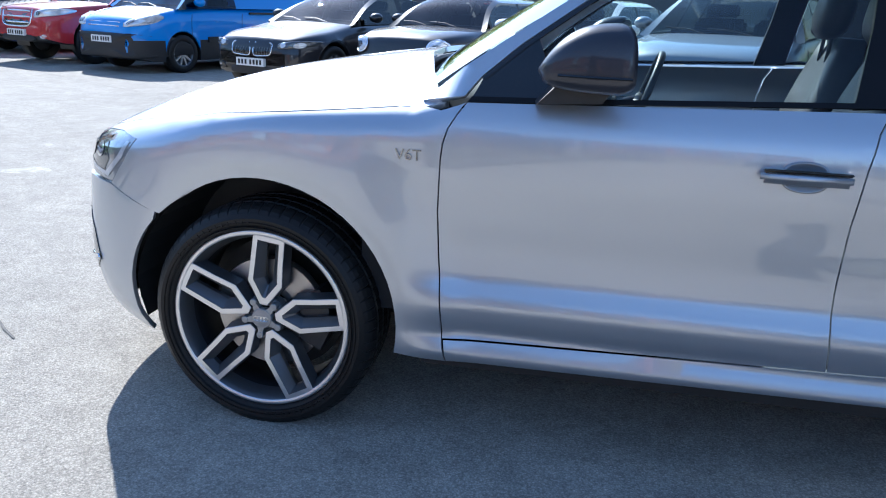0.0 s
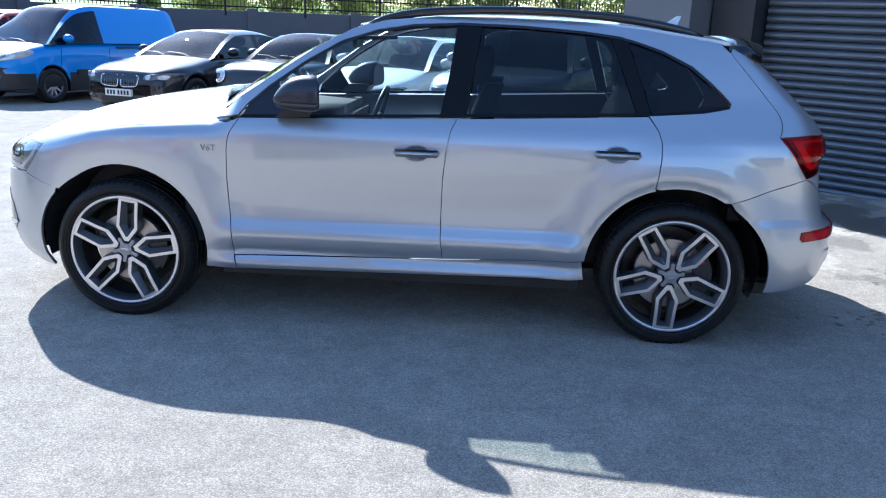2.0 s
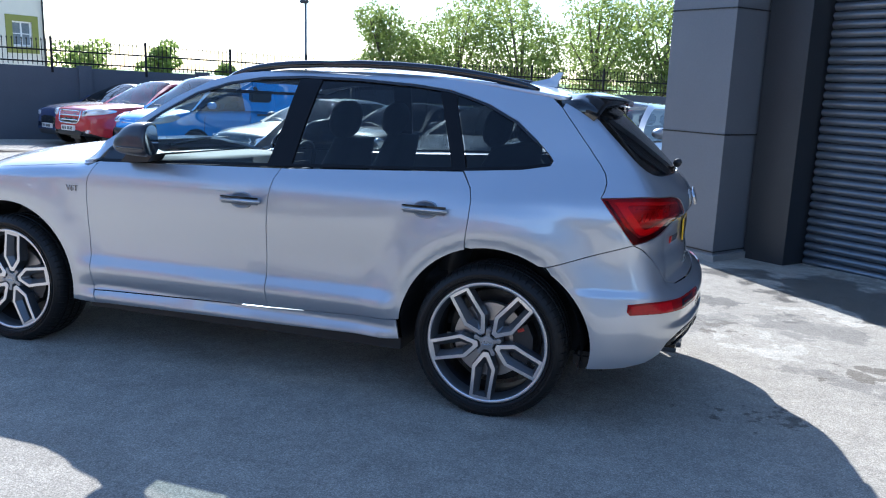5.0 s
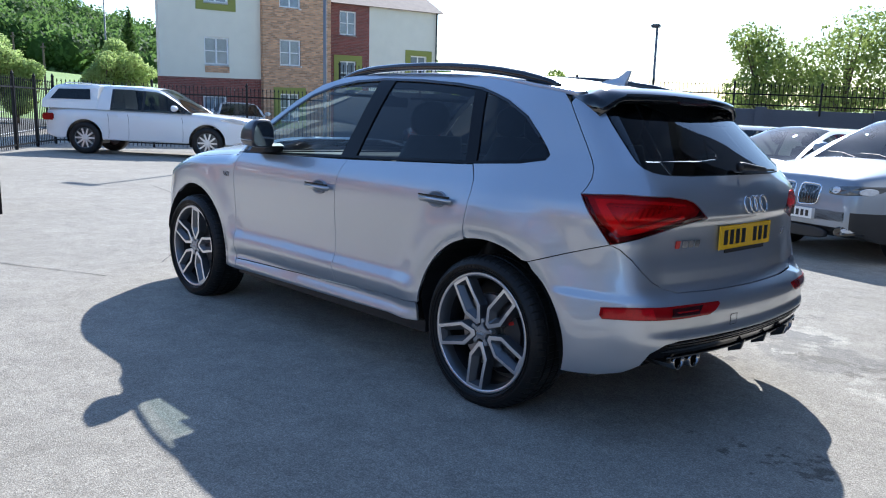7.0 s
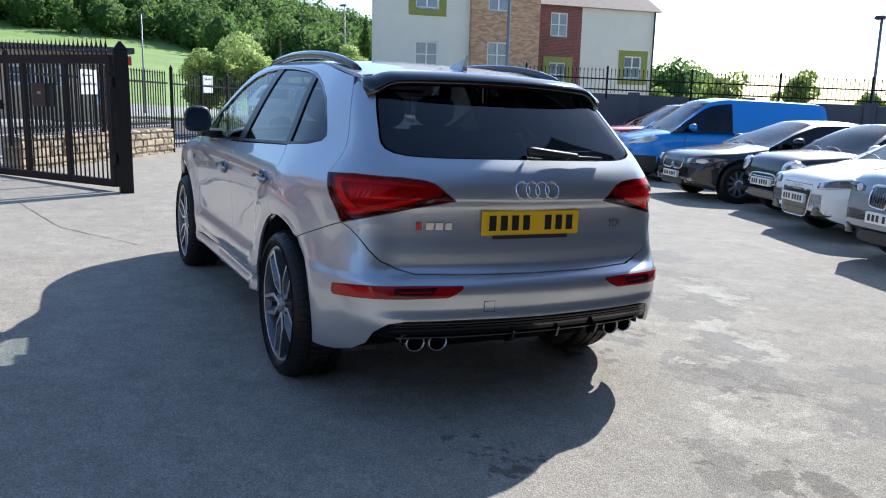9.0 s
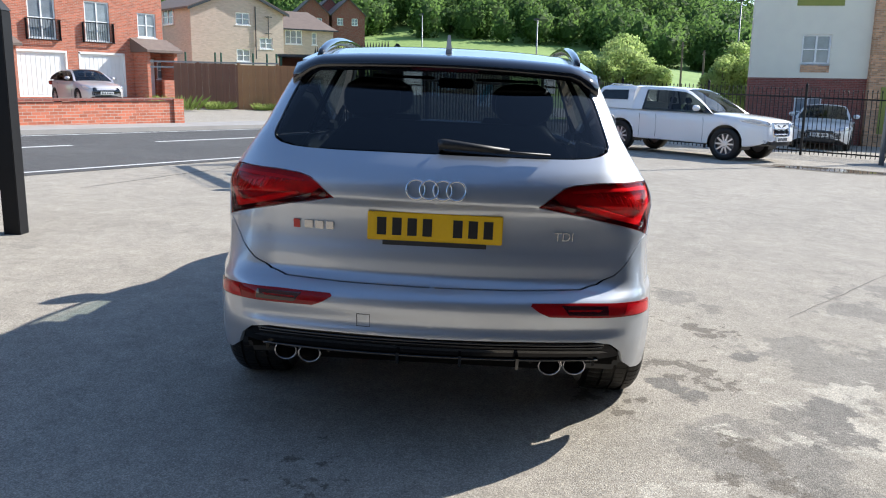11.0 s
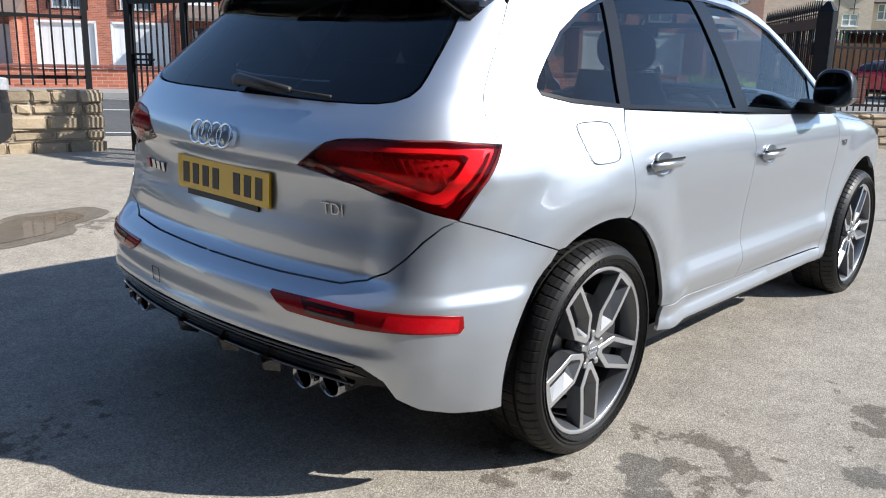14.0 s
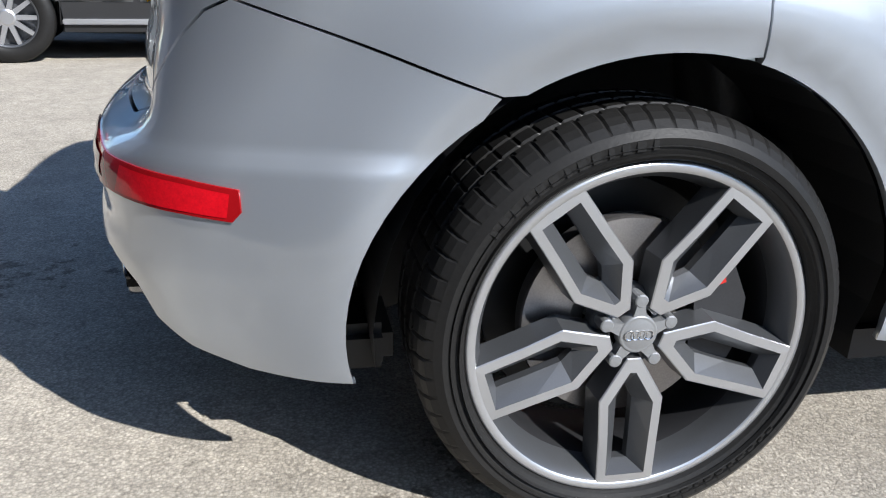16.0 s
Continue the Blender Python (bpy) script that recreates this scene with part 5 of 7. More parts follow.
def gate_leaf(a, b, h=1.80):
    a, b = Vector(a), Vector(b)
    l = (b - a).length
    g = placed(tagged(new("gate_leaf"), "open black iron gate leaf with spikes", "gate", "yard gates"), at(a.x, a.y, 0, math.degrees(math.atan2(b.y - a.y, b.x - a.x))))
    bm = bmesh.new()
    for x in (0, l - .08):
        box(bm, x, -.04, .06, x + .08, .04, h)
    box(bm, .08, -.035, .06, l - .08, .035, .16)
    box(bm, .08, -.035, h - .12, l - .08, .035, h)
    part("gate_frame", bm, IRON, g)
    for x in (l * .34, l * .67):
        bm = bmesh.new()
        box(bm, x - .03, -.03, .16, x + .03, .03, h - .12)
        part("gate_upright", bm, IRON, g)
    me = bar_mesh(h + .03 - .1, .008, .19)
    n = int(l / .09)
    for k in range(1, n):
        ob = new("bar", me)
        ob.parent = g
        ob.location = (l * k / n, 0, .1)
    bm = bmesh.new()
    box(bm, l * .515 - .155, -.09, 1.09, l * .515 + .155, .09, 1.40, bevel=.01)
    lb = part("letter_box", bm, INK, g)
    bm = bmesh.new()
    box(bm, l * .515 - .172, -.10, 1.385, l * .515 + .172, .10, 1.415, bevel=.008)
    part("letter_box_lid", bm, INK, lb)
    for sy in (-1, 1):
        bm = bmesh.new()
        box(bm, l * .515 - .05, min(sy * .090, sy * .094), 1.26, l * .515 + .02, max(sy * .090, sy * .094), 1.30)
        part("letter_box_badge", bm, CAPGREY, lb)
    for z0, z1 in ((1.02, 1.045), (1.135, 1.16)):
        bm = bmesh.new()
        box(bm, l - .36, -.02, z0, l - .08, .02, z1, bevel=.004)
        part("lock_rail", bm, IRON, g)
    bm = bmesh.new()
    box(bm, l - .36, -.02, 1.045, l - .33, .02, 1.135)
    part("lock_end", bm, IRON, g)
    bm = bmesh.new()
    tube(bm, [(l - .40, 0, 1.09), (l + .04, 0, 1.09)], .011, 8)
    part("bolt", bm, IRON, g)
    return g


def gate_post(x, y, w=.085):
    p = placed(tagged(new("gate_post"), "thick black steel gate post", "post", "gate posts"), at(x, y))
    bm = bmesh.new()
    box(bm, -w, -w, -.2, w, w, 1.86, bevel=.006)
    part("shaft", bm, IRON, p)
    bm = bmesh.new()
    bmesh.ops.create_cone(bm, segments=4, radius1=w * 1.5, radius2=w * .25, depth=.11, matrix=pose(0, 0, 1.915, 0, 0, 45))
    part("cap", bm, IRON, p)
    for z in (.45, 1.45):
        bm = bmesh.new()
        lathe(bm, [(.03, z - .07), (.03, z + .07)], 10, "z", cap=True)
        bmesh.ops.translate(bm, vec=(0, -w - .03, 0), verts=bm.verts)
        part("hinge", bm, IRON, p)


gate_post(-.08, -3.76, .072)
gate_leaf((-.04, -3.92), (.55, -6.55))
gate_post(-4.85, -.90)
gate_leaf((-5.0, -1.0), (-7.3, -2.55))


def stone_wall(a, b, h, th=.35, seed=1, rail=True):
    """A rubble wall of separate rough blocks."""
    rnd = random.Random(seed)
    a, b = Vector(a), Vector(b)
    l = (b - a).length
    w = placed(tagged(new("stone_wall"), "low rough sandstone wall", "wall", "stone walls"), at(a.x, a.y, 0, math.degrees(math.atan2(b.y - a.y, b.x - a.x))))
    dz = (float(ground_z(np.array(b.x), np.array(b.y))) - float(ground_z(np.array(a.x), np.array(a.y)))) / l
    bm = bmesh.new()
    box(bm, .03, .03, -.2, l - .03, th - .03, h - .04)
    for v in bm.verts:
        v.co.z += dz * v.co.x
    part("core", bm, MORTAR, w)
    z = -.05
    while z < h - .05:
        hh = min(rnd.uniform(.10, .17), h - z)
        x = 0
        while x < l - .05:
            ww = min(rnd.uniform(.16, .42), l - x)
            bm = bmesh.new()
            o = rnd.uniform(-.016, .010)
            box(bm, x + .008, o, z + .008, x + ww - .008, th - o, z + hh - .008, bevel=.018)
            for v in bm.verts:
                v.co += Vector((rnd.uniform(-.010, .010), rnd.uniform(-.010, .010), rnd.uniform(-.009, .009)))
                v.co.z += dz * v.co.x
            part("stone", bm, STONE, w)
            x += ww
        z += hh


stone_wall((.75, -7.0), (9.0, -8.7), .66, seed=2)
railing((.75, -7.15), (9.0, -8.85), .95, bar_mesh(.9, .009), base=.66)
stone_wall((-7.7, -2.15), (-12.5, .87), .55, seed=4)
railing((-7.6, -2.28), (-12.4, .75), 1.15, bar_mesh(1.12, .009), base=.55)
TALLBAR = bar_mesh(1.66, .008)
railing((-12.55, .86), (-13.65, 1.02), 1.70, TALLBAR, spacing=.16)
railing((-13.65, 1.02), (-19.2, 4.8), 1.70, TALLBAR, spacing=.16, span=1.7)
railing((-19.2, 4.8), (-14.85, 11.55))

# rendered yard wall with railings on top
WALL = [(-14.8, 11.6), (-8.6, 19.1), (9, 27)]
for (x0, y0), (x1, y1) in zip(WALL, WALL[1:]):
    l = math.hypot(x1 - x0, y1 - y0)
    rz = math.degrees(math.atan2(y1 - y0, x1 - x0))
    w = placed(tagged(new("yard_wall"), "dark grey rendered yard wall", "wall", kind="structure"), at(x0, y0, 0, rz))
    bm = bmesh.new()
    dz = -SLOPE * (y1 - y0) / l
    box(bm, 0, 0, -.6, l, .25, 1.95)
    for v in bm.verts:
        v.co.z += dz * v.co.x
    part("wall_body", bm, RENDER, w)
    k = int(l / 3)
    for j in range(k + 1):
        bm = bmesh.new()
        x = l * j / k
        box(bm, x - .17, -.06, -.6 + dz * x, x + .17, .31, 2.02 + dz * x)
        part("pier", bm, RENDER, w)
    railing((x0, y0), (x1, y1), .60, SHORTBAR, base=1.95)

# ---- cars of the neighbours ----
LAMPGLASS = material("lamp_glass", (.62, .64, .67), .08, .4, 30, .25, 120, coat=1)
LAMPDARK = material("lamp_housing_dark", (.10, .105, .11), .06, .5, 30, .3, 120, coat=1)
CARGLASS = glass_material("car_glass", (.22, .25, .25))
PADGREY = material("grey_door_pad", (.16, .16, .16), .5, 0, 6, .15, 90, .1, .001)


def face_patch(c, name, quad, mat, surf, out=.012, p=4.0, edge=None, label="", thick=.008):
    """A rounded panel on a car's nose: quad of (y, z), surf(y, z) gives x. edge: a material for a rim round it."""
    N = 28

    def where(u, v):
        a, b = (u + 1) / 2, (v + 1) / 2
        y = (quad[0][0] * (1 - a) + quad[1][0] * a) * (1 - b) + (quad[3][0] * (1 - a) + quad[2][0] * a) * b
        z = (quad[0][1] * (1 - a) + quad[1][1] * a) * (1 - b) + (quad[3][1] * (1 - a) + quad[2][1] * a) * b
        return y, z

    def ring(r, o):
        pts = []
        for k in range(N):
            t = 2 * math.pi * k / N
            cu, cv = math.cos(t), math.sin(t)
            y, z = where(r * math.copysign(abs(cu) ** (2 / p), cu), r * math.copysign(abs(cv) ** (2 / p), cv))
            pts.append(Vector((surf(y, z) - o, y, z)))
        return pts

    bm = bmesh.new()
    y0, z0 = where(0, 0)
    mid = bm.verts.new((surf(y0, z0) - out, y0, z0))
    rings = [[bm.verts.new(q) for q in ring(r, o)] for r, o in ((.4, out), (.75, out), (.95, out * .9), (1, out * .3), (1, -.05))]
    for k in range(N):
        bm.faces.new((mid, rings[0][k], rings[0][(k + 1) % N]))
    for r0, r1 in zip(rings, rings[1:]):
        for k in range(N):
            bm.faces.new((r0[k], r1[k], r1[(k + 1) % N], r0[(k + 1) % N]))
    bmesh.ops.recalc_face_normals(bm, faces=bm.faces)
    ob = part(name, bm, mat, c, label, smooth=True)
    if edge:
        bm = bmesh.new()
        loop = ring(1, out * .8)
        tube(bm, loop + loop[:1], thick, 6, caps=False)
        part("rim_trim", bm, edge, ob, smooth=True)
    return ob


def bar_on(c, surf, a, b, r, mat, name="grille_bar", out=.014):
    bm = bmesh.new()
    pts = [(a[0] + (b[0] - a[0]) * t / 6, a[1] + (b[1] - a[1]) * t / 6) for t in range(7)]
    tube(bm, [(surf(y, z) - out, y, z) for y, z in pts], r, 6)
    return part(name, bm, mat, c, smooth=True)


def loft_car(label, color, mat=None, L=4.3, W=1.78, wb=2.6, front=.85, R=.32, belt=None, roof=None, cabw=.80, glass=(0, 1), rims=ALLOY, clad=False, lamp_h=.66, grille=(.45, .72, .55), plate=True, low=.2, kind="car", metal=0.0, face="plain", glass_to=99.0, seams=None):
    """A parked car, its nose at x = 0 and its tail at x = L."""
    P = mat or material(kind + "_paint", color, .42, metal, 1.5, .03, 900, .02, .0006, spec=.25 + .3 * metal, coat=1)
    c = tagged(new(kind if kind != "car" else "neighbour_car"), label, "car" if kind != "pickup_truck" else "pickup")
    ax = (front, front + wb)
    bx, bz = zip(*belt)

    def size_at(x):
        e = min(x, L - x)
        q = (1 - min(e / .10, 1)) ** 2
        w = W / 2 * (1 - .27 * (1 - min(e / .72, 1)) ** 2.2) - .05 * q
        return w, float(curve_at(x, bx, bz)) - .015 * q, low + .10 * (1 - min(e / .35, 1)) + .04 * q

    table = [(x, *size_at(x)) for x in np.linspace(0, 1.1, 111)]

    def surf(y, z):
        for x, w, zt, zb in table:
            if abs(y) <= w - .012 and z <= zt - .012:
                return x
        return 1.1

    xs = sorted({0, .012, .03, .06, .1, L, L - .012, L - .03, L - .06, L - .1, *np.linspace(.14, L - .14, 40), *[a + R * 1.16 * math.sin(t) for a in ax for t in np.linspace(-math.pi / 2, math.pi / 2, 13)]})
    bm = bmesh.new()
    rings = []
    for x in xs:
        w, zt, zb = size_at(x)
        for a in ax:
            d = (R * 1.16) ** 2 - (x - a) ** 2
            if d > 0:
                zb = max(zb, R + math.sqrt(d))
        zb = min(zb, zt - .12)
        sec = [(0, zb), (w - .16, zb), (w - .02, zb), (w, max(zb + .02, .36)), (w - .004, max(zb + .03, .55)), (w + .002, max(zb + .04, zt - .24)), (w - .018, zt - .12), (w - .06, zt - .045), (w - .14, zt - .008), (w * .5, zt + .018), (0, zt + .025)]
        rings.append([bm.verts.new((x, sy * y, z)) for sy, pts in ((1, sec), (-1, sec[-2:0:-1])) for y, z in pts])
    n = len(rings[0])
    for r0, r1 in zip(rings, rings[1:]):
        for k in range(n):
            f = bm.faces.new((r0[k], r0[(k + 1) % n], r1[(k + 1) % n], r1[k]))
            if k in (0, 1, n - 1, n - 2):
                f.material_index = 1
            zc = sum(v.co.z for v in f.verts) / 4
            if clad and zc < .46:
                f.material_index = 1
    bm.faces.new(rings[0][::-1])
    bm.faces.new(rings[-1])
    bmesh.ops.recalc_face_normals(bm, faces=bm.faces)
    body = part("body", bm, [P, PLASTIC], c, smooth=True)
    body.data.set_sharp_from_angle(angle=radians(38))
    # cabin
    rx, rz_ = zip(*roof)
    x0, x1 = rx[0], rx[-1]
    bm = bmesh.new()
    rings = []
    N = 40
    for i in range(N + 1):
        x = x0 + (x1 - x0) * i / N
        zb = float(curve_at(x, bx, bz)) - .02
        zr = max(zb + .01, float(curve_at(x, rx, rz_)))
        t = min(1, (zr - zb) / .5)
        wb_ = W / 2 * cabw * 1.14 - .03
        wt = wb_ - .23 * t
        rings.append([bm.verts.new((x, sy * y, z)) for sy, pts in ((1, [(wb_, zb), (wt + .03, zb + (zr - zb) * .84), (wt - .05, zr - .03), (wt * .55, zr), (0, zr + .012)]), (-1, [(wt * .55, zr), (wt - .05, zr - .03), (wt + .03, zb + (zr - zb) * .84), (wb_, zb)])) for y, z in pts])
    for i, (r0, r1) in enumerate(zip(rings, rings[1:])):
        x = x0 + (x1 - x0) * (i + .5) / N
        for k in range(8):
            f = bm.faces.new((r0[k], r0[k + 1], r1[k + 1], r1[k]))
            steep = abs(r1[4].co.z - r0[4].co.z) / (r1[4].co.x - r0[4].co.x)
            if k in (0, 7):
                if x < glass_to and steep < 3:
                    f.material_index = 2 if any(abs(x - p) < .045 for p in glass) else 1
            elif steep > .28 and 2 <= k <= 5:
                f.material_index = 1
    bmesh.ops.recalc_face_normals(bm, faces=bm.faces)
    part("cabin", bm, [P, CARGLASS, PLASTIC], c, smooth=True).data.set_sharp_from_angle(angle=radians(32))
    # dark inside with seats
    ins = [x0 + .45, min(x1, glass_to + .6) - .5]
    bm = bmesh.new()
    zin = float(curve_at(x0 + .5, bx, bz))
    box(bm, ins[0] - .1, -W * .36, zin - .12, ins[0] + .2, W * .36, zin + .03, bevel=.03)
    part("dashboard", bm, INTERIOR, c)
    for xx in (ins[0] + .85, ins[0] + 1.65):
        if xx < ins[1]:
            for sy in (-.36, .36):
                bm = bmesh.new()
                box(bm, -.07, -.24, 0, .07, .24, .42, pose(xx, sy, zin - .25, 0, 15, 0), bevel=.05)
                box(bm, -.04, -.12, .44, .05, .12, .60, pose(xx, sy, zin - .25, 0, 15, 0), bevel=.03)
                part("seat", bm, INTERIOR, c)
    w = W / 2
    for xx in seams or (x0 + .22, x0 + .42 * (x1 - x0) + .55, x0 + .86 * (x1 - x0)):
        for sy in (-1, 1):
            ws, zt, zb = size_at(xx)
            if any(abs(xx - a) < R * 1.1 for a in ax):
                zb = .72
            bm = bmesh.new()
            tube(bm, [(xx, sy * (ws - .002), max(zb + .04, .30)), (xx - .01, sy * (ws + .001), .55), (xx, sy * (ws + .001), zt - .22), (xx + .03, sy * (ws - .016), zt - .11)], .0045, 5)
            part("door_seam", bm, INK, c)
    for sy in (-1, 1):
        bm = bmesh.new()
        box(bm, L - .30, min(sy * (w - .25), sy * (w - .03)), .78, L - .02, max(sy * (w - .25), sy * (w - .03)), .95, bevel=.03)
        part("tail_lamp", bm, REDLENS, c)
        bm = bmesh.new()
        mx = x0 + .42
        bmesh.ops.create_uvsphere(bm, u_segments=14, v_segments=8, radius=1)
        for v in bm.verts:
            v.co = Vector((mx + (v.co.x if v.co.x < .3 else .3) * .11, sy * (w + .06 + v.co.y * .11), float(curve_at(mx, bx, bz)) + .09 + v.co.z * .075))
        part("door_mirror", bm, P, c, smooth=True)
        for xh in (x0 + .42 * (x1 - x0) + .35, x0 + .68 * (x1 - x0) + .3):
            if xh > glass_to + .3:
                continue
            bm = bmesh.new()
            zh = float(curve_at(xh, bx, bz)) - .15
            box(bm, xh - .1, min(sy * (w - .012), sy * (w + .022)), zh - .015, xh + .1, max(sy * (w - .012), sy * (w + .022)), zh + .015, bevel=.008)
            part("door_handle", bm, P, c)

    def both(name, quad, mat, **kw):
        out = []
        for sy in (-1, 1):
            out.append(face_patch(c, name, [(sy * y, z) for y, z in quad], mat, surf, **kw))
        return out

    def wide(name, y0, z0, y1, z1, mat, **kw):
        return face_patch(c, name, [(-y0, z0), (y0, z0), (y1, z1), (-y1, z1)], mat, surf, **kw)

    pz = .42
    g0, g1, gw = grille
    if face == "kidney":
        for k, g in enumerate(both("grille", [(.03, g0), (gw, g0 + .02), (gw + .02, g1 - .01), (.03, g1)], BLACK, edge=CHROME, p=5, thick=.010)):
            for j in range(7):
                y = (1 if k else -1) * (.055 + (gw - .07) * j / 6)
                bar_on(g, surf, (y, g0 + .03), (y, g1 - .025), .005, ALLOYDARK)
        for h in both("headlamp", [(gw + .10, lamp_h - .05), (w * .94, lamp_h - .015), (w * .99, lamp_h + .085), (gw + .11, lamp_h + .05)], LAMPDARK, out=.016, p=3.2):
            s = 1 if h.data.vertices[0].co.y > 0 else -1
            for yy in (gw + .20, w * .83):
                face_patch(h, "lamp_ring", [(s * (yy - .05), lamp_h - .03), (s * (yy + .05), lamp_h - .025), (s * (yy + .05), lamp_h + .055), (s * (yy - .05), lamp_h + .045)], LAMPGLASS, surf, out=.020, p=2)
        wide("lower_intake", .42, .24, .40, .36, PLASTIC, out=.006)
        both("corner_intake", [(.50, .28), (w * .90, .32), (w * .92, .42), (.52, .40)], BLACK, out=.006, p=3)
        both("fog_lamp", [(.60, .33), (.72, .34), (.72, .39), (.60, .385)], LAMPGLASS, out=.012, p=2)
        pz = g0 - .14
    elif face == "hex":
        g = wide("grille", gw * .82, g0, gw, g1, BLACK, p=6, edge=CHROME, thick=.008)
        for j in range(6):
            zz = g0 + .03 + (g1 - g0 - .06) * j / 5
            yy = gw * (.82 + .18 * j / 5) - .03
            bar_on(g, surf, (-yy, zz), (yy, zz), .005, ALLOYDARK)
        for j in range(4):
            bm = bmesh.new()
            yc, zc = -.072 + .048 * j, g1 - .075
            tube(bm, [(surf(yc, zc) - .024, yc + .034 * math.cos(a), zc + .034 * math.sin(a)) for a in np.linspace(0, 2 * math.pi, 21)], .005, 6, caps=False)
            part("badge_ring", bm, CHROME, g, smooth=True)
        for h in both("headlamp", [(gw + .06, lamp_h - .06), (w * .90, lamp_h - .01), (w * .98, lamp_h + .10), (gw + .08, lamp_h + .05)], LAMPDARK, out=.014, p=3.5):
            s = 1 if h.data.vertices[0].co.y > 0 else -1
            face_patch(h, "lamp_ring", [(s * (gw + .12), lamp_h - .035), (s * (gw + .21), lamp_h - .03), (s * (gw + .21), lamp_h + .045), (s * (gw + .12), lamp_h + .04)], LAMPGLASS, surf, out=.019, p=2)
            bar_on(h, surf, (s * (gw + .10), lamp_h - .045), (s * w * .90, lamp_h + .0), .006, LAMPGLASS, "light_strip", .02)
        both("corner_intake", [(gw + .02, .28), (w * .90, .31), (w * .88, .42), (gw + .06, .40)], BLACK, out=.008, p=4)
        both("fog_lamp", [(.62, .32), (.72, .33), (.72, .39), (.62, .385)], LAMPGLASS, out=.014, p=2)
        pz = g0 + .17
    elif face == "round":
        g = wide("grille", gw, g0, gw * .86, g1, BLACK, p=4, edge=CHROME, thick=.012)
        for j in range(3):
            zz = g0 + .05 + (g1 - g0 - .1) * j / 2
            bar_on(g, surf, (-gw * .8, zz), (gw * .8, zz), .008, CHROME)
        for h in both("headlamp", [(w * .56, lamp_h - .11), (w * .86, lamp_h - .10), (w * .86, lamp_h + .10), (w * .56, lamp_h + .11)], LAMPGLASS, out=.03, p=2, edge=CHROME, thick=.012):
            s = 1 if h.data.vertices[0].co.y > 0 else -1
            face_patch(h, "lamp_bulb", [(s * w * .64, lamp_h - .05), (s * w * .78, lamp_h - .05), (s * w * .78, lamp_h + .05), (s * w * .64, lamp_h + .05)], LAMPDARK, surf, out=.034, p=2)
        wide("lower_intake", .48, .25, .46, .38, BLACK, out=.008)
        both("fog_lamp", [(.56, .36), (.66, .37), (.66, .45), (.56, .45)], LAMPGLASS, out=.014, p=2, edge=CHROME, thick=.005)
        pz = g0 - .02
    elif face == "van":
        wide("bumper", w * .995, .25, w * .99, .66, PLASTIC, out=.035, p=9, label="dark unpainted plastic bumper")
        g = wide("grille", .40, .74, .44, .86, BLACK, p=5)
        for zz in (.77, .83):
            bar_on(g, surf, (-.40, zz), (.40, zz), .011, CHROME)
        for h in both("headlamp", [(.47, .74), (w * .95, .80), (w * .98, 1.0), (.52, .90)], LAMPGLASS, out=.02, p=3):
            s = 1 if h.data.vertices[0].co.y > 0 else -1
            face_patch(h, "lamp_bulb", [(s * .56, .79), (s * .70, .81), (s * .70, .91), (s * .57, .88)], LAMPDARK, surf, out=.024, p=2)
        wide("lower_intake", .40, .30, .40, .42, INK, out=.026)
        pz = .50
        for sy in (-1, 1):
            bm = bmesh.new()
            box(bm, front + .55, min(sy * (w - .01), sy * (w + .02)), .50, front + wb - .5, max(sy * (w - .01), sy * (w + .02)), .60, bevel=.008)
            part("side_moulding", bm, PLASTIC, c)
            bm = bmesh.new()
            box(bm, 2.5, min(sy * (w - .03), sy * (w + .012)), .985, 4.1, max(sy * (w - .03), sy * (w + .012)), 1.02, bevel=.005)
            part("slide_rail", bm, PLASTIC, c)
    elif face == "pickup":
        g = wide("grille", gw, g0, gw + .03, g1, BLACK, p=5, edge=CHROME, thick=.016)
        for j in range(3):
            zz = g0 + .07 + (g1 - g0 - .14) * j / 2
            bar_on(g, surf, (-gw + .03, zz), (gw - .03, zz), .016, CHROME)
        for h in both("headlamp", [(gw + .07, lamp_h - .10), (w * .96, lamp_h - .03), (w * .99, lamp_h + .10), (gw + .10, lamp_h + .07)], LAMPGLASS, out=.018, p=3):
            s = 1 if h.data.vertices[0].co.y > 0 else -1
            face_patch(h, "lamp_bulb", [(s * (gw + .16), lamp_h - .05), (s * (gw + .27), lamp_h - .03), (s * (gw + .27), lamp_h + .05), (s * (gw + .16), lamp_h + .04)], LAMPDARK, surf, out=.022, p=2)
        wide("lower_intake", .50, .40, .48, .52, PLASTIC, out=.010)
        both("fog_recess", [(.58, .42), (w * .90, .44), (w * .88, .58), (.60, .54)], PLASTIC, out=.008, p=3)
        both("fog_lamp", [(.64, .45), (.75, .46), (.75, .54), (.64, .53)], LAMPGLASS, out=.014, p=2)
        pz = .50
    else:
        wide("grille", gw, g0, gw, g1, BLACK, p=5)
        both("headlamp", [(gw + .05, lamp_h - .07), (w * .92, lamp_h - .03), (w * .98, lamp_h + .09), (gw + .07, lamp_h + .05)], LAMPGLASS, out=.016, p=3)
        wide("lower_intake", .50, .26, .48, .38, PLASTIC, out=.008)
    if plate:
        px = surf(.26, pz + .05) - .035
        bm = bmesh.new()
        box(bm, px - .014, -.26, pz, px + .06, .26, pz + .11)
        p = part("number_plate", bm, PLATE_W, c)
        for k in range(7):
            bm = bmesh.new()
            y = -.20 + .062 * k + (.03 if k > 3 else 0)
            box(bm, px - .018, y - .018, pz + .022, px - .0145, y + .018, pz + .088)
            part("plate_bar", bm, INK, p)
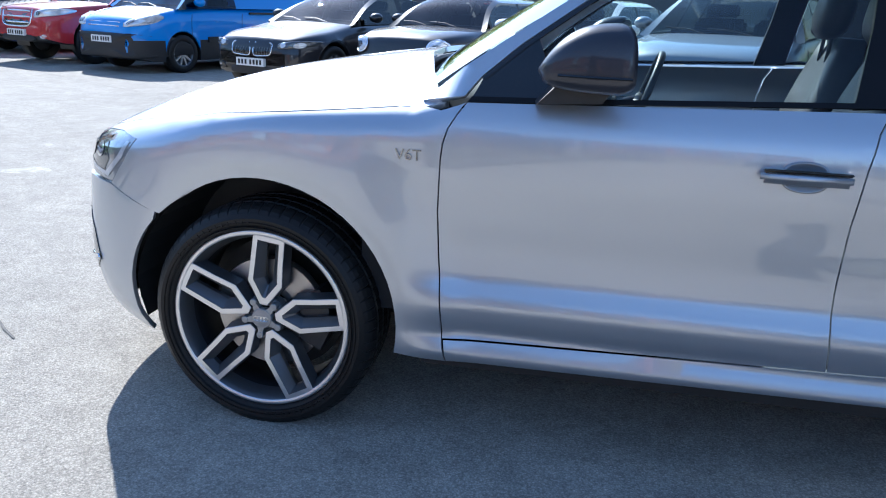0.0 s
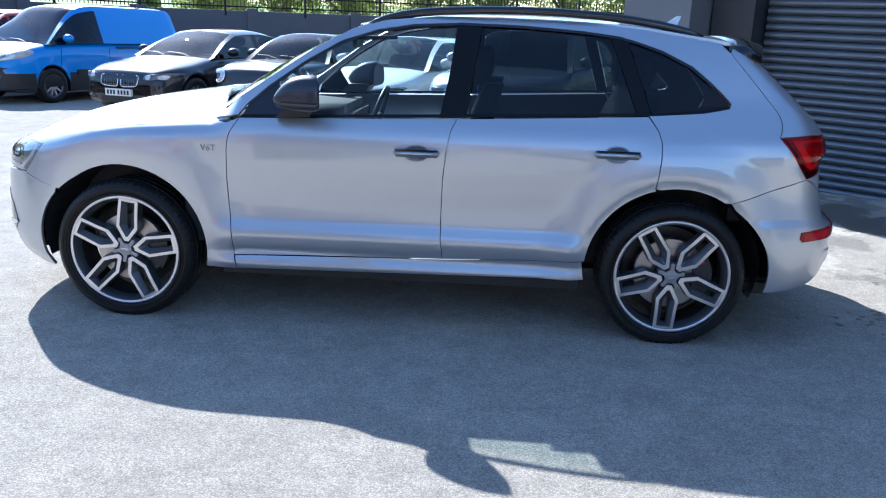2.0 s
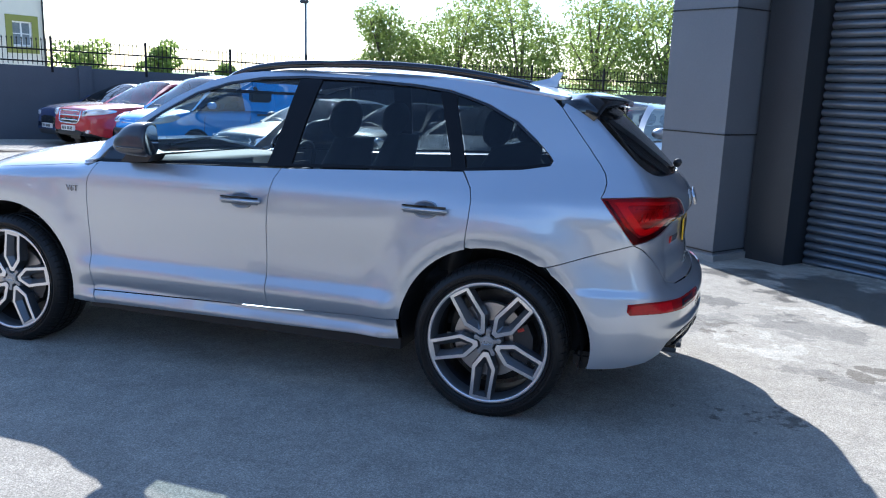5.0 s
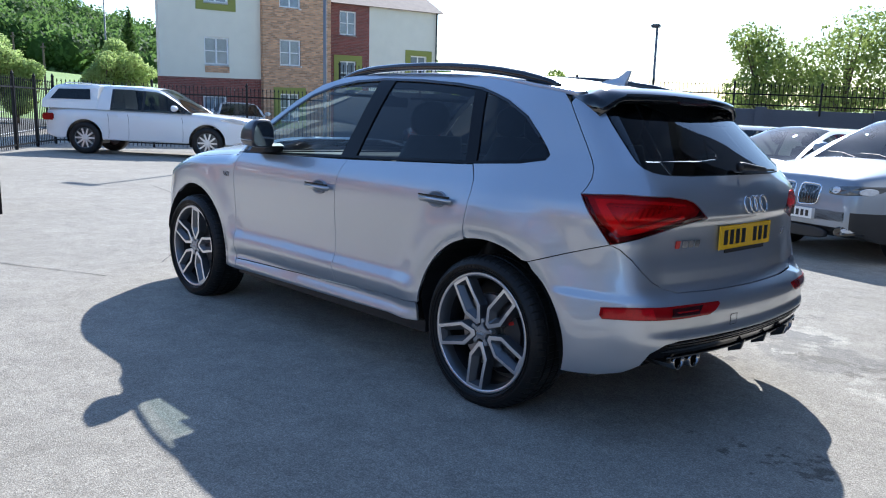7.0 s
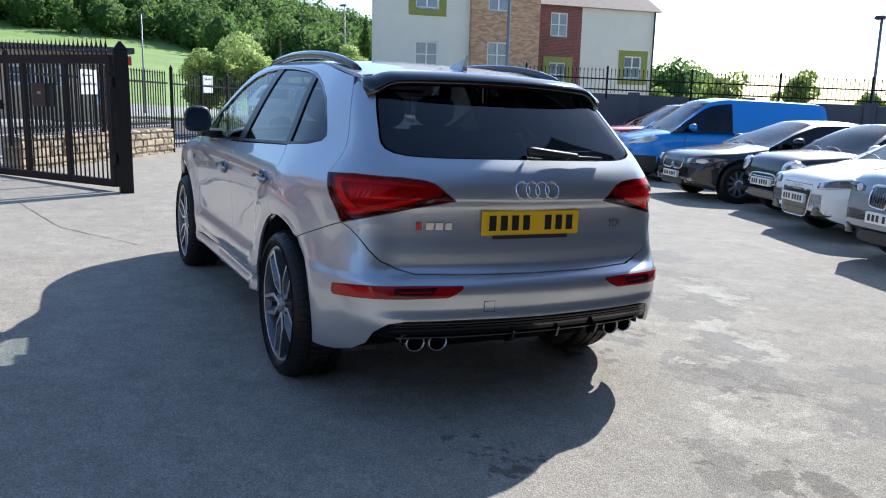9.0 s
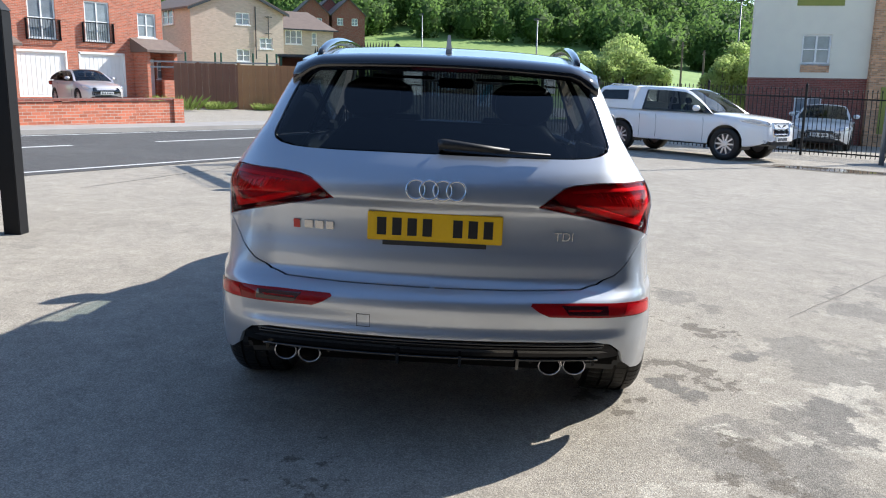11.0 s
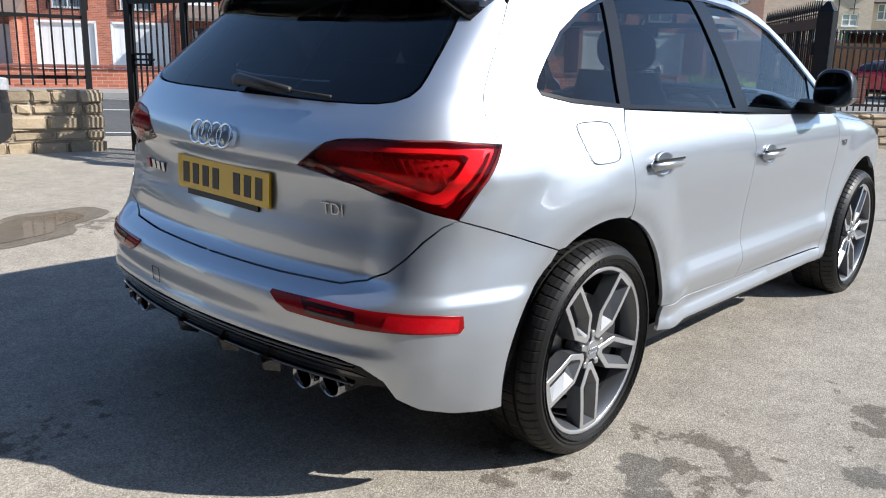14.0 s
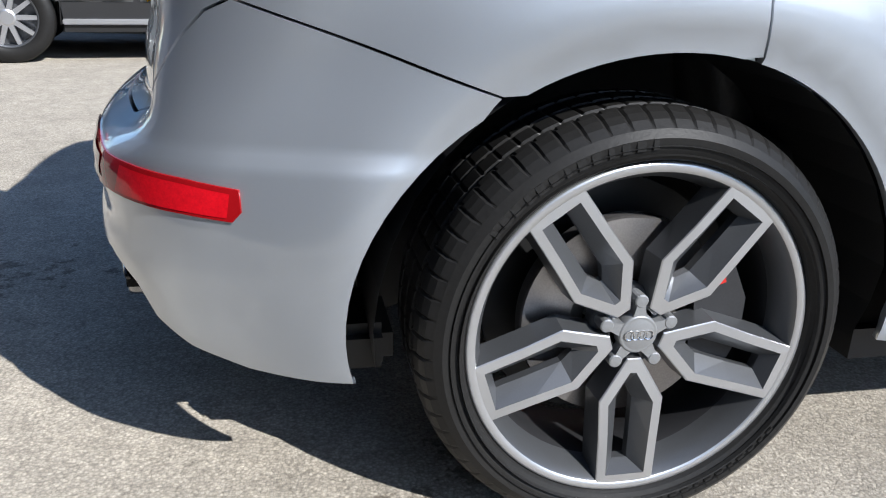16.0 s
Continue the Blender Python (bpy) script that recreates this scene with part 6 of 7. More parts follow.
    # wipers
    for sy, ln in ((-.35, .5), (.15, .45)):
        bm = bmesh.new()
        zz = float(curve_at(x0, bx, bz))
        tube(bm, [(x0 - .02, sy, zz + .03), (x0 + .05, sy + ln * .5, zz + .075), (x0 + .07, sy + ln, zz + .08)], .006, 5)
        part("wiper", bm, PLASTIC, c)
    for a in ax:
        for sy in (-1, 1):
            simple_wheel(c, pose(a, sy * (W / 2 - .12), R, 0, 0, 0 if sy < 0 else 180), R, rims)
            # dark wheel house
            bm = bmesh.new()
            ring = [[bm.verts.new((a + R * 1.15 * math.cos(radians(t)), sy * yy, R + R * 1.15 * math.sin(radians(t)))) for yy in (W / 2 - .03, W / 2 - .45)] for t in range(-15, 196, 15)]
            for r0, r1 in zip(ring, ring[1:]):
                bm.faces.new((r0[0], r0[1], r1[1], r1[0]))
            part("arch_lining", bm, INK, c)
    return c


WHEELS = {}


def simple_wheel(parent, m, R, rims):
    key = (round(R, 3), rims.name)
    w = new("wheel")
    w.parent, w.matrix_local = parent, m
    if key not in WHEELS:
        bm = bmesh.new()
        lathe(bm, [(R * .66, -.10), (R * .70, -.115), (R * .96, -.11), (R, -.085), (R, .085), (R * .96, .11), (R * .6, .10)], 40)
        t = part("tyre", bm, RUBBER, w, smooth=True)
        bm = bmesh.new()
        lathe(bm, [(R * .67, -.098), (R * .62, -.10), (R * .60, -.03), (R * .60, .08)], 36)
        lathe(bm, [(R * .60, .0), (0, .0)], 36)
        r = part("rim", bm, ALLOYDARK, w, smooth=True)
        bm = bmesh.new()
        for k in range(10):
            a = 2 * math.pi * k / 10
            prism(bm, [(R * .10, -R * .06), (R * .62, -R * .045), (R * .62, R * .045), (R * .10, R * .06)], -.088, -.055, lambda u, v, h: (u * math.cos(a) - v * math.sin(a), h, u * math.sin(a) + v * math.cos(a)))
        lathe(bm, [(R * .2, -.05), (R * .2, -.085), (R * .14, -.095), (0, -.095)], 20)
        s = part("spokes", bm, rims, w)
        WHEELS[key] = (t.data, r.data, s.data)
    else:
        for nm, d in zip(("tyre", "rim", "spokes"), WHEELS[key]):
            ob = new(nm, d)
            ob.parent = w


def park(c, x, y, turn=71.0):
    """Stands a car's nose at x, y of the yard."""
    c.matrix_world = YARD @ pose(x, y, 0, 0, 0, turn)


SALOON = dict(L=4.62, W=1.82, wb=2.85, front=.78, R=.33, belt=[(0, .62), (.05, .72), (.3, .80), (.9, .88), (1.45, .96), (2.5, .98), (3.8, 1.01), (4.5, .99), (4.62, .90)], roof=[(1.30, .96), (1.9, 1.28), (2.3, 1.41), (2.9, 1.43), (3.5, 1.33), (4.15, 1.0)], cabw=.83)
park(loft_car("black four-door saloon with a twin grille", (.010, .011, .015), **SALOON, glass=(1.5, 2.72, 3.62), grille=(.50, .70, .36), face="kidney", lamp_h=.66), -4.15, 7.95, 72)
VAN = dict(L=4.38, W=1.81, wb=2.73, front=.92, R=.32, belt=[(0, .70), (.06, .84), (.35, .96), (1.05, 1.08), (2.0, 1.10), (4.3, 1.10), (4.38, 1.0)], roof=[(.85, 1.08), (1.35, 1.48), (1.75, 1.74), (2.2, 1.81), (4.1, 1.80), (4.36, 1.72), (4.38, 1.1)], cabw=.90)
van = loft_car("bright blue panel van with dark bumpers", (.02, .24, .68), **VAN, glass=(1.0,), glass_to=2.2, clad=True, face="van", kind="van", seams=(1.12, 2.3, 3.15))
park(van, -7.5, 9.4, 70)
SMALLCAR = dict(L=3.9, W=1.73, wb=2.5, front=.72, R=.31, belt=[(0, .60), (.05, .80), (.3, .90), (1.1, .97), (2.2, .98), (3.7, 1.0), (3.9, .85)], roof=[(1.0, .96), (1.5, 1.32), (1.8, 1.41), (3.3, 1.40), (3.7, 1.25), (3.86, 1.0)], cabw=.84)
park(loft_car("black hatchback with round lamps", (.012, .012, .014), **SMALLCAR, glass=(1.25, 2.3, 3.3), lamp_h=.74, grille=(.46, .62, .40), face="round"), -1.95, 7.7)
HATCH = dict(L=3.95, W=1.74, wb=2.47, front=.80, R=.31, belt=[(0, .60), (.05, .72), (.35, .80), (.8, .88), (1.3, .96), (2.4, .98), (3.7, 1.02), (3.95, .85)], roof=[(1.15, .95), (1.75, 1.30), (2.1, 1.42), (3.0, 1.42), (3.5, 1.28), (3.85, 1.02)], cabw=.84)
park(loft_car("white hatchback with a black grille", (.78, .78, .76), **HATCH, glass=(1.35, 2.4, 3.2), lamp_h=.66, grille=(.25, .68, .36), face="hex"), -.33, 6.5, 68)
SUV = dict(L=4.44, W=1.82, wb=2.67, front=.85, R=.35, belt=[(0, .70), (.05, .86), (.3, .95), (.7, 1.01), (1.25, 1.07), (2.4, 1.10), (4.1, 1.12), (4.44, .95)], roof=[(1.1, 1.05), (1.7, 1.42), (2.1, 1.57), (3.6, 1.56), (4.0, 1.45), (4.35, 1.1)], cabw=.85, low=.24)
park(loft_car("grey-silver compact SUV with a twin chrome grille", (.26, .29, .33), metal=.6, **SUV, glass=(1.3, 2.5, 3.5), clad=True, lamp_h=.76, grille=(.58, .82, .28), face="kidney"), 1.70, 5.35, 72)
PICKUP = dict(L=5.0, W=1.85, wb=3.0, front=.93, R=.385, belt=[(0, .76), (.05, .95), (.3, 1.01), (.7, 1.05), (1.35, 1.09), (2.4, 1.10), (3.4, 1.10), (4.9, 1.10), (5.0, .95)], cabw=.88, low=.36)
CREW = [(1.3, 1.08), (1.85, 1.47), (2.25, 1.65), (3.1, 1.685), (3.56, 1.675), (3.66, 1.15)]
park(loft_car("red double-cab pickup with a chrome grille", (.42, .015, .02), **PICKUP, roof=CREW, glass=(1.5, 2.6, 3.5), clad=True, lamp_h=.90, grille=(.66, 1.0, .42), kind="pickup_truck", face="pickup"), -9.7, 10.1, 70)
park(loft_car("dark blue estate car", (.02, .04, .12), **SUV, glass=(1.3, 2.5, 3.5), lamp_h=.78, grille=(.5, .74, .42)), -12.0, 11.9, 66)
white_pickup = loft_car("white double-cab pickup with a canopy", (.80, .80, .79), **PICKUP, roof=CREW, glass=(1.5, 2.5, 3.3), glass_to=3.30, lamp_h=.92, grille=(.60, 1.0, .40), kind="pickup_truck", face="pickup")
white_pickup.matrix_world = YARD @ pose(-12.85, 7.42, 0, 0, 0, -135.5)
# white load-bay canopy with dark side windows
CANW = material("white_canopy", (.80, .80, .79), .3, 0, 3, .04, 90, coat=.6)
bm = bmesh.new()
secs = []
for x, zr in ((3.64, 1.660), (3.70, 1.675), (4.3, 1.685), (4.60, 1.675), (4.74, 1.63), (4.87, 1.52), (4.98, 1.37)):
    secs.append([bm.verts.new((x, y, z)) for y, z in ((-.87, 1.08), (-.84, 1.26), (-.74, zr - .09), (-.64, zr - .02), (0, zr), (.64, zr - .02), (.74, zr - .09), (.84, 1.26), (.87, 1.08))])
for r0, r1 in zip(secs, secs[1:]):
    for k in range(8):
        bm.faces.new((r0[k], r0[k + 1], r1[k + 1], r1[k]))
bm.faces.new(secs[0])
bm.faces.new(secs[-1][::-1])
bmesh.ops.recalc_face_normals(bm, faces=bm.faces)
can = part("canopy", bm, CANW, white_pickup, "white load-bay canopy")
for sy in (-1, 1):
    bm = bmesh.new()
    prism(bm, [(3.80, 1.31), (4.78, 1.30), (4.60, 1.54), (3.84, 1.56)], 0, .012, lambda u, v, h: (u, sy * (.84 - (v - 1.26) * .30 + h + .002), v))
    part("canopy_window", bm, CARGLASS, can, "dark canopy side window")
for sy in (-1, 1):
    bm = bmesh.new()
    tube(bm, [(3.8, sy * .60, 1.655), (3.9, sy * .60, 1.695), (4.45, sy * .60, 1.70), (4.55, sy * .60, 1.655)], .015, 6)
    part("roof_rail", bm, CANW, can)
old = loft_car("white saloon outside the railings", (.7, .7, .68), **SALOON, glass=(1.5, 2.72, 3.62), grille=(.5, .66, .4), lamp_h=.66)
old.matrix_world = YARD @ pose(-19.3, 11.0, 0, 0, 0, 155)
CROSS = dict(SUV, front=.80, wb=2.6)
dark = loft_car("dark grey crossover with padded door panels", (.012, .013, .015), **CROSS, glass=(1.3, 2.5, 3.5), clad=True, lamp_h=.80)
dark.matrix_world = YARD @ pose(2.2, -6.42, 0, 0, 0, 8)
for sy in (-1, 1):
    for xa, xb in ((1.42, 2.42), (2.45, 3.05)):
        bm = bmesh.new()
        box(bm, xa, min(sy * .895, sy * .925), .48, xb, max(sy * .895, sy * .925), .80, bevel=.012)
        pad = part("door_panel", bm, PADGREY, dark, "grey padded door panel")
        k = 2 if xb - xa < .8 else 4
        for i in range(k):
            for j in range(3):
                bm = bmesh.new()
                cx = xa + (xb - xa) * (i + .5) / k
                cz = .53 + .105 * j
                box(bm, cx - .09, min(sy * .92, sy * .945), cz - .035, cx + .09, max(sy * .92, sy * .945), cz + .035, bevel=.012)
                part("pad", bm, PADGREY, pad)
    bm = bmesh.new()
    box(bm, 1.30, min(sy * .89, sy * .935), .30, 3.0, max(sy * .89, sy * .935), .345, bevel=.008)
    part("sill_strip", bm, ALLOY, dark, "silver sill strip")


# ---- buildings ----
BRICKMAT = brick_material("red_brick", (.44, .13, .07), (.40, .34, .28))
DARKBRICK = brick_material("dark_red_brick", (.20, .055, .04), (.25, .2, .17))
TANBRICK = brick_material("tan_brick", (.50, .28, .15), (.42, .36, .28), .35)
CREAM = material("cream_render", (.74, .70, .58), .85, 0, 1.5, .07, 30, .15, .004)
BEIGE = brick_material("beige_brick", (.50, .40, .325), (.46, .39, .33), .10)
OLIVE = material("olive_panel", (.25, .26, .05), .6, 0, 3, .1, 30)
UPVC = material("white_frame", (.8, .8, .79), .4, 0, 3, .05, 60)
PANE = material("house_glass", (.20, .23, .26), .04, 0, 2, .35, 20, spec=.9)
ROOFTILE = material("roof_tile", (.16, .12, .10), .85, 0, 3, .25, 20, .4, .01)
GARAGEDOOR = material("white_door", (.78, .78, .76), .45, 0, 3, .05, 60)


def window(parent, x, z, w, h, y=0.0, bars=1, frame=UPVC, surround=None, name="window"):
    win = new(name)
    win.parent = parent
    win.matrix_local = pose(x, y, z)
    bm = bmesh.new()
    t = .07
    box(bm, 0, .02, 0, w, .09, t), box(bm, 0, .02, h - t, w, .09, h), box(bm, 0, .02, t, t, .09, h - t), box(bm, w - t, .02, t, w, .09, h - t)
    for k in range(bars):
        u = w * (k + 1) / (bars + 1)
        box(bm, u - t / 2, .02, t, u + t / 2, .09, h - t)
    box(bm, t, .03, h * .5 - .02, w - t, .08, h * .5 + .02)
    part("window_frame", bm, frame, win)
    bm = bmesh.new()
    box(bm, .01, .06, .01, w - .01, .07, h - .01)
    part("pane", bm, PANE, win)
    bm = bmesh.new()
    box(bm, -.05, -.05, -.06, w + .05, .06, 0)
    part("window_sill", bm, surround or frame, win)
    return win


def wall_block(parent, x0, x1, z0, z1, y, th, holes, mat, name="wall"):
    """A wall with real openings (x, z, w, h)."""
    xs = sorted({x0, x1, *[v for h in holes for v in (h[0], h[0] + h[2]) if x0 < v < x1]})
    zs = sorted({z0, z1, *[v for h in holes for v in (h[1], h[1] + h[3]) if z0 < v < z1]})
    bm = bmesh.new()
    grid = {}

    def corner(i, j):
        if (i, j) not in grid:
            grid[i, j] = bm.verts.new((xs[i], y, zs[j]))
        return grid[i, j]

    for i in range(len(xs) - 1):
        for j in range(len(zs) - 1):
            mx, mz = (xs[i] + xs[i + 1]) / 2, (zs[j] + zs[j + 1]) / 2
            if not any(h[0] < mx < h[0] + h[2] and h[1] < mz < h[1] + h[3] for h in holes):
                bm.faces.new((corner(i, j), corner(i + 1, j), corner(i + 1, j + 1), corner(i, j + 1)))
    r = bmesh.ops.extrude_face_region(bm, geom=bm.faces[:])
    bmesh.ops.translate(bm, vec=(0, th, 0), verts=[v for v in r["geom"] if isinstance(v, bmesh.types.BMVert)])
    bmesh.ops.recalc_face_normals(bm, faces=bm.faces)
    return part(name, bm, mat, parent)


# apartment block across the fence
apt = placed(tagged(new("apartment_building"), "three-storey flats in cream render and brick", "building"), at(-23.7, 10.15, 0, 84.8) @ Matrix.Diagonal((.86, .86, .82, 1)))
T = 9.2
cream = [(2.0, 3.35, 1.15, 1.25), (2.0, 6.15, 1.15, 1.25), (1.9, .68, 1.1, 1.25)]
wall_block(apt, 0, 4.7, 2.75, T, 0, .3, cream, CREAM)
wall_block(apt, 0, 4.7, -1, 2.75, .02, .3, cream, DARKBRICK)
tan = [(5.55, 3.45, 1.1, 1.25), (5.55, 6.2, 1.1, 1.25), (5.55, .75, 1.0, 1.35)]
wall_block(apt, 4.7, 8.3, -1, T, -.25, .3, tan, TANBRICK)
red = [(9.7, 5.25, 1.0, 1.25), (9.7, 2.65, 1.0, 1.25), (9.6, .4, .7, 1.25)]
wall_block(apt, 8.3, 11.5, -1, 6.9, 1.2, .3, red, DARKBRICK)
cr2 = [(14.2, 3.2, 1.1, 1.2)]
wall_block(apt, 11.5, 16.0, -1, 6.9, 1.2, .3, cr2, CREAM)
for y, holes in ((.05, cream), (-.2, tan), (1.25, red), (1.25, cr2)):
    for hx, hz, hw, hh in holes:
        window(apt, hx, hz, hw, hh, y)
for (hx, hz, hw, hh), y in ((tan[2], -.25), (red[1], 1.2), (cr2[0], 1.2), (cream[1], 0)):
    bm = bmesh.new()
    for b in ((hx - .35, hz - .35, hx, hz + hh + .3), (hx + hw, hz - .35, hx + hw + .35, hz + hh + .3), (hx, hz - .35, hx + hw, hz - .06), (hx, hz + hh, hx + hw, hz + hh + .3)):
        box(bm, b[0], y - .03, b[1], b[2], y - .002, b[3])
    part("window_surround", bm, OLIVE, apt)
for hx, hz, hw, hh in cream[:1]:
    bm = bmesh.new()
    box(bm, hx, -.012, hz - .36, hx + hw, -.002, hz - .06)
    part("brick_panel", bm, TANBRICK, apt)
bm = bmesh.new()
prism(bm, [(.02, .32), (8.3, .32), (8.3, 9), (5.5, 9)], -1, T, lambda u, v, h: (u, v, h))
box(bm, 8.3, 1.5, -1, 16.0, 9, 6.9)
part("rear_volume", bm, CREAM, apt)
bm = bmesh.new()
prism(bm, [(.95, 6.85), (5.2, 9.3), (9.3, 6.85)], 8.3, 16.3, lambda u, v, h: (h, u, v))
part("roof", bm, ROOFTILE, apt)
bm = bmesh.new()
prism(bm, [(-.45, T), (4.5, T + 2.4), (9.3, T)], -.3, 8.5, lambda u, v, h: (max(h, h + .6 * u) if h < 0 else h, u, v))
part("roof", bm, ROOFTILE, apt)
for x, y in ((15.9, 1.1),):
    bm = bmesh.new()
    tube(bm, [(x, y, -.5), (x, y, 6.9)], .045, 8)
    part("downpipe", bm, INK, apt)

# terrace of brick houses over the street
HX = Vector((.882, -.471))


def brick_house(m, w=5.2):
    h = placed(tagged(new("terraced_house"), "red brick terraced house with a white garage door", "house", "brick terrace"), m)
    g = (.35, 0, 2.45, 2.15)
    d = (3.75, 0, .95, 2.05)
    sw = (4.75, .95, .38, .95)
    up = [(.75, 2.75, 1.35, 1.95), (3.7, 3.1, 1.1, 1.25), (.75, 5.6, 1.35, 1.2), (3.7, 5.6, 1.1, 1.2)]
    wall_block(h, 0, w, -.6, 8.0, 0, .3, [g, d, sw, *up], BRICKMAT)
    bm = bmesh.new()
    box(bm, 0, .3, -.6, w, 8, 8.0)
    part("house_body", bm, BRICKMAT, h)
    gd = new("garage_door")
    gd.parent = h
    bm = bmesh.new()
    box(bm, .35, .10, 0, 2.80, .16, 2.15)
    part("door_leaf", bm, GARAGEDOOR, gd)
    for k in range(10):
        bm = bmesh.new()
        box(bm, .45 + .235 * k, .085, .12, .45 + .235 * k + .2, .10, 2.0)
        part("door_panel", bm, GARAGEDOOR, gd)
    bm = bmesh.new()
    box(bm, .30, -.01, 0, .38, .12, 2.2), box(bm, 2.77, -.01, 0, 2.85, .12, 2.2), box(bm, .30, -.01, 2.12, 2.85, .12, 2.22)
    part("door_frame", bm, UPVC, gd)
    bm = bmesh.new()
    box(bm, 3.8, .12, .05, 4.65, .18, 2.0)
    part("front_door", bm, UPVC, h)
    window(h, sw[0], sw[1], sw[2], sw[3], .02, 0)
    for k, q in enumerate(up):
        window(h, *q, .02, 1)
    bm = bmesh.new()
    box(bm, .58, -.17, 3.63, 2.26, -.13, 3.67), box(bm, .58, -.17, 2.68, 2.26, -.13, 2.72), box(bm, .58, -.135, 2.69, .61, 0, 3.66), box(bm, 2.23, -.135, 2.69, 2.26, 0, 3.66)
    rail = part("balcony_rail", bm, IRON, h)
    for k in range(14):
        bm = bmesh.new()
        box(bm, .6 + .125 * k - .008, -.16, 2.72, .6 + .125 * k + .008, -.145, 3.63)
        part("bar", bm, IRON, rail)
    # porch
    bm = bmesh.new()
    box(bm, 3.35, -1.2, -.6, 3.55, 0, 2.3), box(bm, 5.0, -1.2, -.6, 5.2, 0, 2.3), box(bm, 4.3, -1.25, -.6, 5.2, -1.05, .9)
    part("porch", bm, BRICKMAT, h)
    bm = bmesh.new()
    prism(bm, [(-1.5, 2.3), (-1.5, 2.42), (0, 3.05), (0, 2.3)], 3.2, 5.38, lambda u, v, hh: (hh, u, v))
    part("porch_roof", bm, ROOFTILE, h)
    bm = bmesh.new()
    prism(bm, [(-.4, 8.0), (4.2, 10.6), (8.4, 8.0)], 0, w, lambda u, v, hh: (hh, u, v))
    part("roof", bm, ROOFTILE, h)
    return h


def turn_round(h, w):
    """Makes a house its own mirror image."""
    for ob in h.children:
        ob.location.x = w - ob.location.x
        for p in (ob, *ob.children):
            if p is not ob:
                p.location.x = -p.location.x
            if p.type == "MESH":
                p.data.transform(Matrix.Diagonal((-1, 1, 1, 1)))
                p.data.flip_normals()


def terrace(k, u):
    """Pose of a house u metres along the front from the middle of the k-th pair."""
    u -= 12.92 * k
    return pose(-33.83 - .825 * u, -19.67 + .565 * u, .70 - .12 * k, 0, 0, 145.6)


first = brick_house(terrace(0, 0))
other = brick_house(terrace(0, -5.2))
turn_round(other, 5.2)
for k in range(1, 5):
    copy_thing(first, terrace(k, 0))
    copy_thing(other, terrace(k, -5.2))

# front garden wall of brick
gw = placed(tagged(new("garden_wall"), "low red brick garden wall", "wall", kind="structure"), at(*street(10.0, 14.5), .1, math.degrees(math.atan2(HX.y, HX.x))))
bm = bmesh.new()
box(bm, 0, -.22, -.3, 46, 0, .60)
box(bm, -.34, -.34, -.3, 0, .06, .66)
part("wall_body", bm, BRICKMAT, gw)
bm = bmesh.new()
box(bm, -.03, -.26, .62, 46, .04, .69)
part("coping", bm, DARKBRICK, gw)

# beige houses and wooden fence to the side
def gable_house(m, w, d, eaves, ridge, holes, label, mat=BEIGE):
    """A house whose gable end faces its -y."""
    h = placed(tagged(new("house"), label, "house"), m)
    wall_block(h, 0, w, -1, eaves, 0, .3, holes, mat)
    for q in holes:
        window(h, *q, .02, 1)
    bm = bmesh.new()
    box(bm, 0, .3, -1, w, d, eaves)
    prism(bm, [(0, eaves), (w / 2, ridge), (w, eaves)], 0, d, lambda u, v, hh: (u, hh, v))
    part("house_body", bm, mat, h)
    for sx in (-1, 1):
        bm = bmesh.new()
        e = w / 2 + sx * (w / 2 + .30)
        drop = .30 * (ridge - eaves) / (w / 2)
        prism(bm, [(w / 2, ridge + .16), (w / 2, ridge + .01), (e, eaves - drop + .01), (e, eaves - drop + .14)], -.30, d + .3, lambda u, v, hh: (u, hh, v))
        part("roof_slope", bm, ROOFTILE, h)
        bm = bmesh.new()
        prism(bm, [(w / 2, ridge + .10), (w / 2, ridge - .08), (e, eaves - drop - .08), (e, eaves - drop + .08)], -.33, -.302, lambda u, v, hh: (u, hh, v))
        part("barge_board", bm, DARKMETAL, h)
    return h


beige = gable_house(at(-46.28, -17.96, 0, 135), 6.86, 8.5, 5.81, 7.20, [(3.21, 4.91, 1.06, 0.79), (4.97, 3.42, 1.02, 0.74), (3.20, 2.52, 1.03, 0.81)], "beige brick house with small white windows")
sidewin = window(beige, 0, 0, 1.6, .98)
sidewin.matrix_local = pose(-.10, 3.91, 4.83, 0, 0, -90)
bm = bmesh.new()
tube(bm, [(4.65, -.06, 2.7), (4.65, -.06, 6.15)], .035, 8)
part("downpipe", bm, DARKMETAL, beige)
bm = bmesh.new()
tube(bm, [(5.54, -.22, 4.1), (5.54, -.22, 5.6)], .028, 8)
bracket = part("cable_bracket", bm, DARKMETAL, beige)
for z in (4.4, 5.5):
    bm = bmesh.new()
    box(bm, 5.28, -.25, z, 5.82, -.20, z + .05)
    part("cross_arm", bm, DARKMETAL, bracket)
    bm = bmesh.new()
    box(bm, 5.52, -.22, z, 5.56, 0, z + .04)
    part("wall_arm", bm, DARKMETAL, bracket)
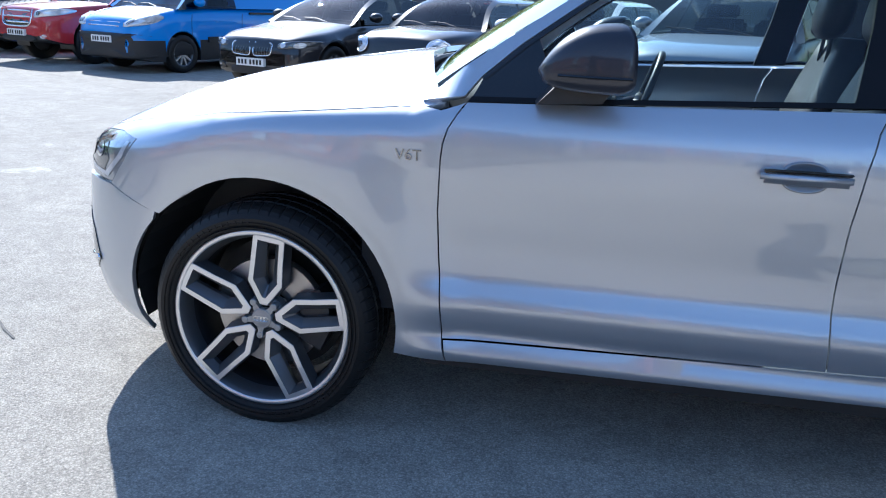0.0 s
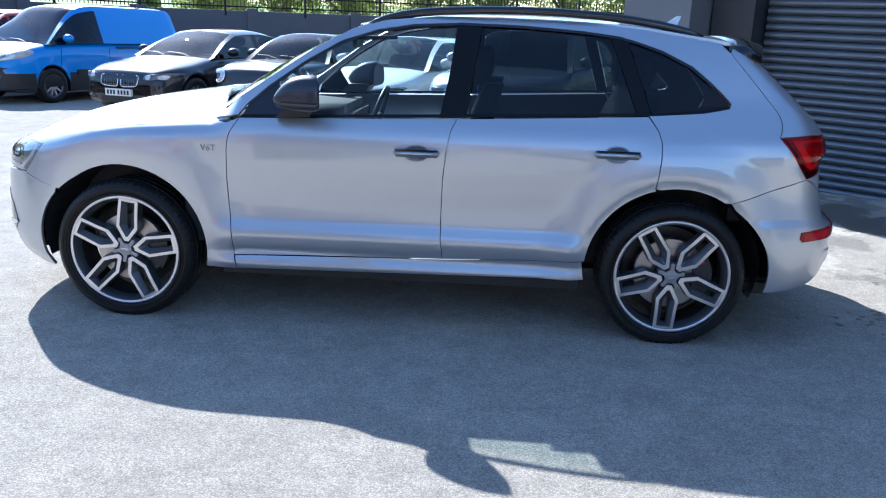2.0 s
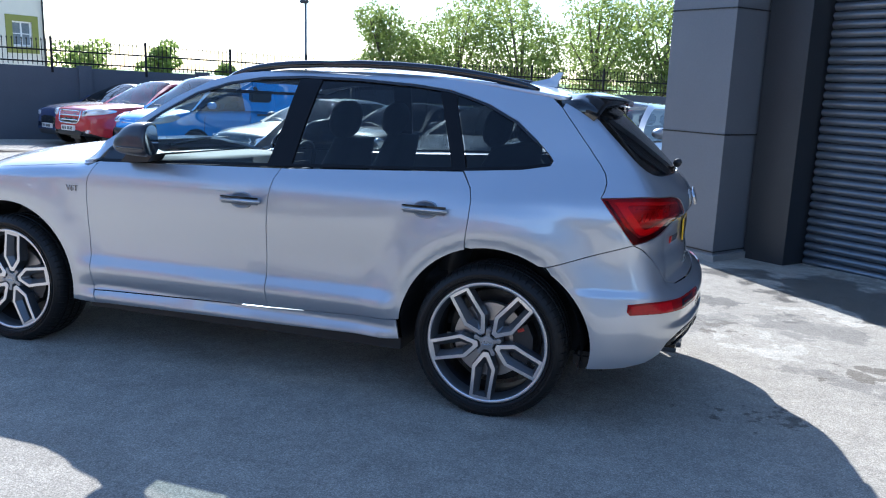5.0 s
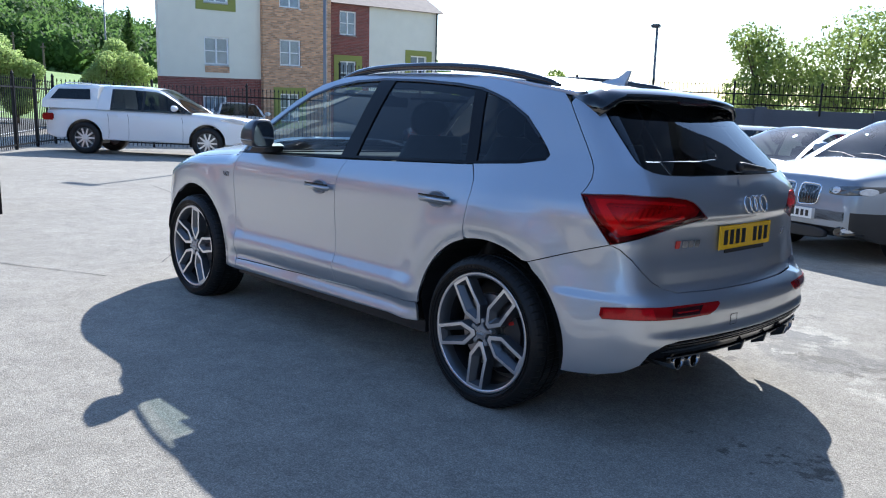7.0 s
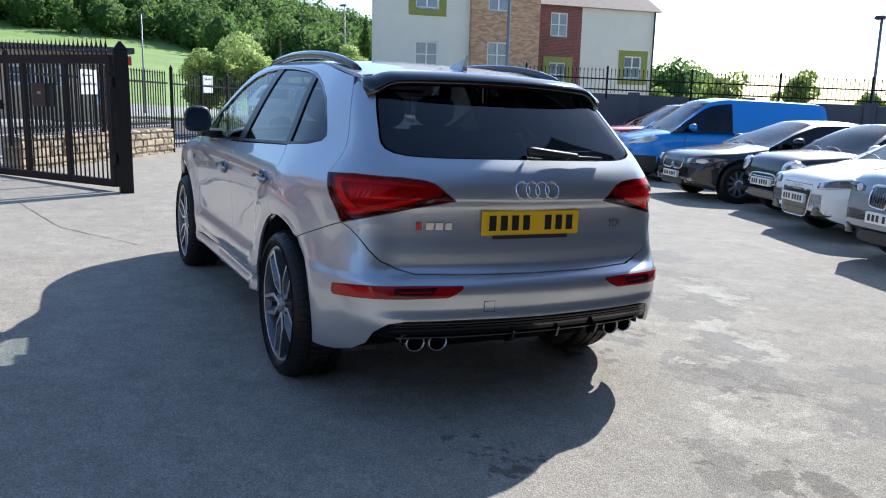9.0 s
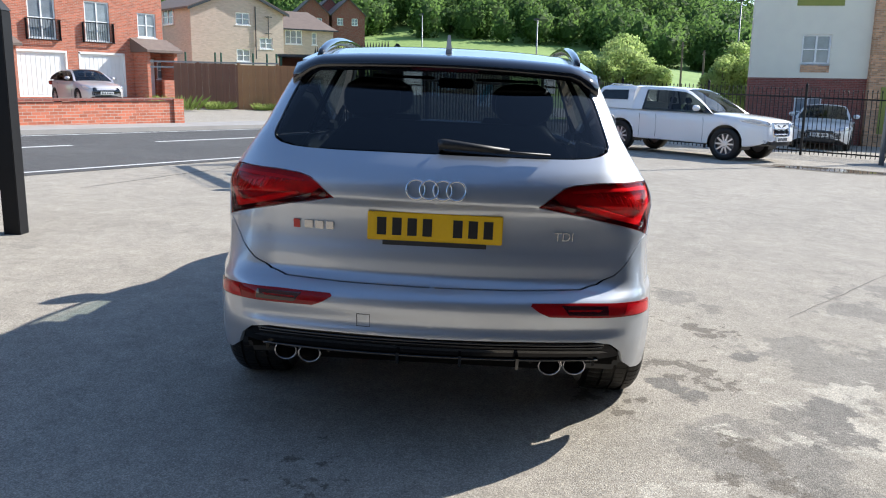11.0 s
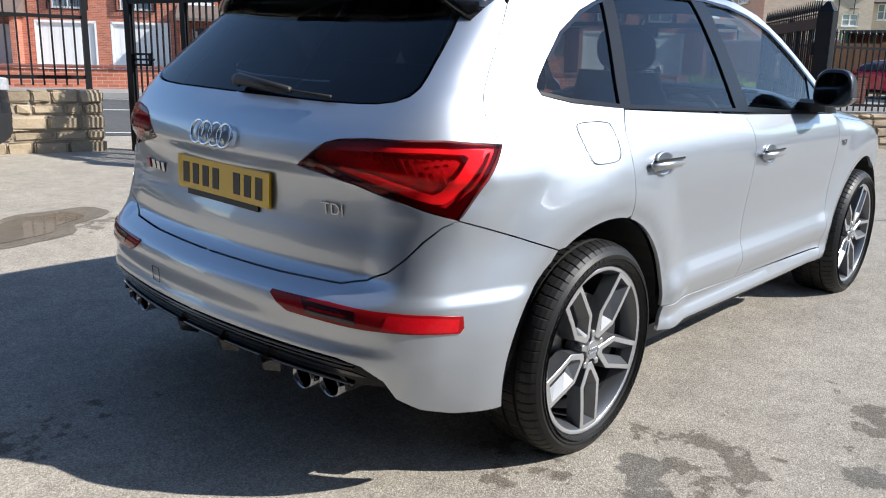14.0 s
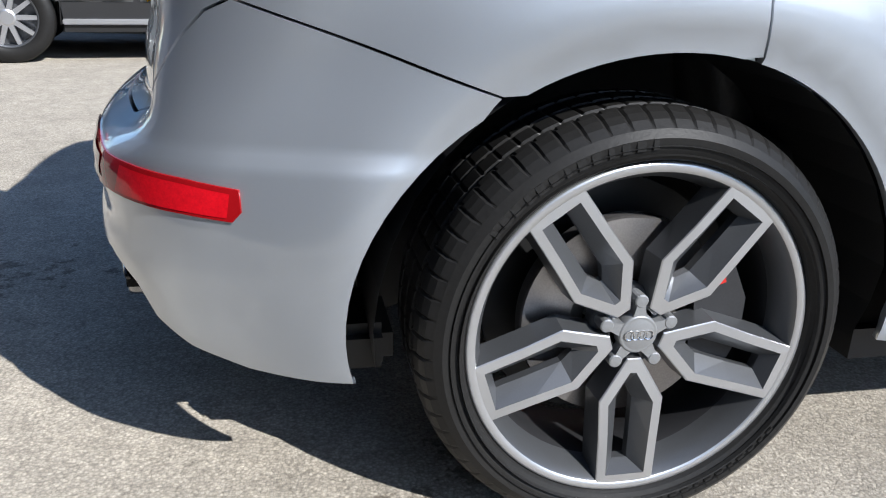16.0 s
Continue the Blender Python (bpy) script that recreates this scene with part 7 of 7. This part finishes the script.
# lower house with its eaves to the front and a hipped end
lowh = placed(tagged(new("house"), "low beige brick house with a hipped tile roof", "house"), at(-54.58, -14.25, 0, 122))
lowholes = [(0.48, 4.03, 1.33, 1.03), (2.57, 4.04, 0.41, 0.90)]
wall_block(lowh, -1.2, 4.30, -1, 5.13, 0, .3, lowholes, BEIGE)
window(lowh, *lowholes[0], .02, 2)
window(lowh, *lowholes[1], .02, 0)
bm = bmesh.new()
box(bm, -1.2, .3, -1, 4.30, 5.5, 5.13)
part("house_body", bm, BEIGE, lowh)
hip = [(-1.4, -.35, 5.08), (4.6, -.35, 5.08), (4.6, 5.85, 5.08), (-1.4, 5.85, 5.08), (-1.4, 2.75, 6.63), (3.3, 2.75, 6.63)]
mesh_part("roof", hip, [(0, 1, 5, 4), (1, 2, 5), (2, 3, 4, 5), (0, 4, 3), (0, 3, 2, 1)], ROOFTILE, lowh)
bm = bmesh.new()
box(bm, -1.4, -.42, 5.03, 4.60, -.352, 5.13)
part("gutter", bm, DARKMETAL, lowh)
for a, r in ((192.45, 150), (191.2, 160), (190.0, 152)):
    gable_house(at(6.4 + r * math.cos(radians(a)), 1 + r * math.sin(radians(a)), 0, 112), 6.0, 8, 8.2, 10.9, [(.9, 6.3, 1.1, 1.2), (3.6, 6.3, 1.1, 1.2)], "dark red brick house up the hillside", DARKBRICK)
# close-board fence in panels between posts, the older half stained darker
FENCEWOOD = material("fence_wood", (.37, .19, .085), .8, 0, 2, .25, 30, .4, .006, objects=.35)
FENCEDARK = material("stained_fence_wood", (.20, .095, .06), .8, 0, 2, .25, 30, .4, .006, objects=.3)
wf = placed(tagged(new("wooden_fence"), "brown close-board wooden fence in panels", "fence"), at(-28.4, -13.6, .1, math.degrees(math.atan2(6.9, -4.2))))
boards, first_boards = [], []
for mat in (FENCEDARK, FENCEWOOD):
    bm = bmesh.new()
    box(bm, .003, 0, -.2, .147, .025, 1.8)
    first_boards.append(part("board", bm, mat, wf))
    boards.append(first_boards[-1].data)
for k in range(6, 56):
    ob = first_boards.pop(0) if k in (6, 25) else new("board", boards[0 if k < 25 else 1])
    ob.parent = wf
    ob.location = (.15 * k, .012 * (k % 2), .02 * math.sin(k // 12 * 2.1))
for k in range(13, 56, 12):
    bm = bmesh.new()
    box(bm, .15 * k - .05, .03, -.3, .15 * k + .05, .11, 1.86, bevel=.006)
    part("fence_post", bm, FENCEDARK if k < 25 else FENCEWOOD, wf)
    bm = bmesh.new()
    box(bm, .15 * k - .06, -.012, -.2, .15 * k + .06, -.002, 1.80)
    part("cover_strip", bm, FENCEDARK if k < 25 else FENCEWOOD, wf)
# green posts with wires behind it
GREENPOST = material("green_post_paint", (.03, .10, .06), .5, 0, 6, .2, 90)
gf = placed(tagged(new("wire_fence"), "green steel posts with pale rails behind the boards", "fence"), at(-32.0, -13.39, 0, math.degrees(math.atan2(4.15, -1.15))))
for u in (0, 1.35, 1.62, 3.1, 3.75, 4.2):
    bm = bmesh.new()
    tube(bm, [(u, 0, -.2), (u, 0, 2.5)], .045, 6)
    part("post", bm, GREENPOST, gf)
for z in (1.75, 2.0):
    bm = bmesh.new()
    box(bm, -1.6, -.06, z, 4.3, -.045, z + .07)
    part("rail", bm, CAPGREY, gf)
# open-fronted shed with a flat felt roof
sh = placed(tagged(new("open_shed"), "low dark timber shed with a flat felt roof", "shed"), at(-33.9, -9.35, 0, math.degrees(math.atan2(2.1, -.42))))
bm = bmesh.new()
box(bm, -.2, -.25, 2.52, 2.5, 1.9, 2.64, bevel=.01)
part("roof", bm, DARKMETAL, sh)
for u in (0, 1.1, 2.2):
    bm = bmesh.new()
    box(bm, u, -.1, -.3, u + .09, -.01, 2.52)
    part("post", bm, GREENPOST, sh)
bm = bmesh.new()
box(bm, 0, 1.7, -.3, 2.3, 1.76, 2.52), box(bm, -.06, 0, -.3, 0, 1.7, 2.52), box(bm, 2.3, 0, -.3, 2.36, 1.7, 2.52)
part("shed_wall", bm, FENCEDARK, sh)
# flat-roofed building behind the street
low = placed(tagged(new("low_building"), "single-storey yellow brick building with a flat roof", "building"), at(-28.4, -3.6, 0, 93))
YBRICK = material("yellow_brick", (.54, .42, .27), .85, 0, 3, .2, 30, .3, .005)
lh = [(.9, 1.3, 1.0, .7), (2.45, 1.3, .6, .7)]
wall_block(low, 0, 5.0, -.5, 2.55, 0, .3, lh, YBRICK)
for q in lh:
    window(low, *q, .02, 1)
for k in range(6):
    bm = bmesh.new()
    box(bm, 1.93 + .085 * k, -.05, .95, 1.93 + .085 * k + .05, -.02, 1.95)
    part("white_slat", bm, UPVC, low)
bm = bmesh.new()
box(bm, 3.9, -.03, .55, 4.65, -.002, 1.55)
poster = part("poster", bm, UPVC, low, "white and teal poster board")
TEAL = material("teal_print", (.10, .35, .42), .5, 0, 4, .1, 60)
bm = bmesh.new()
prism(bm, [(3.95, .9), (4.15, .7), (4.6, 1.3), (4.6, 1.5), (4.4, 1.5)], -.036, -.031, lambda u, v, h: (u, h, v))
part("poster_print", bm, TEAL, poster)
bm = bmesh.new()
box(bm, 0, .3, -.5, 5.0, 6, 2.55)
part("rear_volume", bm, YBRICK, low)
bm = bmesh.new()
box(bm, -.4, -.5, 2.55, 5.4, 6.3, 2.78)
part("roof", bm, DARKMETAL, low)
bm = bmesh.new()
box(bm, 4.75, -.62, 2.1, 5.25, -.55, 2.45)
part("sign_board", bm, REDPAINT, low)

# ---- trees ----
LEAF = leaf_material("leaves", (.10, .16, .04), (.23, .28, .08))
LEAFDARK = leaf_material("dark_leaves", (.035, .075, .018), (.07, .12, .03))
LEAFHILL = leaf_material("hill_leaves", (.036, .082, .022), (.105, .175, .045))
for nd in LEAFHILL.node_tree.nodes:
    if nd.type == "TEX_NOISE":
        nd.inputs["Scale"].default_value = .09 if nd.inputs["Scale"].default_value < 2 else .5
BARK = material("bark", (.13, .10, .075), .9, 0, 6, .3, 40, .5, .01)


def leaf_cloud(blobs, n, size, seed):
    """Leaf quads on and in a set of blobs (centre, radii)."""
    rnd = np.random.RandomState(seed)
    V, F, N = [], [], []
    vol = np.array([b[3] * b[4] * b[5] for b in blobs]) ** .8
    cnt = (n * vol / vol.sum()).astype(int)
    for b, c in zip(blobs, cnt):
        d = rnd.normal(size=(c, 3))
        d /= np.linalg.norm(d, axis=1, keepdims=True)
        r = rnd.uniform(.35, 1.0, (c, 1)) ** .45
        p = np.array(b[:3]) + d * r * np.array(b[3:6]) * (1 + .16 * np.sin(5 * d[:, :1] + 3) * np.sin(4 * d[:, 1:2]))
        a = rnd.normal(size=(c, 3)) + d * .4
        a /= np.linalg.norm(a, axis=1, keepdims=True)
        a *= np.where((a * d).sum(1, keepdims=True) < 0, -1, 1)
        u = np.cross(a, rnd.normal(size=(c, 3)))
        u /= np.linalg.norm(u, axis=1, keepdims=True)
        w = np.cross(a, u)
        s = size * rnd.uniform(.6, 1.3, (c, 1))
        base = len(V)
        q = np.stack([p - u * s, p - w * s * .55, p + u * s, p + w * s * .55], 1).reshape(-1, 3)
        V += [tuple(v) for v in q]
        nrm = d + a * .7
        N += [tuple(v) for v in np.repeat(nrm / np.linalg.norm(nrm, axis=1, keepdims=True), 4, 0)]
        F += [(base + 4 * i, base + 4 * i + 1, base + 4 * i + 2, base + 4 * i + 3) for i in range(c)]
    return V, F, N


def tree(x, y, h, r, seed, mat=LEAF, n=2600, size=.13, label="leafy green tree behind the yard wall", slim=1.0):
    rnd = random.Random(seed)
    t = placed(tagged(new("tree"), label, "tree", "trees round the yard"), at(x, y))
    bm = bmesh.new()
    tube(bm, [(0, 0, -.3), (.05, 0, h * .25), (rnd.uniform(-.2, .2), rnd.uniform(-.2, .2), h * .55), (0, 0, h * .85)], [h * .028, h * .022, h * .015, h * .004], 8)
    part("trunk", bm, BARK, t, smooth=True)
    blobs = []
    for k in range(13):
        a, zz = rnd.uniform(0, 6.28), h * (.24 + .66 * (k + rnd.random()) / 13)
        rr = r * rnd.uniform(.25, .75) * (1.15 - abs(zz / h - .55))
        c = (rr * math.cos(a), rr * math.sin(a), zz)
        s = r * rnd.uniform(.34, .55)
        blobs.append((*c, s, s, s * .8 * slim))
        bm = bmesh.new()
        tube(bm, [(0, 0, h * .3), (c[0] * .5, c[1] * .5, (h * .3 + zz) / 2 + .1), c], [h * .012, h * .008, h * .003], 5)
        part("limb", bm, BARK, t)
    blobs.append((0, 0, h * .60, r * .62, r * .62, h * .34))
    V, F, nrm = leaf_cloud(blobs, n, size, seed)
    mesh_part("crown", V, F, mat, t, normals=nrm)
    return t


for k, (x, y, h, r) in enumerate(((-11.6, 33.5, 6.4, 2.0), (-8.6, 35, 6.8, 2.7), (-5.2, 34.5, 6.6, 2.8), (-1.8, 36, 7.4, 3.0), (1.6, 34.5, 7.2, 2.8), (5, 36, 7.8, 3.2), (8.5, 35, 7.5, 3.0), (12, 36, 7.8, 3.0))):
    tree(x, y, h, r, 10 + k, n=9000, size=.09)
for k, (x, y, h, r) in enumerate(((-42.5, 47.3, 4.9, 2.3), (-38.4, 51.4, 5.4, 1.5), (-34, 54.3, 4.0, 1.4), (-26, 60, 4.2, 1.4), (-48, 46, 3.8, 1.6), (-20, 64, 4.4, 1.6))):
    tree(x, y, h, r, 30 + k, n=1500, size=.22, label="small distant tree beyond the yard wall")
for k, (x, y, h, r, sl) in enumerate(((-58, -3.5, 3.4, 1.5, 1.0), (-60, -7, 3.6, 1.4, 1.0), (-55, -17, 4.5, 2.6, 1.0), (-62, -23, 5, 3, 1.0), (-58, -12, 4.2, 2.4, 1.0))):
    tree(x, y, h, r, 40 + k, n=6000, size=.16, label="bright green bush at the field's edge", slim=sl)
LEAFPALE = leaf_material("pale_leaves", (.20, .30, .08), (.34, .42, .15))
for x, y, h, r, k in ((-37.6, 7.7, 4.6, 1.9, 61), (-36.5, 9.1, 3.6, 1.3, 62), (-37.0, 6.0, 3.4, 1.3, 63)):
    tree(x, y, h, r, k, LEAFPALE, n=14000, size=.075, label="feathery pale green tree beyond the railings")
for x, y, h, r, k in ((-33.2, 13.4, 3.7, 1.2, 64), (-33.2, 11.9, 3.6, 1.0, 65), (-34.4, 12.8, 4.4, .9, 66)):
    tree(x, y, h, r, k, LEAFPALE, n=9000, size=.07, label="bright green bush at the field's edge")


def conifer(x, y, h, r, seed):
    rnd = random.Random(seed)
    t = placed(tagged(new("conifer"), "tall dark green conifer by the flats", "tree"), at(x, y))
    bm = bmesh.new()
    tube(bm, [(0, 0, -.3), (0, 0, h * .5), (0, 0, h * .97)], [.14, .09, .015], 8)
    part("trunk", bm, BARK, t)
    blobs = []
    for k in range(46):
        f = (k + .5) / 46
        a, q = k * 2.4, r * (1 - f) ** .9 * rnd.uniform(.55, 1.0)
        blobs.append((q * .6 * math.cos(a), q * .6 * math.sin(a), h * (.10 + .88 * f), q * .62 + .05, q * .62 + .05, .28))
    V, F, nrm = leaf_cloud(blobs, 9000, .09, seed)
    mesh_part("crown", V, F, LEAFDARK, t, normals=nrm)


conifer(-39.1, 15.8, 6.3, 1.25, 60)


def utility_pole(x, y, h):
    p = placed(tagged(new("utility_pole"), "thin dark wooden pole on the field", "pole", "poles on the field"), at(x, y))
    bm = bmesh.new()
    tube(bm, [(0, 0, -.3), (0, 0, h)], [.11, .07], 8)
    part("shaft", bm, BARK, p)
    bm = bmesh.new()
    box(bm, -.45, -.05, h - .35, .45, .05, h - .25)
    part("cross_arm", bm, BARK, p)


utility_pole(-65.8, 18.1, 6.1)
utility_pole(-60.4, 18.5, 5.2)
# woods on the hill
rnd = np.random.RandomState(3)
blobs = []
for k in range(1500):
    a = radians(rnd.uniform(135, 238))
    rr = rnd.uniform(228 + 38 * float(ss(165, 173, np.array(math.degrees(a)))), 450)
    x, y = rr * math.cos(a), rr * math.sin(a)
    z = float(ground_z(np.array(x), np.array(y)))
    s = rnd.uniform(4, 7.5)
    blobs.append((x, y, z + s * .9, s, s, s * 1.15))
V, F, nrm = leaf_cloud(blobs, 520000, .72, 5)
tagged(mesh_part("hill_woods", V, F, LEAFHILL, normals=nrm), "dense green woodland on the hillside", "woods", kind="stuff")
# dark cores added inside the same woods, as the shade between the crowns
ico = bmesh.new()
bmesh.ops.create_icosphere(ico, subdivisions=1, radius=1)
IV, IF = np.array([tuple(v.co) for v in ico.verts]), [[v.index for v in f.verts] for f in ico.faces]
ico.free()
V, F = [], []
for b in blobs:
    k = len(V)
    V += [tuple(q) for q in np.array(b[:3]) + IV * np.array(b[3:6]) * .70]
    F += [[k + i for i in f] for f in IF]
tagged(mesh_part("wood_thicket", V, F, LEAFDARK), "dark cores added as shade inside the hillside woods", "woods", kind="stuff")
# street lamps
GALV = material("galvanised_steel", (.20, .21, .22), .5, .5, 4, .15, 60)
def street_lamp(x, y, h, arm, rz):
    l = placed(tagged(new("street_lamp"), "grey steel street lamp", "lamp", "street lamps"), at(x, y, 0, rz))
    bm = bmesh.new()
    tube(bm, [(0, 0, -.2), (0, 0, 1.2), (0, 0, h)], [.065, .05, .038], 10)
    part("pole", bm, GALV, l, smooth=True)
    bm = bmesh.new()
    box(bm, -.10, -.11, h - .03, arm, .11, h + .08, bevel=.03)
    part("lamp_head", bm, DARKMETAL, l)


street_lamp(-8.75, 19.35, 4.35, .18, 200)
street_lamp(-13.72, 10.26, 8, .6, 200)
street_lamp(-43.36, 3.9, 5.6, .35, 200)
street_lamp(-38.6, 14.3, 6.6, .35, 200)
street_lamp(-60, -4, 7, .6, 200)


# ---- marks on the yard ----
def flat_patch(bm, x, y, rx, ry, seed, lift, n=22, rough=.35, rz=0.0):
    rnd = random.Random(seed)
    ph = [rnd.uniform(0, 6.28) for _ in range(5)]
    vs = []
    for k in range(n):
        a = 2 * math.pi * k / n
        r = 1 + rough * (.5 * math.sin(2 * a + ph[0]) + .35 * math.sin(3 * a + ph[1]) + .3 * math.sin(5 * a + ph[2]) + .2 * math.sin(8 * a + ph[3]))
        u, v = rx * r * math.cos(a), ry * r * math.sin(a)
        px, py = x + u * math.cos(rz) - v * math.sin(rz), y + u * math.sin(rz) + v * math.cos(rz)
        vs.append(bm.verts.new((px, py, -SLOPE * py + lift)))
    bm.faces.new(vs)


WATER = material("puddle_water", (.20, .165, .12), .03, 0, 3, .2, 20, spec=.5)
DAMP = ground_material("damp_concrete", (.19, .165, .13), .2, .8)
for k, (x, y, rx, ry, rz) in enumerate(((-11.3, 8.3, 1.5, .42, 1.1), (3.1, -3.35, .55, .26, .5))):
    bm = bmesh.new()
    flat_patch(bm, x, y, rx * 1.35, ry * 1.5, 70 + k, .004, 40, .3, rz)
    d = tagged(part("damp_rim", bm, DAMP), "damp dark rim of a puddle", "stain", kind="stuff")
    bm = bmesh.new()
    flat_patch(bm, x, y, rx, ry, 70 + k, .008, 40, .3, rz)
    tagged(part("puddle", bm, WATER), "shallow rain puddle on the yard", "puddle", kind="structure")
# cracks and joints
CRACK = material("crack_dirt", (.13, .12, .105), .95, 0, 20, .3, 90)


def crack(pts, w, seed):
    rnd = random.Random(seed)
    V, F = [], []
    path = []
    for (x0, y0), (x1, y1) in zip(pts, pts[1:]):
        k = max(2, int(math.hypot(x1 - x0, y1 - y0) / .12))
        path += [(x0 + (x1 - x0) * i / k, y0 + (y1 - y0) * i / k) for i in range(k)]
    path.append(pts[-1])
    for i, (x, y) in enumerate(path):
        a, b = path[max(i - 1, 0)], path[min(i + 1, len(path) - 1)]
        d = Vector((b[0] - a[0], b[1] - a[1])).normalized()
        o = rnd.gauss(0, .005)
        ww = w * rnd.uniform(.4, 1.3)
        for sg in (-1, 1):
            px, py = x - d.y * (o + sg * ww), y + d.x * (o + sg * ww)
            V.append((px, py, -SLOPE * py + .004))
    F = [(2 * i, 2 * i + 1, 2 * i + 3, 2 * i + 2) for i in range(len(path) - 1)]
    tagged(mesh_part("crack", V, F, CRACK), "dark crack in the worn concrete", "crack", kind="structure")


crack([(1.4, 2.3), (-.5, 4.0)], .004, 7)
crack([(-.5, 4.0), (-4, 6.15), (-11, 10.4)], .004, 8)
crack([(-1.2, -.6), (-4, 1.5), (-7.5, 2.2)], .006, 3)
crack([(-4.0, -2.2), (-2.0, -1.8), (-.9, -1.2)], .006, 4)
crack([(-9, 4.5), (-4, 7.6), (-1, 9)], .005, 5)
crack([(-3.0, -4.6), (-6.4, -3.6), (-8.6, -2.9)], .010, 6)

# ---- small things ----
# white notices on the railings
def notice(x, y, z, rz):
    sg = placed(tagged(new("notice_board"), "white customer parking notice on the railings", "sign", "parking notices"), at(x, y, z, rz) @ pose(0, -.06, 0))
    bm = bmesh.new()
    box(bm, -.30, -.008, -.22, .30, .008, .22, bevel=.003)
    part("board", bm, PLATE_W, sg)
    lettering("notice_text", "Customer Parking", .075, pose(0, -.010, -.03, 90, 0, 0), INK, sg, .002)
    bm = bmesh.new()
    box(bm, -.12, -.011, .11, .20, -.009, .128)
    part("notice_bar", bm, INK, sg)
    bm = bmesh.new()
    lathe(bm, [(.024, -.011), (.024, -.009)], 14, "y", cap=True)
    bmesh.ops.translate(bm, vec=(-.17, 0, .12), verts=bm.verts)
    part("notice_mark", bm, INK, sg)


notice(-15.40, 2.14, 1.58, 146)
notice(-9.55, -1.08, 1.45, 147.6)
# parked cars over the street
c = loft_car("small silver hatchback on the drive", (.55, .52, .52), **HATCH, glass=(1.35, 2.4, 3.2), lamp_h=.70, metal=.5)
c.matrix_world = at(-26.1, -14.6, .09, -133)
c = loft_car("red hatchback beside the wooden fence", (.55, .02, .03), **HATCH, glass=(1.35, 2.4, 3.2))
c.matrix_world = at(-32.3, -5.3, .05, -22)
c = loft_car("dark people carrier before a garage", (.03, .025, .025), **SUV, glass=(1.3, 2.5, 3.5))
c.matrix_world = at(-14.3, -19.1, .09, -126)


def wheelie_bin(x, y, rz):
    b = placed(tagged(new("wheelie_bin"), "dark grey plastic wheelie bin", "bin", "bins by the houses"), at(x, y, .07, rz))
    bm = bmesh.new()
    prism(bm, [(-.24, .06), (.24, .06), (.29, 1.0), (-.29, 1.0)], -.27, .27, lambda u, v, h: (u, h * (.85 + .15 * v), v))
    part("bin_body", bm, PLASTIC, b)
    bm = bmesh.new()
    box(bm, -.31, -.32, 1.0, .31, .30, 1.07, bevel=.02)
    part("lid", bm, PLASTIC, b)
    for sx in (-.24, .24):
        bm = bmesh.new()
        lathe(bm, [(.1, -.03), (.1, .03)], 14, "x", cap=True)
        bmesh.ops.translate(bm, vec=(sx, .26, .1), verts=bm.verts)
        part("wheel", bm, RUBBER, b)


wheelie_bin(-18.2, -16.1, 215)
# brick gate pier by the fence
bp = placed(tagged(new("brick_pier"), "short red brick gate pier", "pier"), at(-22.7, -5.5, 0, 20))
bm = bmesh.new()
box(bm, -.25, -.25, -.2, .25, .25, .85)
part("pier_body", bm, BRICKMAT, bp)
bm = bmesh.new()
box(bm, -.3, -.3, .85, .3, .3, .92)
part("pier_cap", bm, DARKBRICK, bp)


def weed_clump(x, y, z, r, seed):
    """A tuft of weeds: thin blades fanning out of the ground."""
    rnd = random.Random(seed)
    t = placed(tagged(new("weed_clump"), "tuft of green weeds at the wall's foot", "weeds"), at(x, y, z))
    V, F = [], []
    for k in range(260):
        a, q = rnd.uniform(0, 6.28), r * rnd.random() ** .6
        h = rnd.uniform(.25, .6) * r * 1.2
        bx, by = q * math.cos(a), q * math.sin(a)
        tx, ty = bx * 1.5 + rnd.uniform(-.08, .08), by * 1.5 + rnd.uniform(-.08, .08)
        d = rnd.uniform(.012, .03)
        i = len(V)
        V += [(bx - d, by, 0), (bx + d, by, 0), ((bx + tx) / 2 + d, (by + ty) / 2, h * .7), (tx, ty, h), ((bx + tx) / 2 - d, (by + ty) / 2, h * .7)]
        F.append((i, i + 1, i + 2, i + 3, i + 4))
    mesh_part("leaves", V, F, LEAF, t)


weed_clump(-26.2, -11.75, .03, .9, 3)
weed_clump(-28.9, -10.9, .03, .55, 4)
weed_clump(-30.3, -9.2, .03, .5, 5)
